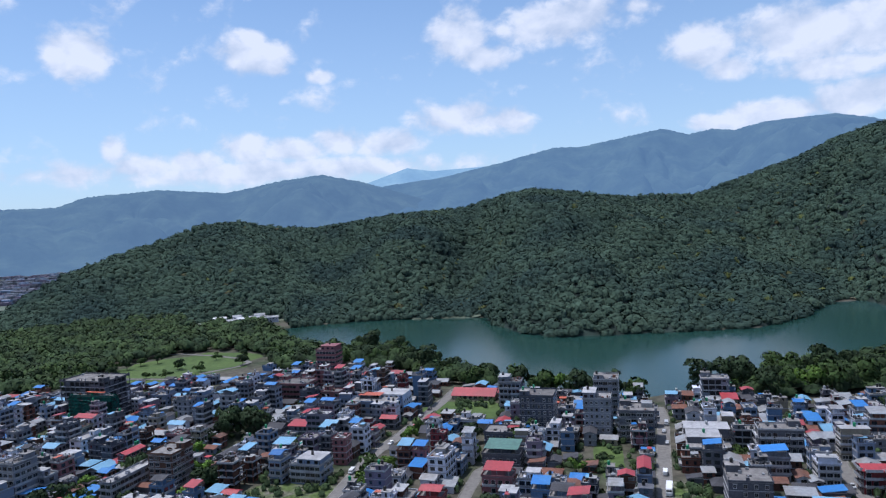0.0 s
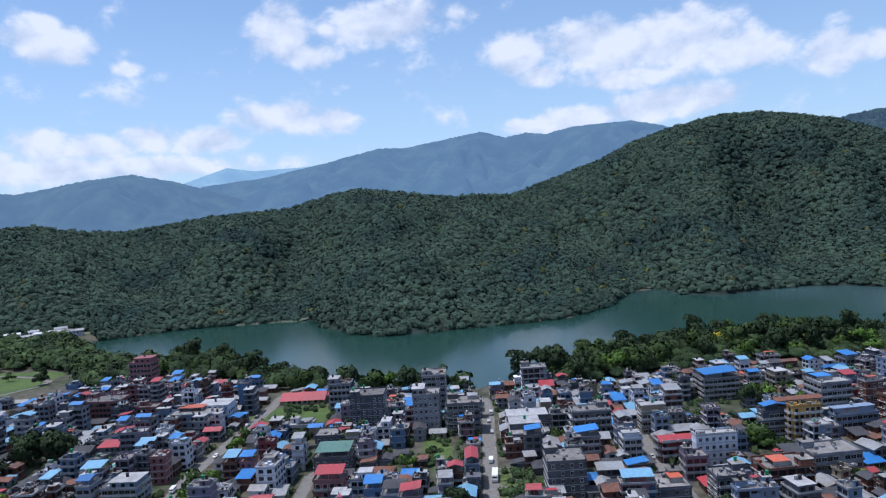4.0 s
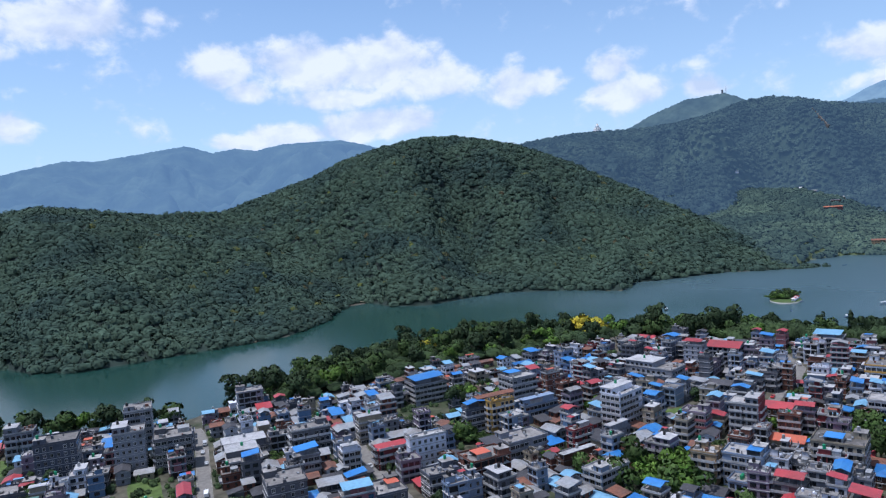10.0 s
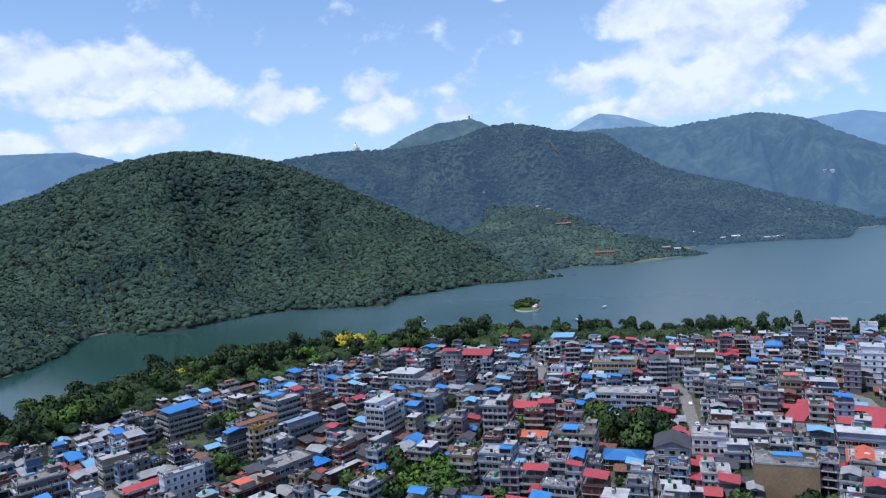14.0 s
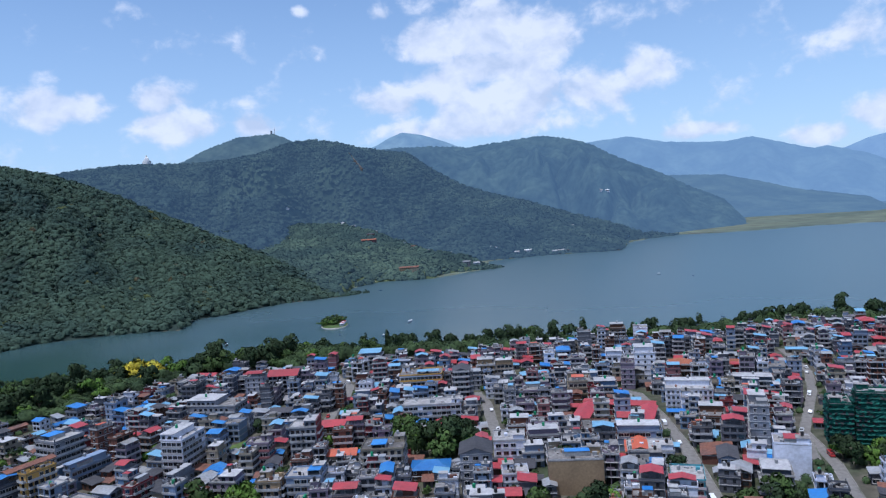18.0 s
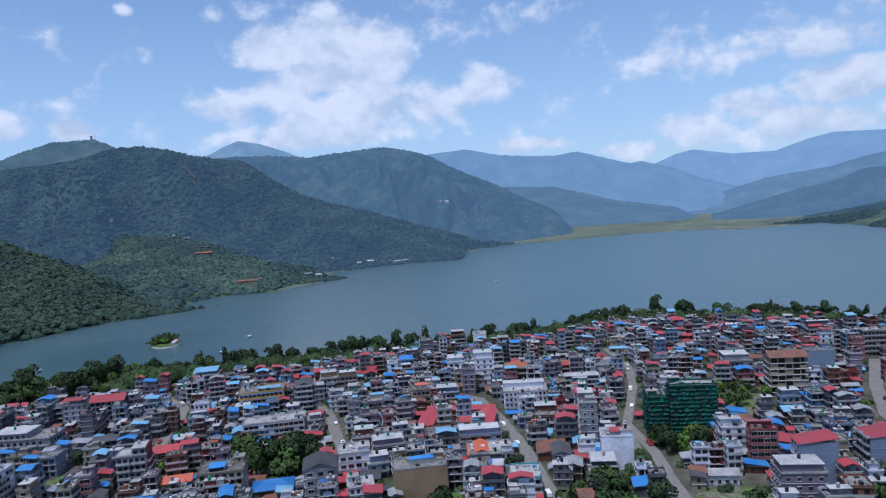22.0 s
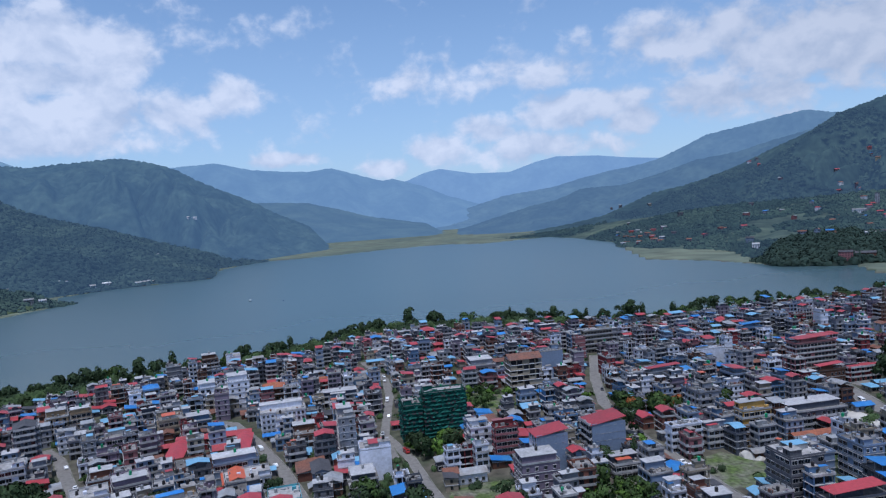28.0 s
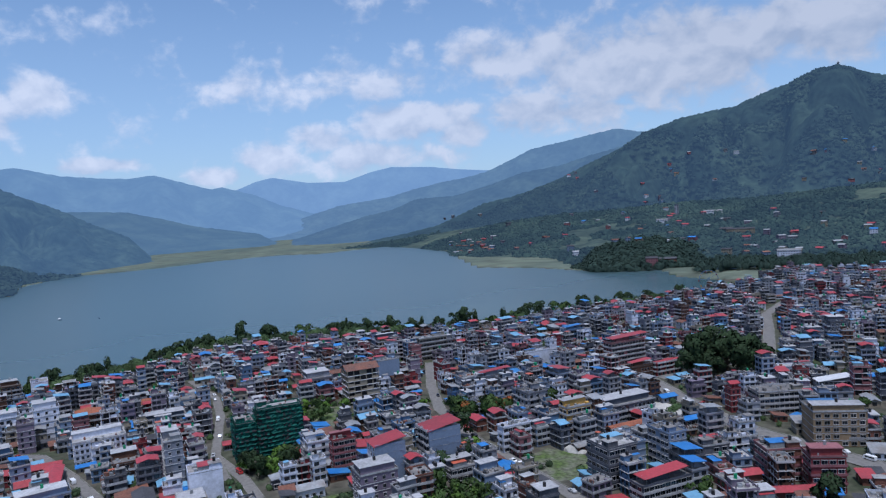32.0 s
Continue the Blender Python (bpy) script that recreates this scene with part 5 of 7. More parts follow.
            if rng.random() < 0.42:  # a lean-to of sheet on the terrace
                a, c = w * rng.uniform(0.15, 0.3), d * rng.uniform(0.15, 0.3)
                cx, cy = rng.uniform(-w / 2 + a, w / 2 - a), rng.uniform(-d / 2 + c, d / 2 - c)
                q.box(cx - a, cx + a, cy - c, cy + c, zr + 2.0, zr + 2.1, 4)
                for sx2 in (-1, 1):
                    q.box(cx + sx2 * a * 0.9 - 0.06, cx + sx2 * a * 0.9 + 0.06, cy - c, cy + c, zr, zr + 2.0, 2)
            todo.append(("roof_clutter", q, [mats[0], flat, STEEL, rng.choice((ROOFS["tin"], ROOFS["rust"], TANK_BLACK)), ROOFS[rng.choice(("blue", "red", "tin", "blue", "paleblue", "orange"))]], "", "stuff"))
            if rng.random() < 0.45:  # bare column stubs left for one more storey
                q = Boxes()
                for px in (-1, 0, 1):
                    for py in (-1, 1):
                        q.box(px * (w / 2 - 0.2) - 0.15, px * (w / 2 - 0.2) + 0.15, py * (d / 2 - 0.2) - 0.15, py * (d / 2 - 0.2) + 0.15, zr, zr + 1.7, 0)
                todo.append(("column_stub", q, [WALLS["grey"]], "", "stuff"))
    else:
        q, qm = sheet_roof("roof", w, d, height, roof, ROOFS[colour], 0.6, ridge_x=w >= d)
        todo.append(("roof", q, [qm[0], mats[0]], cover + " roof", ""))
    if detail == 0:
        for name, q, qm, _, _ in todo:
            join_rest(q, qm, m)
        return None
    top = new("house", b.mesh("house", mats))
    top.matrix_world = m
    tagged(top, text, "house", group="houses of the town")
    for name, q, qm, tag, kind in todo[1:]:
        part(name, q.mesh(name, qm), top, tag, kind=kind)
    for kind, p in singles:
        part("window", WINDOWS[kind], top, at_pose=p)
    return top

# ---- lawns, lots, groves and woods round the town ----
CLEAR = []  # lots, gardens and groves with no house: x, y, radius
lawn_rng = random.Random(3)


def lawn(name, label, x, y, rx, ry, head=0, mat=GRASS, lift=0.05, clear=True, category="lawn"):
    """An uneven patch of grass, lying on the ground."""
    if clear:
        CLEAR.append((x, y, (rx + ry) / 2))
    n, rings = 28, 5
    c, s = math.cos(radians(head)), math.sin(radians(head))
    wob = [lawn_rng.uniform(0.86, 1.1) for _ in range(n)]
    v, f = [], []
    for k in range(1, rings + 1):
        for i in range(n):
            t = i * math.tau / n
            a, b = rx * wob[i] * math.sin(t) * k / rings, ry * wob[i] * math.cos(t) * k / rings
            px, py = x + a * c + b * s, y - a * s + b * c
            z = float(ground_z(np.array(math.degrees(math.atan2(px, py))), np.array(math.hypot(px, py))))
            v.append((px, py, z + lift))
    for k in range(rings - 1):
        for i in range(n):
            a, b = k * n + i, k * n + (i + 1) % n
            f.append((a, b, b + n, a + n))
    for i in range(0, n, 2):
        f.append((0, (i + 2) % n, (i + 1) % n, i) if i else (0, 2, 1, 0))
    f = [q for q in f if len(set(q)) == 4]
    return tagged(new(name, mesh_of(name, v, f, mat, soft=True)), label, category, kind="structure")


lawn("lawn_park", "wide mown park meadow", -224, 598, 64, 78, 20, clear=False)
lawn("lawn_a", "green vacant lot among houses", 12, 402, 26, 20, 20)
lawn("lawn_b", "green vacant lot by the street", -66, 293, 24, 11, 10, mat=LOT)
lawn("lawn_c", "strip of green yard behind houses", 72, 312, 26, 7, 100)
lawn("lawn_d", "scrubby green field", 90, 262, 20, 9, 100, mat=LOT)
lawn("lawn_e", "overgrown green garden plot", 213, 310, 20, 14, 10, EARTH)
lawn("lawn_f", "green lot with scattered rubble", 240, -180, 20, 15, 10, mat=LOT)
lawn("lawn_g", "sunlit green lot beside the netted building", 381, -121, 24, 14, 0, mat=LOT)
lawn("lawn_h", "green building plot with low walls", 262, -82, 18, 9, 90, mat=LOT)
lawn("lawn_i", "green clearing behind the shore trees", 545, 157, 26, 12, 80, clear=False)
lawn("lawn_j", "green garden of a hotel", 300, 208, 14, 8, 0)
lawn("dirt_yard", "dusty parking yard", 318, -200, 14, 7, 0, PATH, 0.06)
lawn("dirt_square", "wide paved bus yard beside the main road", 268, -268, 16, 9, 20, PATH, 0.08)
for gx0, gy0, gr in ((-110, 381, 13), (-76, 356, 12), (222, 165, 17), (201, 252, 8), (307, 105, 17), (315, 123, 12), (302, -352, 26), (322, -196, 12), (314, -75, 13), (232, -122, 14), (262, -140, 6)):
    CLEAR.append((gx0, gy0, gr))
# the park's ring path
ring = [(-240 * 1.2 - 2, 561 * 1.2), (-209 * 1.2, 563 * 1.2), (-176 * 1.2, 545 * 1.2), (-150 * 1.2, 520 * 1.2), (-137 * 1.2, 497 * 1.2), (-140 * 1.2, 480 * 1.2), (-160 * 1.2, 462 * 1.2)]
street("path_park", "pale gravel ring path in the park", 4.0, *ring)
street("path_park_b", "pale gravel path in the park", 3.5, (-262, 560), (-205, 536), (-190, 548))

# ---- houses that stand out ----
# x, y, width, depth, bearing of its depth, height, storeys, walls, roof, roof colour, face, detail
house(-80.7, 499.2, 14.8, 10.6, 18, 26.1, 8, "pink", "flat", "slab", "bands", 1, trim="pink")
house(-215.4, 434.5, 34.0, 20.7, 19, 25.3, 8, "grey", "flat", "slab", "frame", 1)
house(-210.0, 419.7, 30.8, 5.0, 19, 17.9, 6, "green", "flat", "slab", "blank", 1)
house(-204.5, 401.6, 12.7, 7.4, 19, 10.4, 3, "white", "gable", "red", "balcony", 1)
house(-122.4, 308.1, 12.5, 14.0, 19, 17.3, 6, "brown", "flat", "slab", "plain", 2)
house(-154.2, 340.4, 5.0, 12.5, 19, 8.0, 3, "red", "gable", "red", "plain", 2)
house(-189.4, 367.5, 7.5, 14.3, 19, 8.0, 3, "white", "flat", "light", "plain", 1)
house(-209.7, 379.0, 5.0, 12.9, 19, 9.8, 3, "pale", "flat", "slab", "plain", 1)
house(-186.8, 303.1, 9.7, 11.7, 20, 18.3, 6, "pale", "flat", "slab", "bands", 2)
house(-136.4, 303.5, 5.9, 34.0, 19, 11.1, 4, "pale", "flat", "light", "bands", 2)
house(-60.9, 308.0, 14.9, 11.3, 19, 11.2, 4, "sky", "flat", "light", "bands", 2)
house(-75.1, 309.3, 6.0, 8.1, 19, 10.3, 3, "sky", "top", "blue", "bands", 2)
house(-130.8, 384.4, 5.5, 12.5, 19, 4.0, 1, "grey", "gable", "slate", "plain", 1)
house(-93.2, 379.1, 13.4, 9.7, 19, 4.6, 1, "grey", "gable", "slate", "plain", 2)
house(-63.7, 348.4, 10.1, 7.7, 19, 5.4, 2, "grey", "hip", "slate", "plain", 2)
house(-53.0, 348.0, 8.6, 7.8, 18, 6.8, 2, "grey", "hip", "slate", "plain", 2)
house(-106.8, 338.6, 5.0, 11.5, 19, 4.9, 1, "grey", "gable", "slate", "plain", 2)
house(-92.6, 331.6, 7.1, 8.1, 19, 5.1, 2, "grey", "gable", "slate", "plain", 2)
house(-88.4, 354.4, 5.0, 8.1, 19, 4.9, 1, "grey", "gable", "slate", "plain", 2)
house(-32.9, 410.3, 22.9, 14.2, 18, 12.1, 4, "white", "flat", "light", "plain", 1)
house(-39.5, 400.2, 26.9, 15.1, 18, 10.5, 3, "sky", "flat", "slab", "bands", 1)
house(-95.3, 449.3, 23.9, 15.5, 19, 12.2, 4, "pink", "flat", "slab", "bands", 1)
house(-68.9, 431.5, 11.9, 8.6, 18, 9.1, 3, "pink", "flat", "slab", "bands", 1)
house(-15.1, 430.1, 6.2, 7.8, 18, 16.4, 5, "blue", "flat", "slab", "blank", 1)
house(-58.7, 485.7, 10.4, 8.3, 18, 6.7, 2, "pink", "gable", "red", "plain", 1)
house(-44.3, 482.1, 9.6, 8.3, 18, 7.0, 2, "pink", "gable", "red", "plain", 1)
house(-31.6, 488.5, 8.7, 8.1, 18, 5.5, 2, "white", "gable", "red", "plain", 1)
house(-151.8, 497.0, 5.0, 16.9, 19, 5.2, 2, "grey", "gable", "blue", "plain", 1)
house(-135.5, 488.5, 6.1, 8.0, 19, 5.5, 2, "grey", "gable", "blue", "plain", 1)
house(-169.6, 451.9, 5.0, 14.0, 19, 7.3, 2, "tan", "gable", "rust", "plain", 1)
house(-197.6, 475.5, 5.0, 23.5, 19, 5.3, 2, "brick", "gable", "red", "plain", 1)
house(-293.9, 491.1, 5.0, 11.2, 20, 4.7, 1, "grey", "shed", "blue", "plain", 1)
house(38.1, 400.9, 12.4, 9.3, 17, 19.4, 6, "pale", "flat", "slab", "balcony", 1)
house(47.6, 357.8, 17.0, 14.3, 17, 19.5, 6, "slate", "flat", "slab", "plain", 2)
house(74.9, 343.8, 13.0, 11.6, 17, 23.0, 7, "pale", "flat", "light", "plain", 2)
house(84.2, 363.2, 12.0, 14.2, 17, 24.2, 8, "pale", "flat", "slab", "plain", 2)
house(92.0, 336.0, 14.0, 16.1, 107, 15.1, 5, "grey", "flat", "slab", "balcony", 2)
house(13.3, 366.5, 12.3, 9.5, 18, 5.9, 2, "white", "flat", "light", "bands", 2)
house(27.4, 340.6, 16.4, 11.8, 18, 6.9, 2, "slate", "flat", "slab", "plain", 2)
house(2.0, 368.8, 7.5, 8.3, 18, 9.6, 3, "brown", "flat", "slab", "plain", 2)
house(76.0, 270.5, 14.0, 5.2, 106, 9.7, 3, "sky", "top", "red", "bands", 2)
house(19.4, 274.9, 11.9, 8.3, 18, 10.1, 3, "pink", "top", "red", "balcony", 2)
house(24.5, 308.8, 16.6, 12.2, 18, 7.5, 2, "grey", "top", "greensheet", "plain", 2)
house(150.9, 389.5, 10.6, 14.4, 106, 15.0, 5, "pale", "flat", "slab", "frame", 1)
house(111.2, 300.3, 18.0, 14.6, 106, 11.5, 4, "grey", "flat", "slab", "plain", 2)
house(120.2, 321.7, 14.0, 20.5, 106, 9.7, 3, "grey", "flat", "light", "bands", 2)
house(143.5, 299.9, 9.4, 17.8, 105, 13.4, 4, "grey", "flat", "slab", "balcony", 2)
house(130.5, 278.1, 8.3, 10.6, 105, 9.4, 3, "pale", "top", "blue", "bands", 2)
house(147.8, 270.6, 7.9, 8.0, 104, 11.4, 4, "white", "flat", "light", "bands", 2)
house(172.8, 294.2, 7.6, 12.3, 104, 13.8, 4, "cream", "flat", "slab", "bands", 2)
house(161.7, 259.6, 7.5, 13.1, 103, 9.1, 3, "red", "gable", "red", "balcony", 2)
house(173.1, 247.5, 5.0, 16.9, 103, 13.4, 4, "white", "flat", "light", "plain", 2)
house(221.0, 252.0, 5.0, 12.8, 100, 17.3, 6, "yellow", "flat", "slab", "balcony", 2)
house(225.2, 261.4, 5.0, 20.7, 100, 17.3, 6, "tan", "gable", "rust", "plain", 2)
house(212.8, 260.8, 5.1, 12.3, 101, 13.8, 4, "slate", "top", "blue", "bands", 2)
house(249.6, 254.7, 5.0, 20.2, 99, 11.9, 4, "sky", "flat", "slab", "bands", 2)
house(270.5, 253.2, 5.0, 12.2, 95, 15.3, 5, "brick", "flat", "slab", "frame", 2)
house(269.5, 264.7, 5.0, 8.7, 98, 18.8, 6, "brick", "flat", "slab", "plain", 2)
house(254.5, 274.7, 14.0, 15.0, 99, 18.8, 6, "pale", "flat", "light", "bands", 2)
house(176.1, 212.3, 12.3, 17.1, 100, 12.6, 4, "brick", "flat", "slab", "frame", 2)
house(157.8, 217.7, 9.2, 12.9, 102, 10.0, 3, "slate", "flat", "slab", "balcony", 2)
house(106.1, 246.7, 14.0, 14.5, 105, 14.5, 5, "grey", "flat", "slab", "plain", 2)
house(140.6, 254.0, 5.0, 7.8, 104, 4.0, 1, "grey", "shed", "blue", "plain", 2)
house(138.1, 227.7, 13.9, 13.9, 104, 6.2, 2, "grey", "flat", "slab", "plain", 2)
house(206.2, 223.0, 12.3, 19.5, 99, 9.7, 3, "pale", "flat", "slab", "bands", 2)
house(233.6, 213.6, 5.0, 11.0, 94, 8.5, 3, "red", "flat", "slab", "balcony", 2)
house(214.0, 198.1, 5.6, 18.4, 96, 8.2, 3, "brown", "flat", "slab", "plain", 2)
house(232.5, 328.9, 15.0, 19.6, 102, 11.5, 4, "pale", "top", "blue", "bands", 2)
house(298.4, 364.6, 5.0, 28.4, 101, 4.0, 1, "brick", "gable", "rust", "plain", 1)
house(313.5, 334.0, 5.0, 13.0, 99, 5.8, 2, "sky", "hip", "blue", "plain", 1)
house(290.8, 165.9, 12.6, 10.1, 75, 19.4, 6, "pale", "flat", "light", "balcony", 2, flank=("red", 1))
house(312.3, 159.8, 14.4, 10.2, 75, 10.1, 3, "brown", "gable", "red", "balcony", 2)
house(288.7, 146.1, 12.7, 9.2, 75, 4.4, 1, "cream", "gable", "orange", "plain", 2)
house(275.5, 181.2, 10.9, 8.2, 78, 12.8, 4, "mauve", "flat", "slab", "bands", 2, trim="pink")
house(266.2, 215.2, 10.7, 18.0, 86, 21.0, 7, "white", "flat", "light", "bands", 2)
house(274.8, 204.4, 5.8, 7.9, 82, 11.4, 4, "cream", "flat", "slab", "plain", 2)
house(247.9, 204.5, 5.0, 14.0, 90, 9.7, 3, "pale", "flat", "slab", "plain", 2)
house(232.8, 183.9, 5.7, 8.1, 86, 9.8, 3, "brick", "flat", "slab", "plain", 2)
house(242.6, 176.4, 11.0, 8.5, 82, 11.3, 4, "mauve", "flat", "slab", "balcony", 2)
house(207.1, 176.7, 9.3, 16.2, 90, 8.1, 3, "sky", "flat", "light", "bands", 2)
house(189.1, 178.5, 5.0, 6.3, 95, 7.2, 2, "sky", "top", "paleblue", "bands", 2)
house(237.6, 152.6, 9.5, 8.0, 77, 11.9, 4, "tan", "flat", "light", "balcony", 2)
house(244.5, 140.4, 14.2, 10.7, 76, 12.3, 4, "sky", "flat", "light", "bands", 2)
house(375.2, 245.4, 11.1, 8.6, 78, 17.3, 6, "pale", "top", "red", "plain", 1)
house(396.2, 237.4, 18.8, 14.0, 77, 14.0, 5, "pale", "gable", "red", "plain", 1)
house(341.6, 250.4, 29.5, 15.1, 84, 13.8, 4, "pale", "flat", "slab", "balcony", 1)
house(340.3, 226.7, 13.6, 9.8, 79, 4.9, 1, "slate", "gable", "slate", "plain", 1)
house(346.3, 211.5, 12.7, 9.0, 77, 5.4, 2, "slate", "gable", "slate", "plain", 1)
house(364.7, 195.3, 11.3, 8.5, 75, 10.6, 3, "grey", "flat", "slab", "balcony", 1)
house(399.5, 311.7, 14.8, 10.9, 85, 7.7, 2, "pale", "flat", "slab", "bands", 1)
house(373.2, 191.0, 11.2, 9.1, 75, 11.8, 4, "brick", "flat", "slab", "plain", 1)
house(392.6, 142.9, 24.6, 16.5, 76, 16.2, 5, "white", "flat", "slab", "bands", 1, trim="yellow")
house(383.6, 115.2, 14.0, 9.7, 166, 20.4, 7, "slate", "gable", "slate", "balcony", 2)
house(346.0, 121.0, 30.0, 12.0, 76, 11.8, 4, "white", "flat", "light", "bands", 2)
house(268.3, 76.9, 14.0, 12.4, 166, 16.3, 5, "pale", "gable", "slate", "balcony", 2)
house(305.3, 73.2, 14.0, 10.3, 167, 7.8, 3, "white", "flat", "light", "plain", 2)
house(316.3, 57.9, 14.0, 14.6, 167, 9.4, 3, "mauve", "flat", "light", "bands", 2)
house(272.0, 38.0, 12.0, 21.0, 168, 13.5, 4, "tan", "flat", "slab", "blank", 2)
house(274.5, 119.3, 17.7, 13.8, 76, 14.1, 5, "cream", "flat", "slab", "balcony", 2)
house(277.0, 99.7, 16.0, 11.8, 76, 5.0, 2, "brown", "hip", "blue", "plain", 2)
house(434.8, 114.0, 14.0, 10.6, 166, 14.5, 5, "tan", "flat", "slab", "balcony", 1)
house(439.5, 102.8, 14.0, 10.4, 167, 14.3, 5, "tan", "flat", "slab", "plain", 1)
house(473.1, 211.0, 17.7, 14.1, 76, 8.9, 3, "sky", "top", "paleblue", "bands", 1)
house(488.7, 72.0, 14.0, 8.9, 169, 9.1, 3, "sky", "hip", "blue", "bands", 1)
house(322.0, 15.5, 10.0, 19.0, 174, 11.6, 4, "sky", "flat", "slab", "plain", 2)
house(384.6, -7.7, 14.0, 23.1, 179, 14.3, 5, "white", "flat", "light", "plain", 2)
house(455.9, 34.6, 14.0, 10.7, 174, 16.2, 5, "white", "flat", "slab", "plain", 1)
house(446.5, 15.9, 14.0, 12.3, 176, 19.9, 6, "white", "flat", "light", "plain", 1)
house(456.3, -4.8, 14.0, 13.2, 180, 7.4, 2, "brown", "hip", "terracotta", "balcony", 1)
house(461.0, -36.8, 14.0, 14.3, -179, 5.6, 2, "brown", "hip", "terracotta", "balcony", 1)
house(454.6, -62.5, 14.0, 18.6, -177, 6.4, 2, "blue", "flat", "slab", "blank", 1)
house(270.4, -3.5, 14.0, 11.6, 179, 8.9, 3, "teal", "flat", "light", "bands", 2)
house(287.1, 11.4, 14.0, 12.8, 175, 6.8, 2, "slate", "flat", "slab", "balcony", 2)
house(307.9, 14.9, 14.0, 11.5, 175, 5.4, 2, "cream", "gable", "orange", "plain", 2)
house(303.7, -20.0, 14.0, 7.4, -179, 5.4, 2, "sky", "gable", "slate", "plain", 2)
house(311.0, -16.2, 14.0, 12.0, -179, 3.8, 1, "brick", "shed", "rust", "plain", 2)
house(334.9, -84.2, 7.7, 20.3, -176, 23.4, 8, "green", "flat", "light", "blank", 2)
house(339.5, -68.5, 13.7, 8.5, -176, 18.2, 6, "green", "flat", "slab", "blank", 2)
house(297.1, -42.9, 11.1, 13.1, -176, 13.7, 4, "white", "flat", "slab", "blank", 2)
house(287.3, -36.0, 14.0, 10.7, -178, 8.1, 3, "slate", "flat", "slab", "balcony", 2)
house(328.3, -34.9, 14.0, 7.6, -178, 23.2, 7, "pale", "flat", "slab", "plain", 2)
house(345.1, -16.9, 14.0, 11.4, -179, 12.6, 4, "brown", "flat", "slab", "balcony", 2)
house(292.9, -101.1, 5.0, 10.5, -176, 17.4, 6, "red", "flat", "slab", "bands", 2, trim="pink")
house(308.3, -93.8, 8.0, 9.7, -176, 14.1, 5, "white", "flat", "light", "balcony", 2)
house(269.5, -111.7, 10.1, 13.2, -177, 17.3, 6, "white", "shed", "red", "plain", 2, flank=("sky", 1))
house(268.2, -48.0, 8.8, 7.2, -176, 3.9, 1, "grey", "shed", "blue", "plain", 2)
house(292.7, -72.5, 6.2, 7.8, -176, 4.3, 1, "grey", "shed", "tin", "plain", 2)
house(275.1, -79.0, 6.9, 12.0, -176, 4.0, 1, "white", "gable", "tin", "plain", 2)
house(277.6, -141.1, 12.2, 15.2, -177, 15.9, 5, "slate", "shed", "red", "balcony", 2, flank=("sky", 1))
house(252.6, -99.2, 11.7, 15.0, -176, 16.9, 5, "mauve", "flat", "slab", "plain", 2)
house(388.2, -147.7, 13.0, 19.1, -176, 21.8, 7, "cream", "hip", "rust", "frame", 1)
house(414.5, -175.8, 10.3, 14.5, -177, 18.1, 6, "sky", "flat", "slab", "blank", 1)
house(262.4, -206.5, 6.5, 13.7, -176, 18.9, 6, "yellow", "flat", "light", "bands", 2)
house(212.6, -184.3, 14.0, 13.7, -176, 16.4, 5, "grey", "flat", "light", "bands", 2)
house(298.9, -207.5, 11.0, 11.6, -177, 15.3, 5, "pale", "flat", "slab", "balcony", 2)
house(267.9, -175.1, 5.0, 14.7, -177, 11.8, 4, "white", "flat", "light", "bands", 2)
house(265.4, -189.7, 5.0, 11.1, -177, 11.3, 4, "sky", "flat", "light", "bands", 2)
house(270.6, -244.2, 11.9, 29.6, -176, 11.8, 4, "slate", "flat", "slab", "balcony", 2)
house(252.1, -230.4, 5.5, 23.7, -176, 4.2, 1, "brick", "gable", "terracotta", "plain", 2)
house(213.7, -215.4, 13.6, 8.9, -174, 14.9, 5, "sky", "flat", "slab", "plain", 2)
house(359.7, -327.2, 8.8, 27.6, -176, 15.4, 5, "pink", "top", "red", "bands", 1)
house(324.3, -306.6, 5.0, 16.9, -175, 7.7, 2, "brown", "top", "red", "balcony", 1)
house(320.8, -326.1, 5.0, 19.9, -175, 8.0, 3, "red", "hip", "red", "balcony", 1)
house(394.6, -277.1, 5.0, 24.0, -177, 10.3, 3, "white", "flat", "light", "blank", 1)
house(359.8, -223.1, 5.0, 23.0, -177, 9.9, 3, "pale", "top", "red", "bands", 1)
house(357.6, -201.7, 10.5, 8.7, -177, 12.9, 4, "pale", "flat", "slab", "plain", 1)
house(253.5, -137.8, 8.3, 12.3, -177, 8.8, 3, "slate", "flat", "slab", "bands", 2)
house(326.3, -193.0, 5.0, 11.3, -177, 5.4, 2, "sky", "flat", "slab", "bands", 2)
house(575.6, 40.3, 14.0, 11.2, 174, 17.6, 6, "brown", "flat", "slab", "balcony", 1)
house(575.3, 22.8, 14.0, 10.6, 176, 13.3, 4, "white", "flat", "slab", "blank", 1)
house(507.7, -216.8, 6.5, 14.9, -177, 16.4, 5, "slate", "flat", "slab", "balcony", 1)
house(466.9, -236.1, 7.3, 22.1, -177, 16.6, 5, "cream", "flat", "light", "bands", 1)
house(427.0, -336.7, 5.0, 15.8, -176, 13.0, 4, "blue", "top", "blue", "bands", 1)
house(188.4, -289.5, 15.2, 21.5, -142, 18.3, 6, "tan", "flat", "slab", "plain", 2)
house(161.0, -240.9, 9.1, 12.0, -143, 16.9, 5, "red", "flat", "slab", "bands", 2, trim="pink")
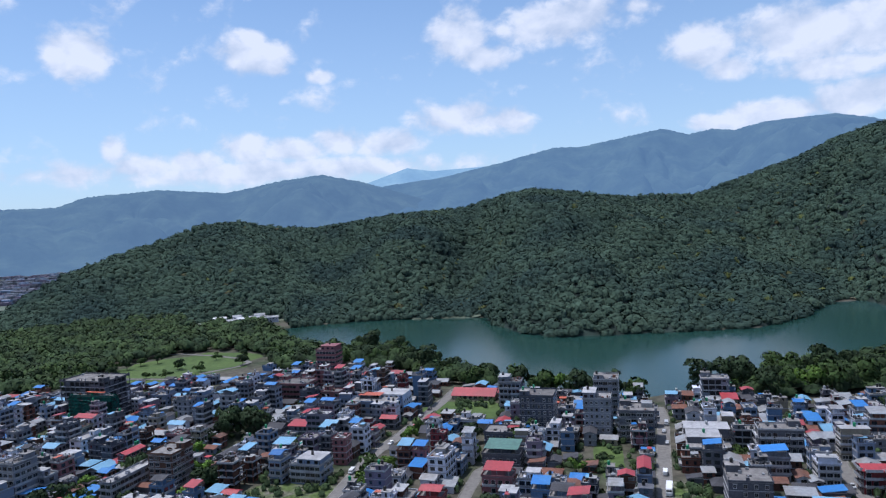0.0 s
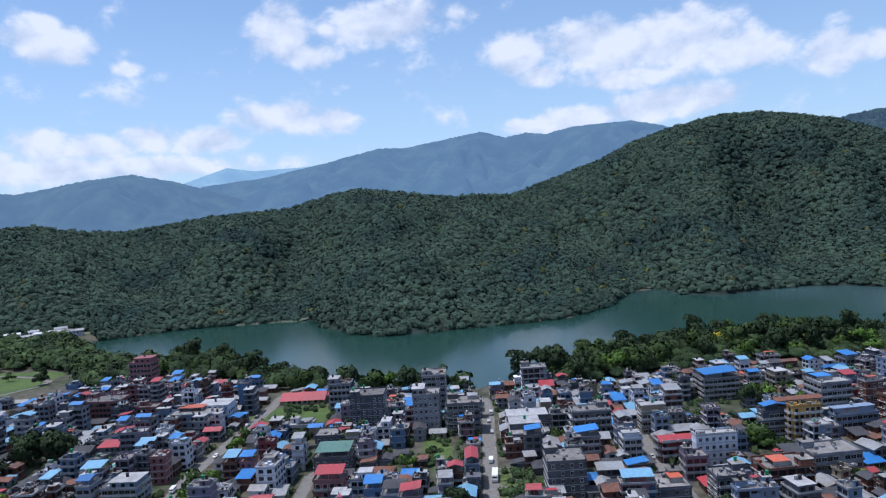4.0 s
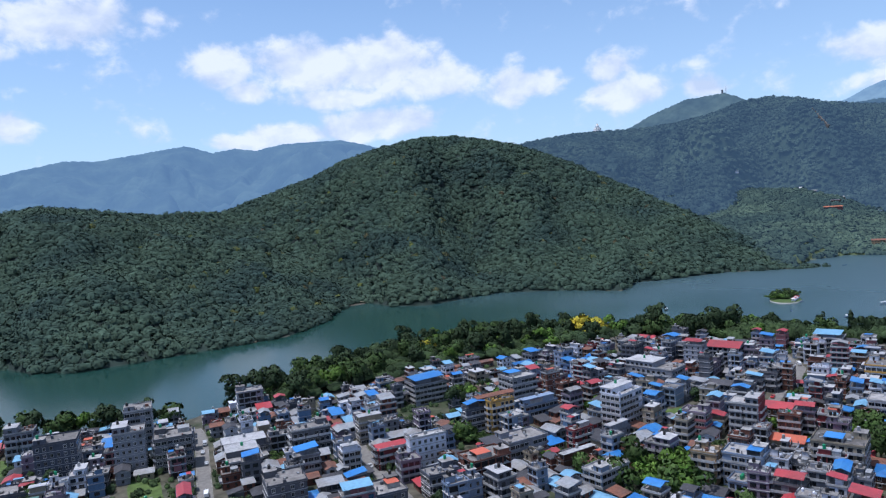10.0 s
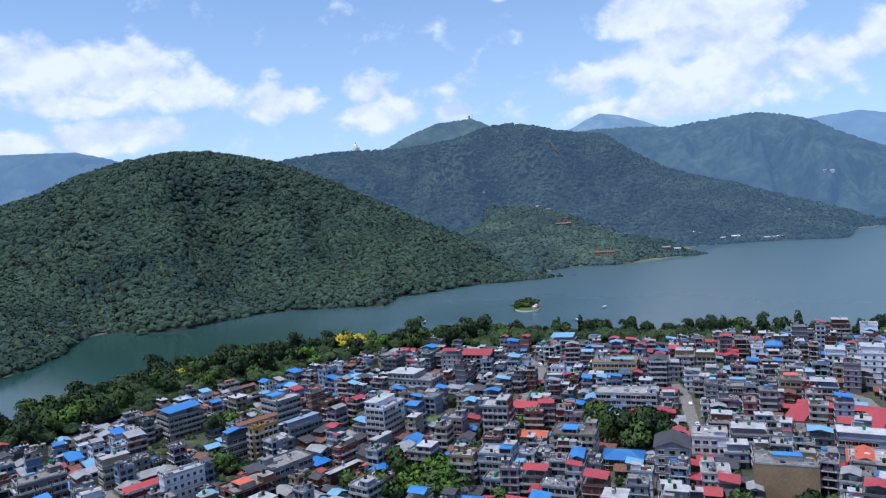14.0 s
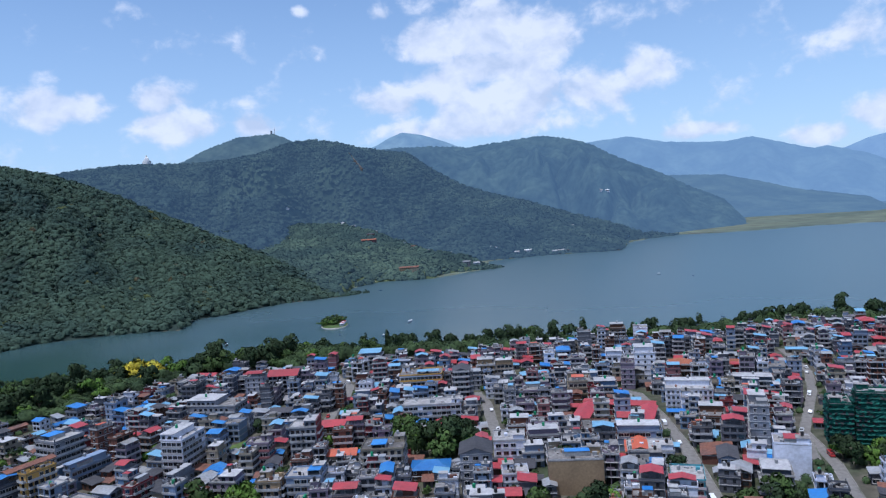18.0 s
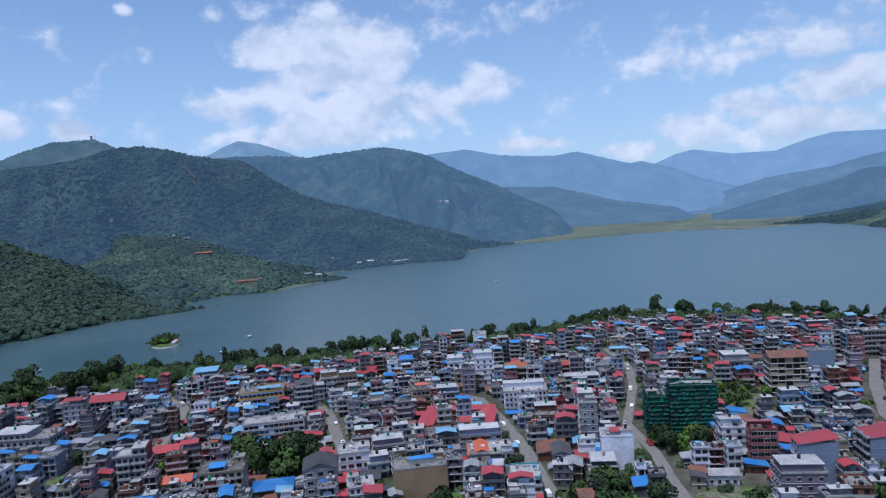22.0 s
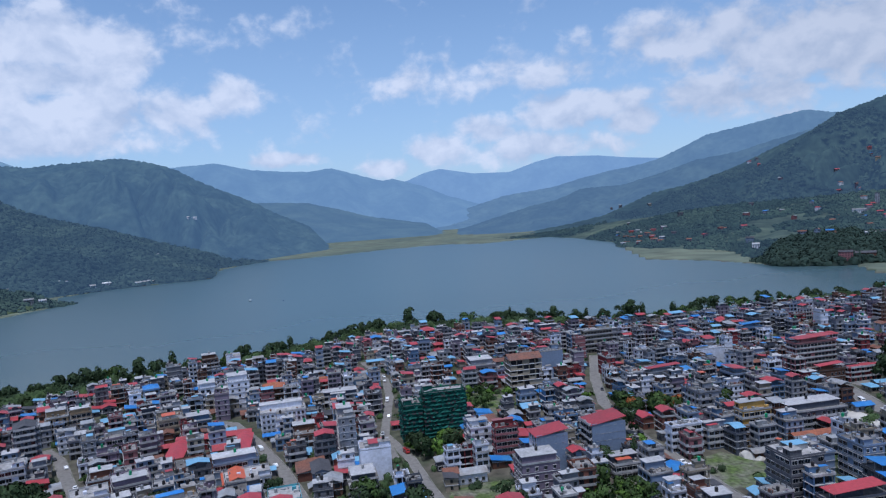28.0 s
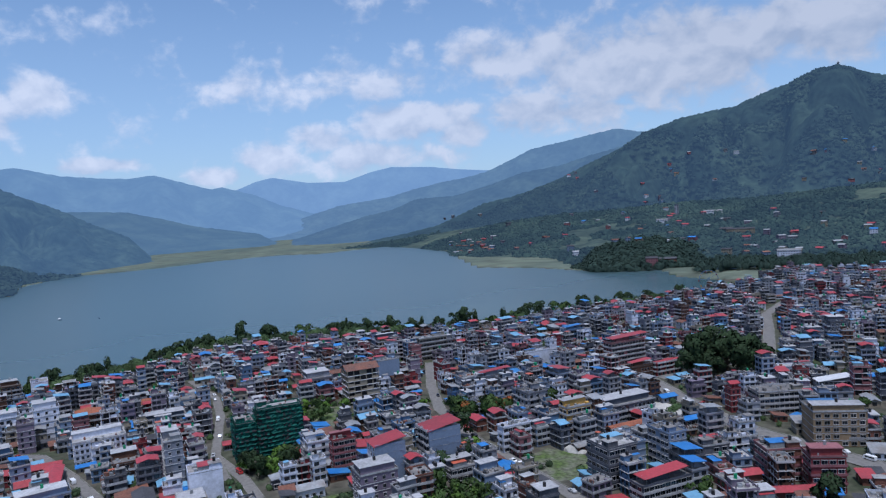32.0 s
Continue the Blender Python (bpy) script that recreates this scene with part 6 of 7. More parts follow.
house(177.5, -237.0, 11.2, 13.0, -152, 12.8, 4, "brick", "flat", "slab", "bands", 2, trim="pink")
house(179.7, -218.5, 5.8, 13.8, -160, 5.6, 2, "brick", "hip", "red", "plain", 2)
house(158.0, -220.7, 5.0, 16.6, -150, 6.1, 2, "brick", "hip", "red", "plain", 2)
house(189.7, -187.6, 6.9, 22.7, -175, 7.9, 3, "slate", "top", "red", "bands", 2)
house(201.5, -227.0, 8.9, 11.9, -164, 9.8, 3, "grey", "flat", "slab", "plain", 2)
house(236.6, -256.4, 5.5, 12.7, -170, 6.0, 2, "brick", "hip", "blue", "plain", 2)
house(230.7, -308.2, 12.2, 22.7, -153, 11.4, 4, "cream", "flat", "slab", "bands", 2)
house(265.8, -367.1, 6.0, 26.2, -151, 7.4, 2, "white", "flat", "light", "plain", 1)
house(237.3, -364.5, 8.2, 16.7, -143, 5.0, 2, "white", "shed", "white", "plain", 1)
house(301.2, -442.4, 9.8, 10.1, -145, 16.2, 5, "pale", "flat", "slab", "balcony", 1)
house(301.0, -468.4, 10.8, 11.5, -142, 19.8, 6, "slate", "flat", "slab", "balcony", 1)
house(292.1, -409.1, 8.7, 14.1, -148, 12.9, 4, "pale", "flat", "slab", "balcony", 1)
house(179.9, -295.1, 6.9, 13.1, -140, 6.9, 2, "brick", "top", "red", "balcony", 2)
house(313.7, 57.3, 14.9, 13.5, 167, 12.2, 4, "mauve", "flat", "light", "bands", 2)
house(301.8, 70.7, 14.0, 13.6, 167, 10.1, 3, "white", "flat", "light", "plain", 2)
house(406.8, 37.0, 14.0, 12.6, 172, 9.9, 3, "blue", "flat", "slab", "bands", 1)
house(400.9, 50.9, 14.0, 12.6, 170, 10.8, 3, "cream", "flat", "slab", "bands", 1)
house(386.2, 72.9, 14.0, 14.8, 167, 9.2, 3, "mauve", "flat", "slab", "bands", 2)
house(379.5, 86.9, 14.0, 6.2, 167, 11.1, 4, "pale", "flat", "slab", "plain", 2)
house(326.6, 33.6, 14.0, 15.1, 171, 8.3, 3, "brick", "flat", "slab", "balcony", 2)
house(306.1, 10.6, 14.0, 18.6, 175, 6.4, 2, "white", "flat", "light", "plain", 2)
house(448.5, -105.2, 9.7, 10.3, -176, 11.3, 4, "brick", "flat", "slab", "bands", 1)
house(434.9, -136.6, 16.4, 15.6, -176, 13.3, 4, "pale", "flat", "slab", "bands", 1)
house(424.9, -43.1, 14.0, 20.6, -178, 8.3, 3, "slate", "flat", "slab", "bands", 1)
house(592.2, -139.1, 12.8, 11.1, -176, 8.1, 3, "red", "hip", "red", "plain", 1)
house(527.5, -148.3, 10.5, 10.7, -176, 11.5, 4, "slate", "flat", "light", "bands", 1)
house(537.6, -169.8, 13.7, 13.9, -176, 11.2, 4, "sky", "flat", "light", "balcony", 1)
house(543.1, -186.9, 6.7, 9.7, -176, 6.5, 2, "grey", "gable", "blue", "plain", 1)
house(425.9, -146.5, 5.2, 6.2, -176, 6.7, 2, "sky", "flat", "light", "bands", 1)
house(19.2, 432.5, 26.6, 15.9, 18, 2.4, 1, "cream", "gable", "red", "plain", 1)
# three wings with red roofs round a courtyard
house(372.5, 27.0, 7.5, 36.0, 4, 5.6, 2, "red", "gable", "red", "plain", 1)
house(354.0, 13.0, 28.0, 7.5, 4, 5.6, 2, "red", "gable", "red", "plain", 1)
house(354.0, 43.5, 28.0, 8.0, 4, 5.6, 2, "red", "gable", "red", "plain", 1)

# ---- the rest of the town: plots along the streets ----
HEADS = table("-40:20 0:18 20:16 33:13 45:8 54:-10 60:-15 80:-13 90:0 100:4 125:3 135:5 143:30 150:45 156:50")


def clear_of_streets(x, y, gap):
    for width, pts in STREETS:
        for (ax, ay), (bx, by) in zip(pts, pts[1:]):
            dx, dy = bx - ax, by - ay
            t = max(0, min(1, ((x - ax) * dx + (y - ay) * dy) / (dx * dx + dy * dy)))
            if math.hypot(x - ax - t * dx, y - ay - t * dy) < width * 0.62 + gap:
                return False
    return True


cells = {}


def enter(x, y, rad):
    cells.setdefault((int(x // 30), int(y // 30)), []).append((x, y, rad))


def room_for(x, y, rad):
    for i in range(-1, 2):
        for j in range(-1, 2):
            for a, b, c in cells.get((int(x // 30) + i, int(y // 30) + j), ()):
                if math.hypot(x - a, y - b) < (rad + c) * 0.76:
                    return False
    return True


for hx, hy, rad, hw, hd, hh in list(HOUSES):
    # long houses are entered as a row of circles
    k = max(1, round(max(hw, hd) / max(4, min(hw, hd))))
    c, s = math.cos(radians(hh)), math.sin(radians(hh))
    for i in range(k):
        o = (i + 0.5) / k - 0.5
        ox, oy = (hw * o, 0) if hw >= hd else (0, hd * o)
        enter(hx + ox * c + oy * s, hy - ox * s + oy * c, math.hypot(min(hw, hd), max(hw, hd) / k) / 2)

def open_behind(x, y):
    """Whether a street or a lot lies just beyond, so that only low houses stand in front of it."""
    k = 1 + 15 / math.hypot(x, y)
    return not clear_of_streets(x * k, y * k, 4) or any(math.hypot(x * k - a, y * k - b) < c for a, b, c in CLEAR)


fill = random.Random(11)
made = 0
for _ in range(38000):
    az = fill.uniform(-38, 155)
    edge = float(at(TOWN_EDGE, az))
    r = math.sqrt(fill.uniform(205 ** 2, edge ** 2))
    x, y = (float(v) for v in xy(az, r))
    level = 2 if r < 231 else 0
    w, d = fill.uniform(4.8, 8.6), fill.uniform(5.4, 9.6)
    if fill.random() < 0.15:
        w *= 1.6
    rad = math.hypot(w, d) / 2
    if not clear_of_streets(x, y, min(w, d) / 2 + 0.8) or not room_for(x, y, rad):
        continue
    if any(math.hypot(x - a, y - b) < c + 3 for a, b, c in CLEAR):
        continue
    if float(value_noise(np.array(x / 38), np.array(y / 38), 3)) > 0.33:
        GREEN_SPOTS.append((x, y))
        continue
    enter(x, y, rad)
    if fill.random() < 0.15:
        GREEN_SPOTS.append((x, y))
        continue
    front = open_behind(x, y)
    if front and fill.random() < 0.4:
        GREEN_SPOTS.append((x, y))
        continue
    head = float(at(HEADS, az)) + fill.choice((0, 0, 0, 90)) + fill.uniform(-4, 4)
    left = az < 58
    low = front or fill.random() < (0.45 if left else 0.30)
    if low:
        n = 1 if front else fill.choice((1, 1, 2))
        house(x, y, w, d, head, n * 2.9, n, fill.choice(("grey", "pale", "cream", "brick", "brown", "white")), fill.choice(("gable", "gable", "hip", "shed")),
              fill.choice(("slate", "slate", "rust", "tin", "paleblue", "blue", "tin", "red") if left else ("red", "red", "blue", "rust", "tin", "paleblue", "slate")), "plain", level)
    else:
        n = fill.choice((1, 2, 2, 3) if r > edge - 45 else (2, 3, 3, 4, 4) if r < 420 else (2, 3, 3, 4, 4, 5))
        top = fill.random()
        wall = fill.choice(("grey", "grey", "pale", "pale", "pale", "white", "white", "white", "sky", "sky", "sky", "cream", "brick", "pink", "mauve", "mauve", "mauve", "sky", "slate", "slate", "brown", "red", "blue"))
        if top < 0.24:
            house(x, y, w, d, head, n * 3.0, n, wall, "top", fill.choice(("blue", "paleblue", "blue", "tin", "red", "slate") if left else ("blue", "paleblue", "red", "red", "red", "tin")), fill.choice(("plain", "balcony", "bands")), level)
        else:
            house(x, y, w, d, head, n * 3.0, n, wall, "flat", fill.choice(("slab", "slab", "light")), fill.choice(("plain", "plain", "balcony", "bands", "frame")), level, stair=fill.random() < 0.75, tanks=fill.choice((0, 1, 1, 2)))
    made += 1
# sheds, lean-tos and small houses squeezed between the others
for _ in range(9000):
    az = fill.uniform(-38, 155)
    r = math.sqrt(fill.uniform(225 ** 2, float(at(TOWN_EDGE, az)) ** 2))
    x, y = (float(v) for v in xy(az, r))
    w, d = fill.uniform(3.5, 6), fill.uniform(4, 7.5)
    rad = math.hypot(w, d) / 2
    if not clear_of_streets(x, y, rad * 0.8) or not room_for(x, y, rad * 0.8) or any(math.hypot(x - a, y - b) < c + 1 for a, b, c in CLEAR):
        continue
    enter(x, y, rad * 0.8)
    n = 1 if open_behind(x, y) else fill.choice((1, 1, 1, 2, 2))
    house(x, y, w, d, float(at(HEADS, az)) + fill.choice((0, 90)) + fill.uniform(-6, 6), n * 2.7, n, fill.choice(("grey", "grey", "brick", "cream", "pale", "brown")),
          fill.choice(("shed", "shed", "gable", "flat")), fill.choice(("rust", "rust", "tin", "tin", "blue", "red", "slate", "slate", "paleblue")), "plain", 0, stair=False, tanks=fill.choice((0, 0, 1)))
    made += 1
print("filled", made, "green", len(GREEN_SPOTS))

rest = new("far_houses", mesh_of("far_houses", np.concatenate(REST["v"]), np.concatenate(REST["f"]), REST["mats"], np.concatenate(REST["s"])))
tagged(rest, "crowded town houses of grey, white and red storeys with cluttered roofs", "houses", kind="stuff")

# ---- trees ----
def near_any(x, y, spots, extra=0.0):
    return any(math.hypot(x - a, y - b) < c + extra for a, b, c in spots)


def lumps(name, label, az0, az1, inner, outer, gap, size, tall, mat, seed, keep=None, kinds=None):
    """Closely grown trees and bushes between two ranges (functions of bearing)."""
    lo = min(float(np.min(inner(np.linspace(az0, az1, 80)))), 9000)
    hi = float(np.max(outer(np.linspace(az0, az1, 80))))
    a, r = scatter(az0, az1, lo, hi, gap, seed)
    x, y = xy(a, r)
    ok = (r > inner(a)) & (r < outer(a))
    if keep is not None:
        ok &= keep(x, y, a, r)
    a, r, x, y = a[ok], r[ok], x[ok], y[ok]
    z = ground_z(a, r) + np.random.default_rng(seed).uniform(0.1, 1.0, len(a)) * tall
    return leafy(name, label, np.stack([x, y, z], 1), size, tall * 0.8, mat, seed, kinds or FINE)


edge_of = lambda a: at(TOWN_EDGE, a)
shore_of = lambda a: at(NEAR_SHORE, a)
BUSH = material("bush_and_tree_foliage", (0.046, 0.074, 0.028), 0.9, 0.55, 0.085, 0.035, 0.0, second=(0.024, 0.042, 0.022), island=0.12, spec=0.15)
not_meadow = lambda x, y, a, r: ((x + 224) / 70) ** 2 + ((y - 598) / 84) ** 2 > 1
thin = lambda x, y, a, r: fbm(x, y, 60, 2, 5) > -0.22
lumps("park_woods", "old park trees in dense groups", -40, -8, lambda a: edge_of(a) + 6, lambda a: np.where(a < -14, 1010, at(NEAR_SHORE, a) - 4), 7.4, 5.4, 6.4, BUSH, 31,
      lambda x, y, a, r: not_meadow(x, y, a, r) & ~((a > -26) & (a < -13.5) & (r < 640)) & ~((a > -20) & (a < -12) & (r > 872)), PUFFS)
lumps("shore_woods", "dense trees along the near shore", 22, 62, lambda a: edge_of(a) + 14, lambda a: shore_of(a) - 3, 9.5, 6.0, 4.6, BUSH, 32,
      lambda x, y, a, r: fbm(x, y, 70, 2, 8) > -0.30)
lumps("shore_thicket", "green thicket along the water", 60, 136, lambda a: shore_of(a) - np.where(a < 96, 30, 20), lambda a: shore_of(a) - 1, 4.6, 3.2, 4.2, BUSH, 33,
      lambda x, y, a, r: fbm(x, y, 50, 2, 9) > -0.26)
lumps("shore_belt", "belt of dark green trees behind the last houses", 58, 136, lambda a: edge_of(a) + 8, lambda a: shore_of(a) - 6, 7.2, 4.6, 5.6, BUSH, 35,
      lambda x, y, a, r: fbm(x, y, 60, 2, 19) > np.where(a < 82, -0.30, np.where(a < 100, -0.1, 0.0)))
lumps("east_shore_woods", "big dark trees on the near shore", -7, 4, lambda a: edge_of(a) + 10, lambda a: shore_of(a) - 2, 7.0, 5.6, 6.8, BUSH, 34)
lumps("foot_woods", "dense trees at the foot of the north slope", 138, 156, lambda a: np.full_like(a, 1085), lambda a: np.full_like(a, 1190), 9, 6, 8, FOREST_D, 36)

grow = random.Random(21)
placed = []


def plant(kind, x, y, size, apart=3.0):
    if any(math.hypot(x - a, y - b) < apart for a, b in placed):
        return
    placed.append((x, y))
    tree(kind, x, y, size)


def grove(kinds, x, y, radius, count, size=1.0):
    for _ in range(count):
        t, q = grow.uniform(0, math.tau), radius * math.sqrt(grow.random())
        plant(grow.choice(kinds), x + q * math.cos(t), y + q * math.sin(t), size * grow.uniform(0.8, 1.25), 2.0)


grove(("dark", "dark", "broad"), -110, 381, 12, 9, 1.1)
grove(("bright", "bright", "broad"), 222, 165, 15, 18, 1.15)
grove(("bright", "broad"), 201, 252, 8, 6, 0.9)
grove(("dark", "dark", "broad"), 307, 105, 16, 13, 1.15)
grove(("bright", "broad"), 315, 123, 10, 6, 0.95)
grove(("dark",), 302, -352, 24, 26, 1.5)
grove(("red", "broad"), 320, -199, 7, 5, 1.0)
grove(("red", "dark", "broad"), 328, -184, 7, 5, 1.0)
grove(("broad", "bright", "dark"), 314, -75, 12, 12, 0.85)
grove(("broad", "bright"), 232, -122, 14, 12, 0.8)
grove(("broad", "bright"), 381, -121, 22, 9, 0.8)
grove(("yellow",), 428, 378, 16, 7, 1.5)
grove(("red", "yellow", "bright"), 315, 439, 9, 4, 0.9)
grove(("dark", "broad"), -37, 540, 26, 9, 1.3)
grove(("broad", "dark"), -224, 598, 66, 14, 0.8)
grove(("dark", "slim"), 262, -140, 8, 3, 0.9)
# crowns that rise out of the shore's thicket, one by one
for az in np.concatenate([np.arange(-34, 62, 0.9), np.arange(62, 137, 0.62)]):
    az = float(az) + grow.uniform(-0.4, 0.4)
    near, edge = float(at(NEAR_SHORE, az)), float(at(TOWN_EDGE, az))
    if az < -12:
        r = edge + grow.uniform(6, 60)
        if -26 < az < -13.5:
            continue
    elif az < 4:
        r = grow.uniform(edge + 8, near - 6)
    elif az < 22:
        r = near - grow.uniform(6, 26)
        if 15.6 < az < 19.4:
            continue
    elif az < 60:
        r = grow.uniform(edge + 10, near - 8)
    else:
        r = near - grow.uniform(7, 26)
        if grow.random() < 0.2:
            continue
    x, y = (float(v) for v in xy(az, r))
    plant(grow.choice(("broad", "broad", "dark", "dark", "bright") if az < 62 else ("broad", "dark", "dark", "dark", "broad", "slim")), x, y, grow.uniform(1.1, 1.65) if az < 62 else grow.uniform(1.1, 1.6), 4)
for _ in range(190):
    az = grow.uniform(21, 62)
    near, edge = float(at(NEAR_SHORE, az)), float(at(TOWN_EDGE, az))
    x, y = (float(v) for v in xy(az, grow.uniform(edge + 12, near - 6)))
    plant(grow.choice(("broad", "broad", "dark", "dark", "dark", "bright")), x, y, grow.uniform(0.9, 1.75), 8.5)
# gardens and yards between houses
grow.shuffle(GREEN_SPOTS)
for x, y in GREEN_SPOTS:
    if len(placed) > 720:
        break
    if clear_of_streets(x, y, 2) and math.hypot(x, y) < 430:
        plant(grow.choice(("broad", "bright", "dark", "shrub", "shrub")), x + grow.uniform(-3, 3), y + grow.uniform(-3, 3), grow.uniform(0.6, 1.05), 4)
# hedges, bananas and undergrowth filling the yards
bx, by = [], []
for _ in range(9000):
    az = grow.uniform(-36, 154)
    r = math.sqrt(grow.uniform(200 ** 2, float(at(TOWN_EDGE, az)) ** 2))
    x, y = (float(v) for v in xy(az, r))
    hit = False
    for i in range(-1, 2):
        for j in range(-1, 2):
            for a, b, c in cells.get((int(x // 30) + i, int(y // 30) + j), ()):
                hit = hit or math.hypot(x - a, y - b) < c * 0.92
    if not hit and clear_of_streets(x, y, 1.2) and float(value_noise(np.array(x / 22), np.array(y / 22), 8)) > -0.22:
        bx.append(x), by.append(y)
bx, by = np.array(bx), np.array(by)
bz = ground_z(np.degrees(np.arctan2(bx, by)), np.hypot(bx, by))
leafy("garden_bushes", "hedges, banana clumps and bushes in the yards", np.stack([bx, by, bz + 0.3], 1), 1.7, 1.9, BUSH, 37)
# the trees of the far shore, too many and too far to tell apart
tv, tf, ts, tmats, tn, to = [], [], [], [], 0, []
for me, m in TREE_REST:
    v, f = np.empty(len(me.vertices) * 3, np.float32), np.empty(len(me.loops), np.int32)
    me.vertices.foreach_get("co", v), me.loops.foreach_get("vertex_index", f)
    r = np.array(m)
    tv.append(v.reshape(-1, 3) @ r[:3, :3].T + r[:3, 3])
    tf.append(f.reshape(-1, 4) + tn)
    tn += len(me.vertices)
    out = CROWN_OUT.get(me.name)
    if out is None:
        out = v.reshape(-1, 3) * [1, 1, 0] + [1e-4, 0, 0]
        out = out / np.linalg.norm(out, axis=1)[:, None]
    turned = out @ r[:3, :3].T
    to.append(turned / np.linalg.norm(turned, axis=1)[:, None])
    if me.materials[0] not in tmats:
        tmats.append(me.materials[0])
    ts.append(np.full(len(f) // 4, tmats.index(me.materials[0])))
tagged(new("far_trees", mesh_of("far_trees", np.concatenate(tv), np.concatenate(tf), tmats, np.concatenate(ts), True, np.concatenate(to))), "broad dark green trees along the lake shore", "trees", kind="stuff")
print("trees", len(placed), "bushes", len(bx))

# ---- far landmarks ----
def on_hill(name, az, s):
    """A place on a hill at that bearing: s from its foot (0) to its crest (1)."""
    foot, crest = HILLS[name][0], HILLS[name][1]
    r = float(at(foot, az) + s * (at(crest, az) - at(foot, az)))
    x, y = (float(v) for v in xy(az, r))
    return x, y, float(hill_z(name, np.array(az), np.array(r)))


def ring_part(b, rings, x=0, y=0, slot=0, sides=16):
    """Stacked rings of a turned shape: (radius, height) from the bottom up."""
    for (r0, z0), (r1, z1) in zip(rings, rings[1:]):
        b.tube(x, y, z0, z1, r0, slot, sides, r1)


def stupa(x, y, z):
    """The white peace stupa on the ridge."""
    b = Boxes()
    b.tube(0, 0, -6, 5, 17, 0, 16).tube(0, 0, 5, 9.5, 13, 0, 16)
    top = new("stupa", b.mesh("stupa", PAINT_WHITE))
    top.location = (x, y, z)
    top.scale = (0.72, 0.72, 0.78)
    tagged(top, "white domed peace stupa on the wooded ridge", "stupa")
    q = Boxes()
    ring_part(q, [(8.6, 9.5), (8.8, 13), (7.6, 17), (5.0, 20), (1.6, 21.5)])
    part("dome", q.mesh("dome", PAINT_WHITE), top)
    q = Boxes()
    q.box(-1.8, 1.8, -1.8, 1.8, 21, 23.5, 0)
    ring_part(q, [(1.5, 23.5), (0.9, 27), (0.2, 30)], sides=10)
    part("spire", q.mesh("spire", WALLS["yellow"]), top, "gilded spire")
    q = Boxes()
    for k in range(8):
        t = k * math.tau / 8
        q.box(14.6 * math.cos(t) - 0.4, 14.6 * math.cos(t) + 0.4, 14.6 * math.sin(t) - 0.4, 14.6 * math.sin(t) + 0.4, 5, 7.2, 0)
    part("railing", q.mesh("railing", PAINT_WHITE), top, kind="stuff")


sx, sy, sz = on_hill("pagoda_hill", 50.31, 1.0)
stupa(sx, sy, sz + 9)


def hill_house(x, y, z, w, d, n, wall, roof, head, label):
    b = Boxes()
    b.box(-w / 2, w / 2, -d / 2, d / 2, -4, n * 3.2, 0)
    for s in range(n):
        for side in range(4):
            length = (w, d)[side % 2]
            for k in range(max(1, int(length / 3.5))):
                c = -length / 2 + (k + 0.5) * length / max(1, int(length / 3.5))
                b.open_box(side, w, d, c - 0.8, c + 0.8, 0.1, s * 3.2 + 0.9, s * 3.2 + 2.3, 1)
    ob = new("hill_house", b.mesh("hill_house", [WALLS[wall], GLASS]))
    ob.matrix_world = pose(x, y, z, 0, 0, -head)
    tagged(ob, label, "house", group="houses on the hills")
    q, qm = sheet_roof("roof", w, d, n * 3.2, "gable", ROOFS[roof], 0.6, ridge_x=w >= d)
    part("roof", q.mesh("roof", [qm[0], WALLS[wall]]), ob)
    return ob


hr = random.Random(8)
# farms and lodges on the spur west of the lake: bearing, sight angle, width, storeys
for az, el, w, n, wall, roof in (
        (66.5, -2.55, 32, 2, "pink", "terracotta"), (66.7, -2.1, 16, 2, "brown", "slate"), (64.6, -1.0, 12, 1, "white", "white"), (65.4, -1.2, 10, 1, "white", "tin"), (67.3, -1.75, 10, 1, "cream", "tin"),
        (69.3, -2.85, 9, 1, "white", "tin"), (70.1, -3.2, 10, 1, "pale", "rust"), (71.3, -3.6, 9, 1, "white", "tin"), (73.1, -3.9, 9, 1, "cream", "tin"), (69.2, -5.05, 18, 2, "tan", "rust"),
        (70.0, -5.25, 16, 3, "cream", "rust"), (74.3, -4.9, 14, 2, "pale", "tin"), (75.1, -5.05, 11, 2, "white", "tin"), (76.2, -3.7, 10, 1, "white", "white"), (76.8, -3.75, 9, 1, "white", "tin"),
        (79.3, -4.15, 16, 1, "white", "white"), (81.6, -4.3, 22, 1, "white", "tin"), (82.3, -4.25, 14, 1, "pale", "tin"), (78.4, -4.2, 10, 1, "white", "tin"), (82.9, -2.3, 10, 1, "white", "tin"),
        (60.3, 0.6, 8, 1, "white", "tin"), (85.4, 0.35, 16, 1, "white", "tin"), (85.8, 0.3, 12, 1, "white", "white")):
    x, y, z = seen_at(az, el)
    hill_house(x, y, z + 1, w, 10, n, wall, roof, az + hr.uniform(-20, 20), LOOKS[wall] + " hillside house among trees")
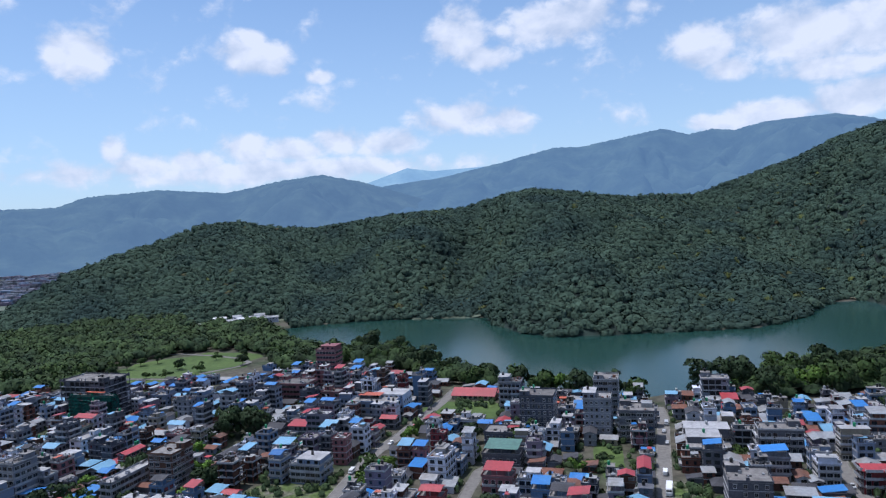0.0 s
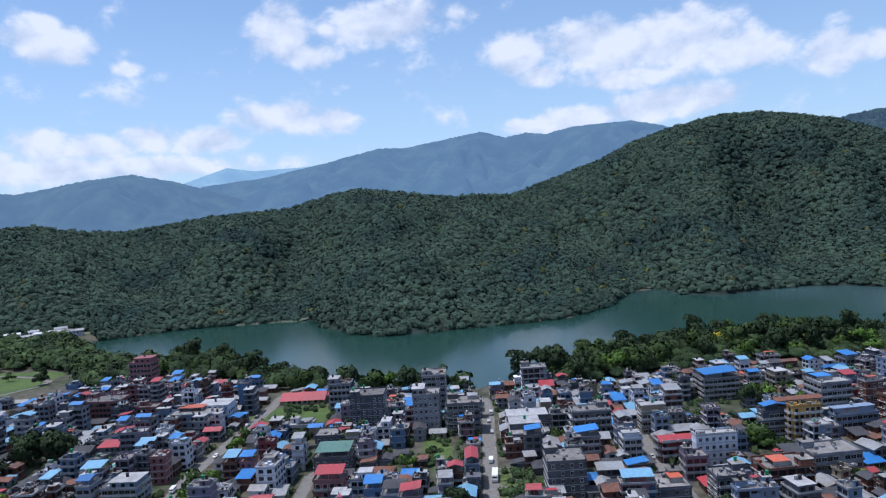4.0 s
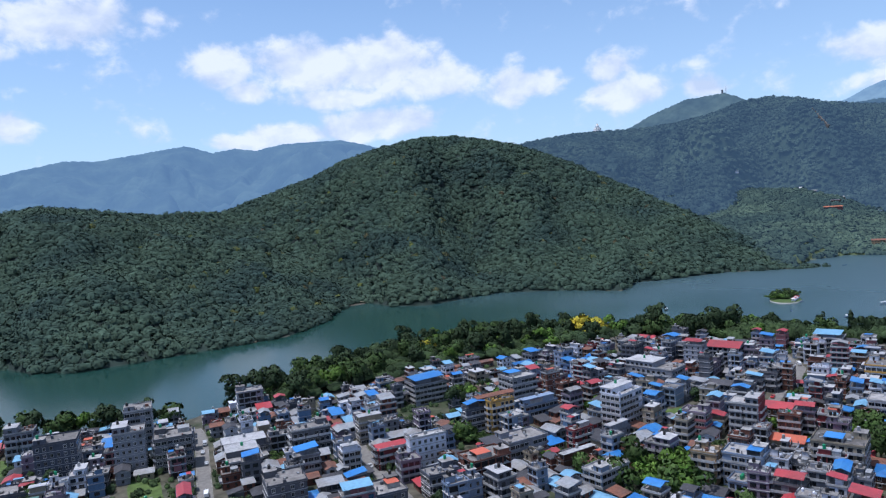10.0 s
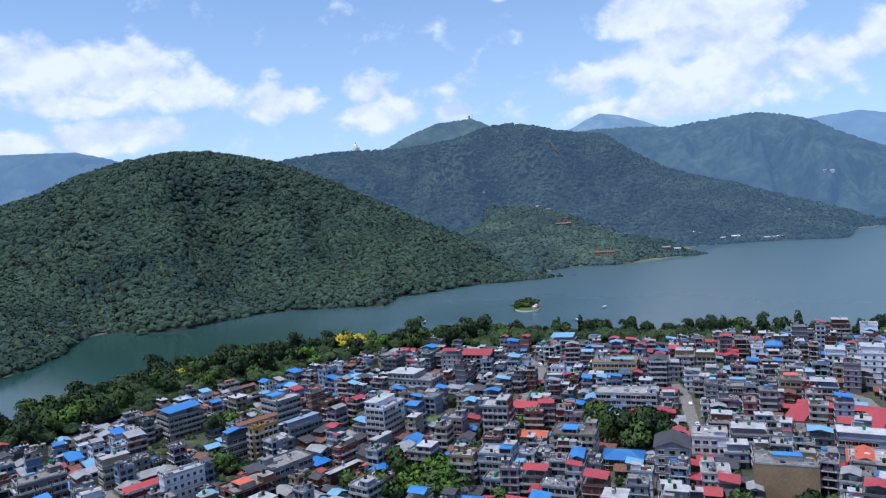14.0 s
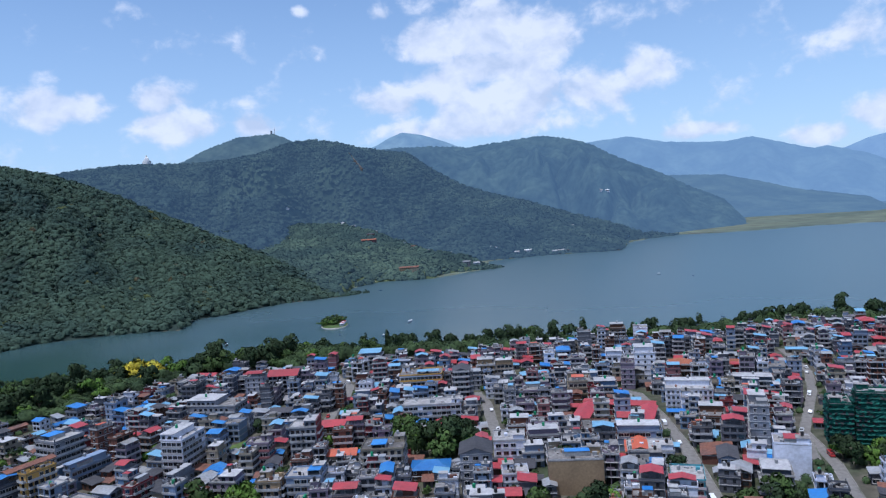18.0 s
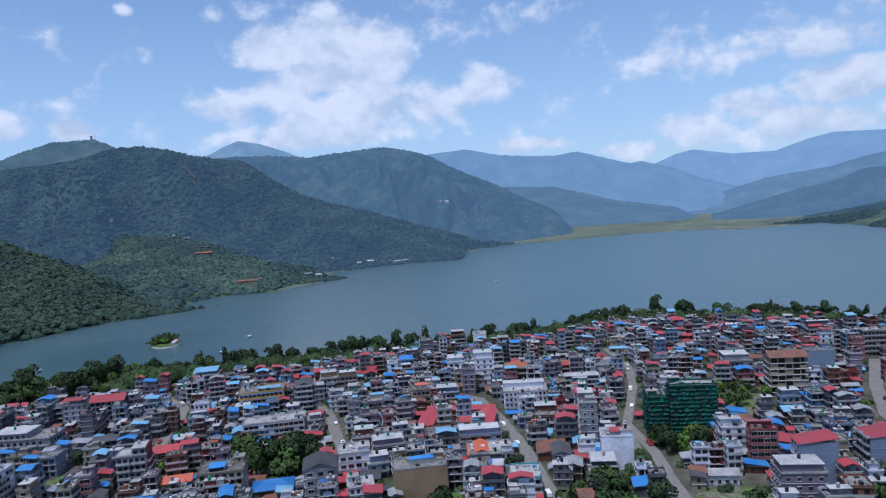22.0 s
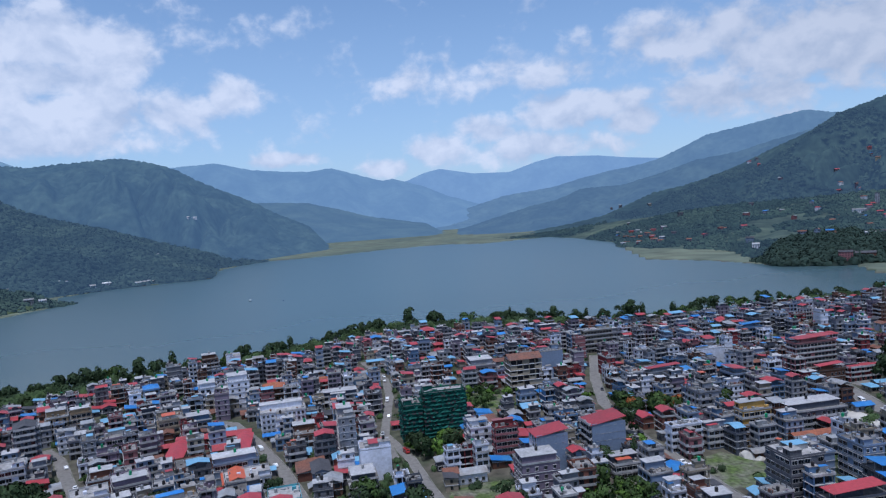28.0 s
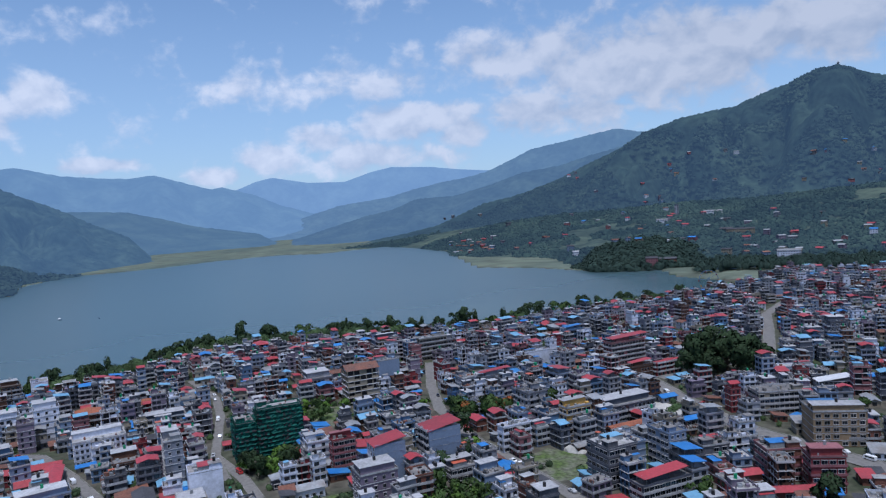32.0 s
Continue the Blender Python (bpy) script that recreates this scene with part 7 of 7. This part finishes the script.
# houses dotted over the north slope, thickest near the water
for k in range(120):
    az = hr.uniform(118.5, 154)
    el = -4.2 + 3.6 * hr.random() ** 1.5 - (1.2 if az > 138 else 0) if k < 96 else hr.uniform(-0.5, 3.0)
    if k >= 96:
        az = hr.uniform(128, 152)
    x, y, z = seen_at(az, el)
    if z < LAKE_Z + 2:
        continue
    wall = hr.choice(("white", "pale", "pale", "cream", "pink", "grey", "mauve", "sky"))
    hill_house(x, y, z + 1, hr.uniform(8, 15), 9, hr.choice((1, 2, 2, 3)), wall, hr.choice(("tin", "tin", "red", "blue", "rust", "slate")), az + hr.uniform(-40, 40), LOOKS[wall] + " house on the terraced slope")
# the waterside village
for k in range(16):
    az, el = hr.uniform(119.2, 121.9), hr.uniform(-4.1, -3.0)
    x, y, z = seen_at(az, el)
    hill_house(x, y, z + 1, hr.uniform(8, 14), 8, hr.choice((1, 2, 2)), hr.choice(("pink", "white", "brick", "pale")), hr.choice(("red", "rust", "tin")), az + hr.uniform(-30, 30), "small pink and white house by the water")
# lodges in a row and a slim tower block above the bay
for az, el, w, n, wall in ((141.2, -3.6, 50, 3, "cream"), (140.2, -3.5, 24, 3, "grey"), (144.4, -5.9, 32, 6, "white"), (135.9, -5.6, 26, 2, "brick"), (134.7, -5.65, 18, 3, "pink"), (136.7, -2.0, 9, 8, "pale"), (135.6, -2.45, 26, 2, "white"),
                           (139.3, -1.9, 40, 1, "white"), (128.5, -4.35, 14, 3, "sky"), (128.9, -4.7, 12, 2, "white")):
    x, y, z = seen_at(az, el)
    hill_house(x, y, z + 1, w, 12, n, wall, "slate" if wall != "white" else "tin", az, LOOKS[wall] + " lodge above the bay")


def mast(name, label, x, y, z, h, w, mat):
    b = Boxes()
    b.box(-w / 2, w / 2, -w / 2, w / 2, -6, h * 0.75, 0)
    b.box(-w * 0.75, w * 0.75, -w * 0.75, w * 0.75, h * 0.75, h * 0.85, 0)
    b.box(-w * 0.15, w * 0.15, -w * 0.15, w * 0.15, h * 0.85, h * 1.2, 0)
    ob = new(name, b.mesh(name, mat))
    ob.location = (x, y, z)
    return tagged(ob, label, "tower")


x, y, z = on_hill("north_ridge", 147.87, 1.0)
mast("lookout_tower", "grey lookout tower on the highest peak", x, y, z - 1, 11, 4.5, WALLS["pale"])
x, y, z = on_hill("summit_knob", 59.55, 1.0)
mast("summit_shrine", "small pale shrine on the wooded summit", x, y, z + 6, 8, 5, WALLS["pale"])
x, y, z = on_hill("summit_knob", 59.8, 1.0)
mast("radio_mast", "thin steel mast on the summit", x, y, z + 4, 20, 1.2, STEEL)

# bare streak of a landslip on the wooded slope
b = Boxes()
for k in range(9):
    x, y, z = seen_at(65.42 + 0.115 * k, 4.62 - 0.155 * k)
    x2, y2, z2 = seen_at(65.42 + 0.115 * (k + 1), 4.62 - 0.155 * (k + 1))
    w0 = 3.0 + 0.35 * k
    b.hexa([(x - w0, y, z - 2), (x + w0, y, z - 2), (x2 + w0, y2, z2 - 2), (x2 - w0, y2, z2 - 2), (x - w0, y, z + 8), (x + w0, y, z + 8), (x2 + w0, y2, z2 + 8), (x2 - w0, y2, z2 + 8)])
tagged(new("landslip", b.mesh("landslip", LANDSLIP)), "pale bare earth streak down the wooded hillside", "landslip", kind="structure")
# pale beaches on the far shore
for az, r0, rx in ((31.1, 916, 17), (1.6, 828, 26), (-1.5, 836, 14), (66.3, 1226, 11)):
    x, y = (float(v) for v in xy(az, r0))
    lawn("beach", "strip of pale sand at the water's edge", x, y, rx, 7, az, SAND if az > 20 else MARSH, 1.7, clear=False, category="beach")

# town of the far plain, beyond the hill's end
pv = Boxes()
for _ in range(900):
    az, r = hr.uniform(-36, -27.5), hr.uniform(1500, 2500)
    x, y = (float(v) for v in xy(az, r))
    w, h = hr.uniform(6, 12), hr.uniform(4, 12)
    pv.box(x - w, x + w, y - 5, y + 5, -8, -8 + h, hr.choice((0, 0, 1, 2, 3)))
tagged(new("plain_town", pv.mesh("plain_town", [WALLS["pale"], WALLS["sky"], WALLS["grey"], WALLS["mauve"]])), "small pale houses of a town on the far plain", "houses", kind="stuff")
# huts by the dam at the hill's foot
for k in range(16):
    az, r = hr.uniform(-18.5, -12.8), hr.uniform(880, 925)
    x, y = (float(v) for v in xy(az, r))
    hill_house(x, y, -5.5, hr.uniform(9, 20), 8, hr.choice((1, 1, 2)), "white", hr.choice(("tin", "white", "tin")), az, "white low house by the lake outlet")

# ---- the island with its temple ----
isle = Boxes()
ix, iy = 705, 355
pts = 20
for (r0, z0), (r1, z1) in zip([(25, -12), (23.5, -8.6), (22, -8.2)], [(23.5, -8.6), (22, -8.2), (8, -7.4)]):
    isle.tube(0, 0, z0, z1, r0, 0 if z1 < -8.4 else 1, pts, r1)
isle_ob = new("island", isle.mesh("island", [PATH, GRASS]))
isle_ob.matrix_world = pose(ix, iy, 0, 0, 0, 25) @ Matrix.Diagonal((1.0, 0.62, 1, 1))
tagged(isle_ob, "small round island with a pale stone quay", "island", kind="structure")


def temple(x, y, z):
    b = Boxes()
    b.box(-3.2, 3.2, -3.2, 3.2, -1, 4.2, 0)
    ob = new("temple", b.mesh("temple", WALLS["brick"]))
    ob.matrix_world = pose(x, y, z) @ Matrix.Diagonal((0.62, 0.62, 0.62, 1))
    tagged(ob, "small two-tiered brick temple among trees", "temple")
    for w, zz in ((8.6, 3.4), (5.4, 6.6)):
        q, qm = sheet_roof("roof", w, w, zz, "hip", ROOFS["terracotta"], 0.4, 2.6)
        part("roof", q.mesh("roof", qm), ob)
    q = Boxes()
    q.box(-1.8, 1.8, -1.8, 1.8, 4.2, 7.2, 0)
    part("upper_storey", q.mesh("upper_storey", WALLS["brick"]), ob)
    q = Boxes()
    q.tube(0, 0, 9.0, 11.0, 0.35, 0, 8, 0.05)
    part("finial", q.mesh("finial", WALLS["yellow"]), ob)


temple(ix + 7, iy - 7, -7.8)
for k in range(30):
    t, q = grow.uniform(0, math.tau), grow.uniform(3, 15)
    tree(grow.choice(("broad", "dark", "broad", "bright")), ix + q * math.cos(t) * 1.1, iy + 3 + q * math.sin(t) * 0.75, grow.uniform(0.5, 0.8), -8.2)
for k in range(5):
    x, y = ix - 10 + 4.5 * k, iy - 13 + 1.2 * k
    b = Boxes()
    b.box(-1.6, 1.6, -1.6, 1.6, -8.6, -6.0, 0)
    ob = new("kiosk", b.mesh("kiosk", WALLS["white"]))
    ob.location = (x, y, 0)
    tagged(ob, "white stall on the island quay", "kiosk", group="stalls on the quay")
    q, qm = sheet_roof("roof", 3.4, 3.4, 0, "hip", ROOFS["red" if k % 2 else "white"], 0.4, 1.2)
    part("roof", q.mesh("roof", qm), ob, at_pose=pose(0, 0, -6.0))


def boat(x, y, head, length=6.5, colour="white", canopy=False):
    """A wooden rowing boat with pointed ends; some carry a canopy."""
    bm = bmesh.new()
    rows = []
    for k in range(7):
        u = k / 6 * 2 - 1
        half = 0.75 * (1 - u * u) ** 0.6 + 0.03
        zz = 0.5 + 0.25 * u * u
        rows.append([bm.verts.new((u * length / 2, s * half * f, z0)) for s, f, z0 in ((-1, 1, zz), (-1, 0.55, -0.15), (1, 0.55, -0.15), (1, 1, zz))])
    for a, c in zip(rows, rows[1:]):
        for k in range(3):
            bm.faces.new((a[k], c[k], c[k + 1], a[k + 1]))
    me = bpy.data.meshes.new("boat")
    bm.to_mesh(me)
    bm.free()
    me.materials.append(WALLS[colour])
    ob = new("boat", me)
    ob.matrix_world = pose(x, y, LAKE_Z, 0, 0, -head)
    tagged(ob, colour + " rowing boat on the lake", "boat", group="boats on the lake")
    q = Boxes()
    for k in (-1, 0, 1):
        q.box(k * length * 0.2 - 0.15, k * length * 0.2 + 0.15, -0.6, 0.6, 0.25, 0.32, 0)
    part("thwart", q.mesh("thwart", WALLS["brown"]), ob)
    if canopy:
        q, qm = sheet_roof("canopy", length * 0.6, 2.2, 1.9, "gable", ROOFS["white"], 0.2, 0.5)
        part("canopy", q.mesh("canopy", [qm[0], ROOFS["white"]]), ob)


boat(719, 271, 20, 9, "white", True)
boat(640, 268, 80, 8, "sky", True)
for k in range(26):
    az = hr.uniform(52, 100)
    r = float(at(NEAR_SHORE, az)) + (hr.uniform(6, 40) if k < 18 else hr.uniform(60, 500))
    x, y = (float(v) for v in xy(az, r))
    boat(x, y, hr.uniform(0, 180), hr.uniform(5, 7), hr.choice(("white", "blue", "red", "yellow", "brown", "sky")), hr.random() < 0.25)

# ---- a heap of broken stone on the vacant lot ----
heap_rng = np.random.default_rng(4)
hv, hf = half_dome(2, -0.1)
heap = new("rubble_heap", mesh_of("rubble_heap", lumpy(hv, 0.35, 6) * [5.5, 3.6, 2.4] + heap_rng.normal(size=hv.shape) * 0.22, hf, PATH))
heap.matrix_world = pose(248, -195, 0, 0, 0, 35)
tagged(heap, "pale heap of rubble and sand on a grassy lot", "rubble heap")

# ---- the hotel pool and parasols ----
def pool(x, y, w, d, head):
    b = Boxes()
    b.box(-w / 2 - 1.2, w / 2 + 1.2, -d / 2 - 1.2, d / 2 + 1.2, 0.02, 0.14, 0)
    ob = new("swimming_pool", b.mesh("swimming_pool", PATH))
    ob.matrix_world = pose(x, y, 0, 0, 0, -head)
    tagged(ob, "turquoise hotel swimming pool with pale paved edge", "pool")
    q = Boxes()
    q.box(-w / 2, w / 2, -d / 2, d / 2, 0.1, 0.18, 0)
    part("pool_water", q.mesh("pool_water", POOL), ob)


def parasol(x, y):
    b = Boxes()
    b.tube(0, 0, 0, 2.3, 0.05, 0, 6)
    ob = new("parasol", b.mesh("parasol", STEEL))
    ob.location = (x, y, 0)
    tagged(ob, "white garden parasol beside the pool", "parasol", group="parasols")
    q = Boxes()
    q.tube(0, 0, 2.0, 2.7, 1.6, 0, 8, 0.05)
    part("canopy", q.mesh("canopy", PAINT_WHITE), ob)


pool(-74, 358, 9, 20, 40)
for k in range(5):
    parasol(-84 + 2.2 * k, 344 + 1.3 * k)
pool(292, 214, 9, 6, 60)
for k in range(5):
    parasol(318 + 3.2 * k, 224 - 1.8 * k)

# ---- cars, vans and a bus ----
def car_mesh(length, width, height, hood):
    """Body shell with sloping hood and cabin."""
    bm = bmesh.new()
    l, w = length / 2, width / 2
    low = [(-l, 0.35), (-l, 0.85), (-l + 0.1, 0.95), (-l + hood * 0.5, 1.0), (l - hood, 0.95), (l, 0.8), (l, 0.35)]
    if height > 1.9:
        low = [(-l, 0.4), (-l, height - 0.15), (-l + 0.2, height), (l - 0.6, height), (l - 0.1, height * 0.55), (l, height * 0.5), (l, 0.4)]
    a = [bm.verts.new((x, -w, z)) for x, z in low]
    c = [bm.verts.new((x, w, z)) for x, z in low]
    bm.faces.new(a)
    bm.faces.new(list(reversed(c)))
    for k in range(len(low)):
        j = (k + 1) % len(low)
        bm.faces.new((a[j], a[k], c[k], c[j]))
    if height <= 1.9:
        cab = [(-l + 0.5, 0.95), (-l + 1.0, height), (l - hood - 0.9, height), (l - hood + 0.05, 0.93)]
        a = [bm.verts.new((x, -w * 0.86, z)) for x, z in cab]
        c = [bm.verts.new((x, w * 0.86, z)) for x, z in cab]
        bm.faces.new(a)
        bm.faces.new(list(reversed(c)))
        bm.faces.new((a[2], a[1], c[1], c[2]))
        bm.faces.new((a[1], a[0], c[0], c[1])), bm.faces.new((a[3], a[2], c[2], c[3]))
    bmesh.ops.recalc_face_normals(bm, faces=bm.faces)
    me = bpy.data.meshes.new("car")
    bm.to_mesh(me)
    bm.free()
    return me


wheel_b = Boxes()
wheel_b.tube(0, 0, -0.1, 0.1, 0.32, 0, 10)
WHEEL = wheel_b.mesh("wheel", TYRE)


def vehicle(x, y, head, paint, kind="car", road=0.2):
    length, width, height, hood = {"car": (4.2, 1.7, 1.45, 1.1), "van": (4.9, 1.8, 2.0, 0.6), "bus": (9.5, 2.4, 3.0, 0.3)}[kind]
    me = car_mesh(length, width, height, hood)
    me.materials.append(CAR_PAINT[paint])
    ob = new(kind, me)
    ob.matrix_world = pose(x, y, road, 0, 0, 90 - head)
    tagged(ob, f"{paint} {kind} parked at the roadside", kind, group="vehicles")
    q = Boxes()
    if kind == "car":
        q.box(-length / 2 + 0.95, length / 2 - hood - 0.75, -width * 0.44, width * 0.44, 1.02, 1.33, 0)
        q.hexa([(length / 2 - hood - 0.8, -0.62, 1.33), (length / 2 - hood - 0.02, -0.66, 0.97), (length / 2 - hood - 0.02, 0.66, 0.97), (length / 2 - hood - 0.8, 0.62, 1.33),
                (length / 2 - hood - 0.76, -0.62, 1.37), (length / 2 - hood + 0.04, -0.66, 1.0), (length / 2 - hood + 0.04, 0.66, 1.0), (length / 2 - hood - 0.76, 0.62, 1.37)])
    else:
        q.box(-length / 2 + 0.3, length / 2 - 0.9, -width / 2 - 0.02, width / 2 + 0.02, height * 0.55, height * 0.85, 0)
        q.box(length / 2 - 0.55, length / 2 - 0.2, -width * 0.42, width * 0.42, height * 0.58, height * 0.86, 0)
    part("windows", q.mesh("windows", GLASS), ob)
    for sx1 in (-1, 1):
        for sy1 in (-1, 1):
            part("wheel", WHEEL, ob, at_pose=pose(sx1 * length * 0.31, sy1 * (width / 2 - 0.08), 0.32, 90))
    return ob


vehicle(85.5, 270.5, 200, "white", "bus", 0.15)
vehicle(90, 289, 20, "white", "van", 0.15)
vehicle(107, 343, 20, "silver", "car", 0.15)
vehicle(247.1, -164.5, 273, "white", "van", 0.3)
vehicle(254.5, -165, 273, "white", "car", 0.3)
vehicle(282, -165, 95, "silver", "car", 0.3)
paint_rng = random.Random(2)
for width, pts in STREETS[:12]:
    for (ax, ay), (bx1, by1) in zip(pts, pts[1:]):
        seg = math.hypot(bx1 - ax, by1 - ay)
        for _ in range(int(seg / 17)):
            if paint_rng.random() < 0.62:
                t = paint_rng.random()
                dx, dy = (bx1 - ax) / seg, (by1 - ay) / seg
                side = paint_rng.choice((-1, 1)) * (width / 2 - 1.0)
                x, y = ax + dx * seg * t + dy * side, ay + dy * seg * t - dx * side
                if math.hypot(x, y) > 225 and math.hypot(x, y) < 480:
                    vehicle(x, y, math.degrees(math.atan2(dx, dy)) + paint_rng.choice((0, 180)), paint_rng.choice(("white", "white", "silver", "black", "red", "white")), paint_rng.choice(("car", "car", "car", "van")), 0.22)

# ---- wheel of the fairground by the bay ----
def big_wheel(x, y, z, radius, head):
    ob = new("ferris_wheel")
    ob.matrix_world = pose(x, y, z, 0, 0, -head)
    tagged(ob, "blue ferris wheel beside the bay", "ferris wheel")
    q = Boxes()
    for k in range(20):
        t, u = k * math.tau / 20, (k + 1) * math.tau / 20
        for yy in (-0.8, 0.8):
            ca, sa, cb, sb = math.cos(t) * radius, math.sin(t) * radius, math.cos(u) * radius, math.sin(u) * radius
            q.hexa([(ca, yy - 0.2, sa), (cb, yy - 0.2, sb), (cb, yy + 0.2, sb), (ca, yy + 0.2, sa), (ca * 0.96, yy - 0.2, sa * 0.96), (cb * 0.96, yy - 0.2, sb * 0.96), (cb * 0.96, yy + 0.2, sb * 0.96), (ca * 0.96, yy + 0.2, sa * 0.96)])
    part("rim", q.mesh("rim", WALLS["blue"]), ob)
    for k in range(10):
        q = Boxes()
        q.box(0, radius, -0.12, 0.12, -0.12, 0.12)
        part("spoke", q.mesh("spoke", WALLS["blue"]), ob, at_pose=pose(0, 0, 0, 0, k * 36, 0))
        t = radians(k * 36)
        q = Boxes()
        q.box(-0.8, 0.8, -0.8, 0.8, -2.0, -0.4)
        part("gondola", q.mesh("gondola", WALLS["red" if k % 2 else "yellow"]), ob, at_pose=pose(radius * math.cos(t), 0, -radius * math.sin(t)))
    for s in (-1, 1):
        q = Boxes()
        q.hexa([(s * 6 - 0.3, -1.6, -radius - 2), (s * 6 + 0.3, -1.6, -radius - 2), (s * 6 + 0.3, 1.6, -radius - 2), (s * 6 - 0.3, 1.6, -radius - 2), (-0.3, -1.2, 0), (0.3, -1.2, 0), (0.3, 1.2, 0), (-0.3, 1.2, 0)])
        part("leg", q.mesh("leg", STEEL), ob)


big_wheel(588, -672, 6, 11, 130)
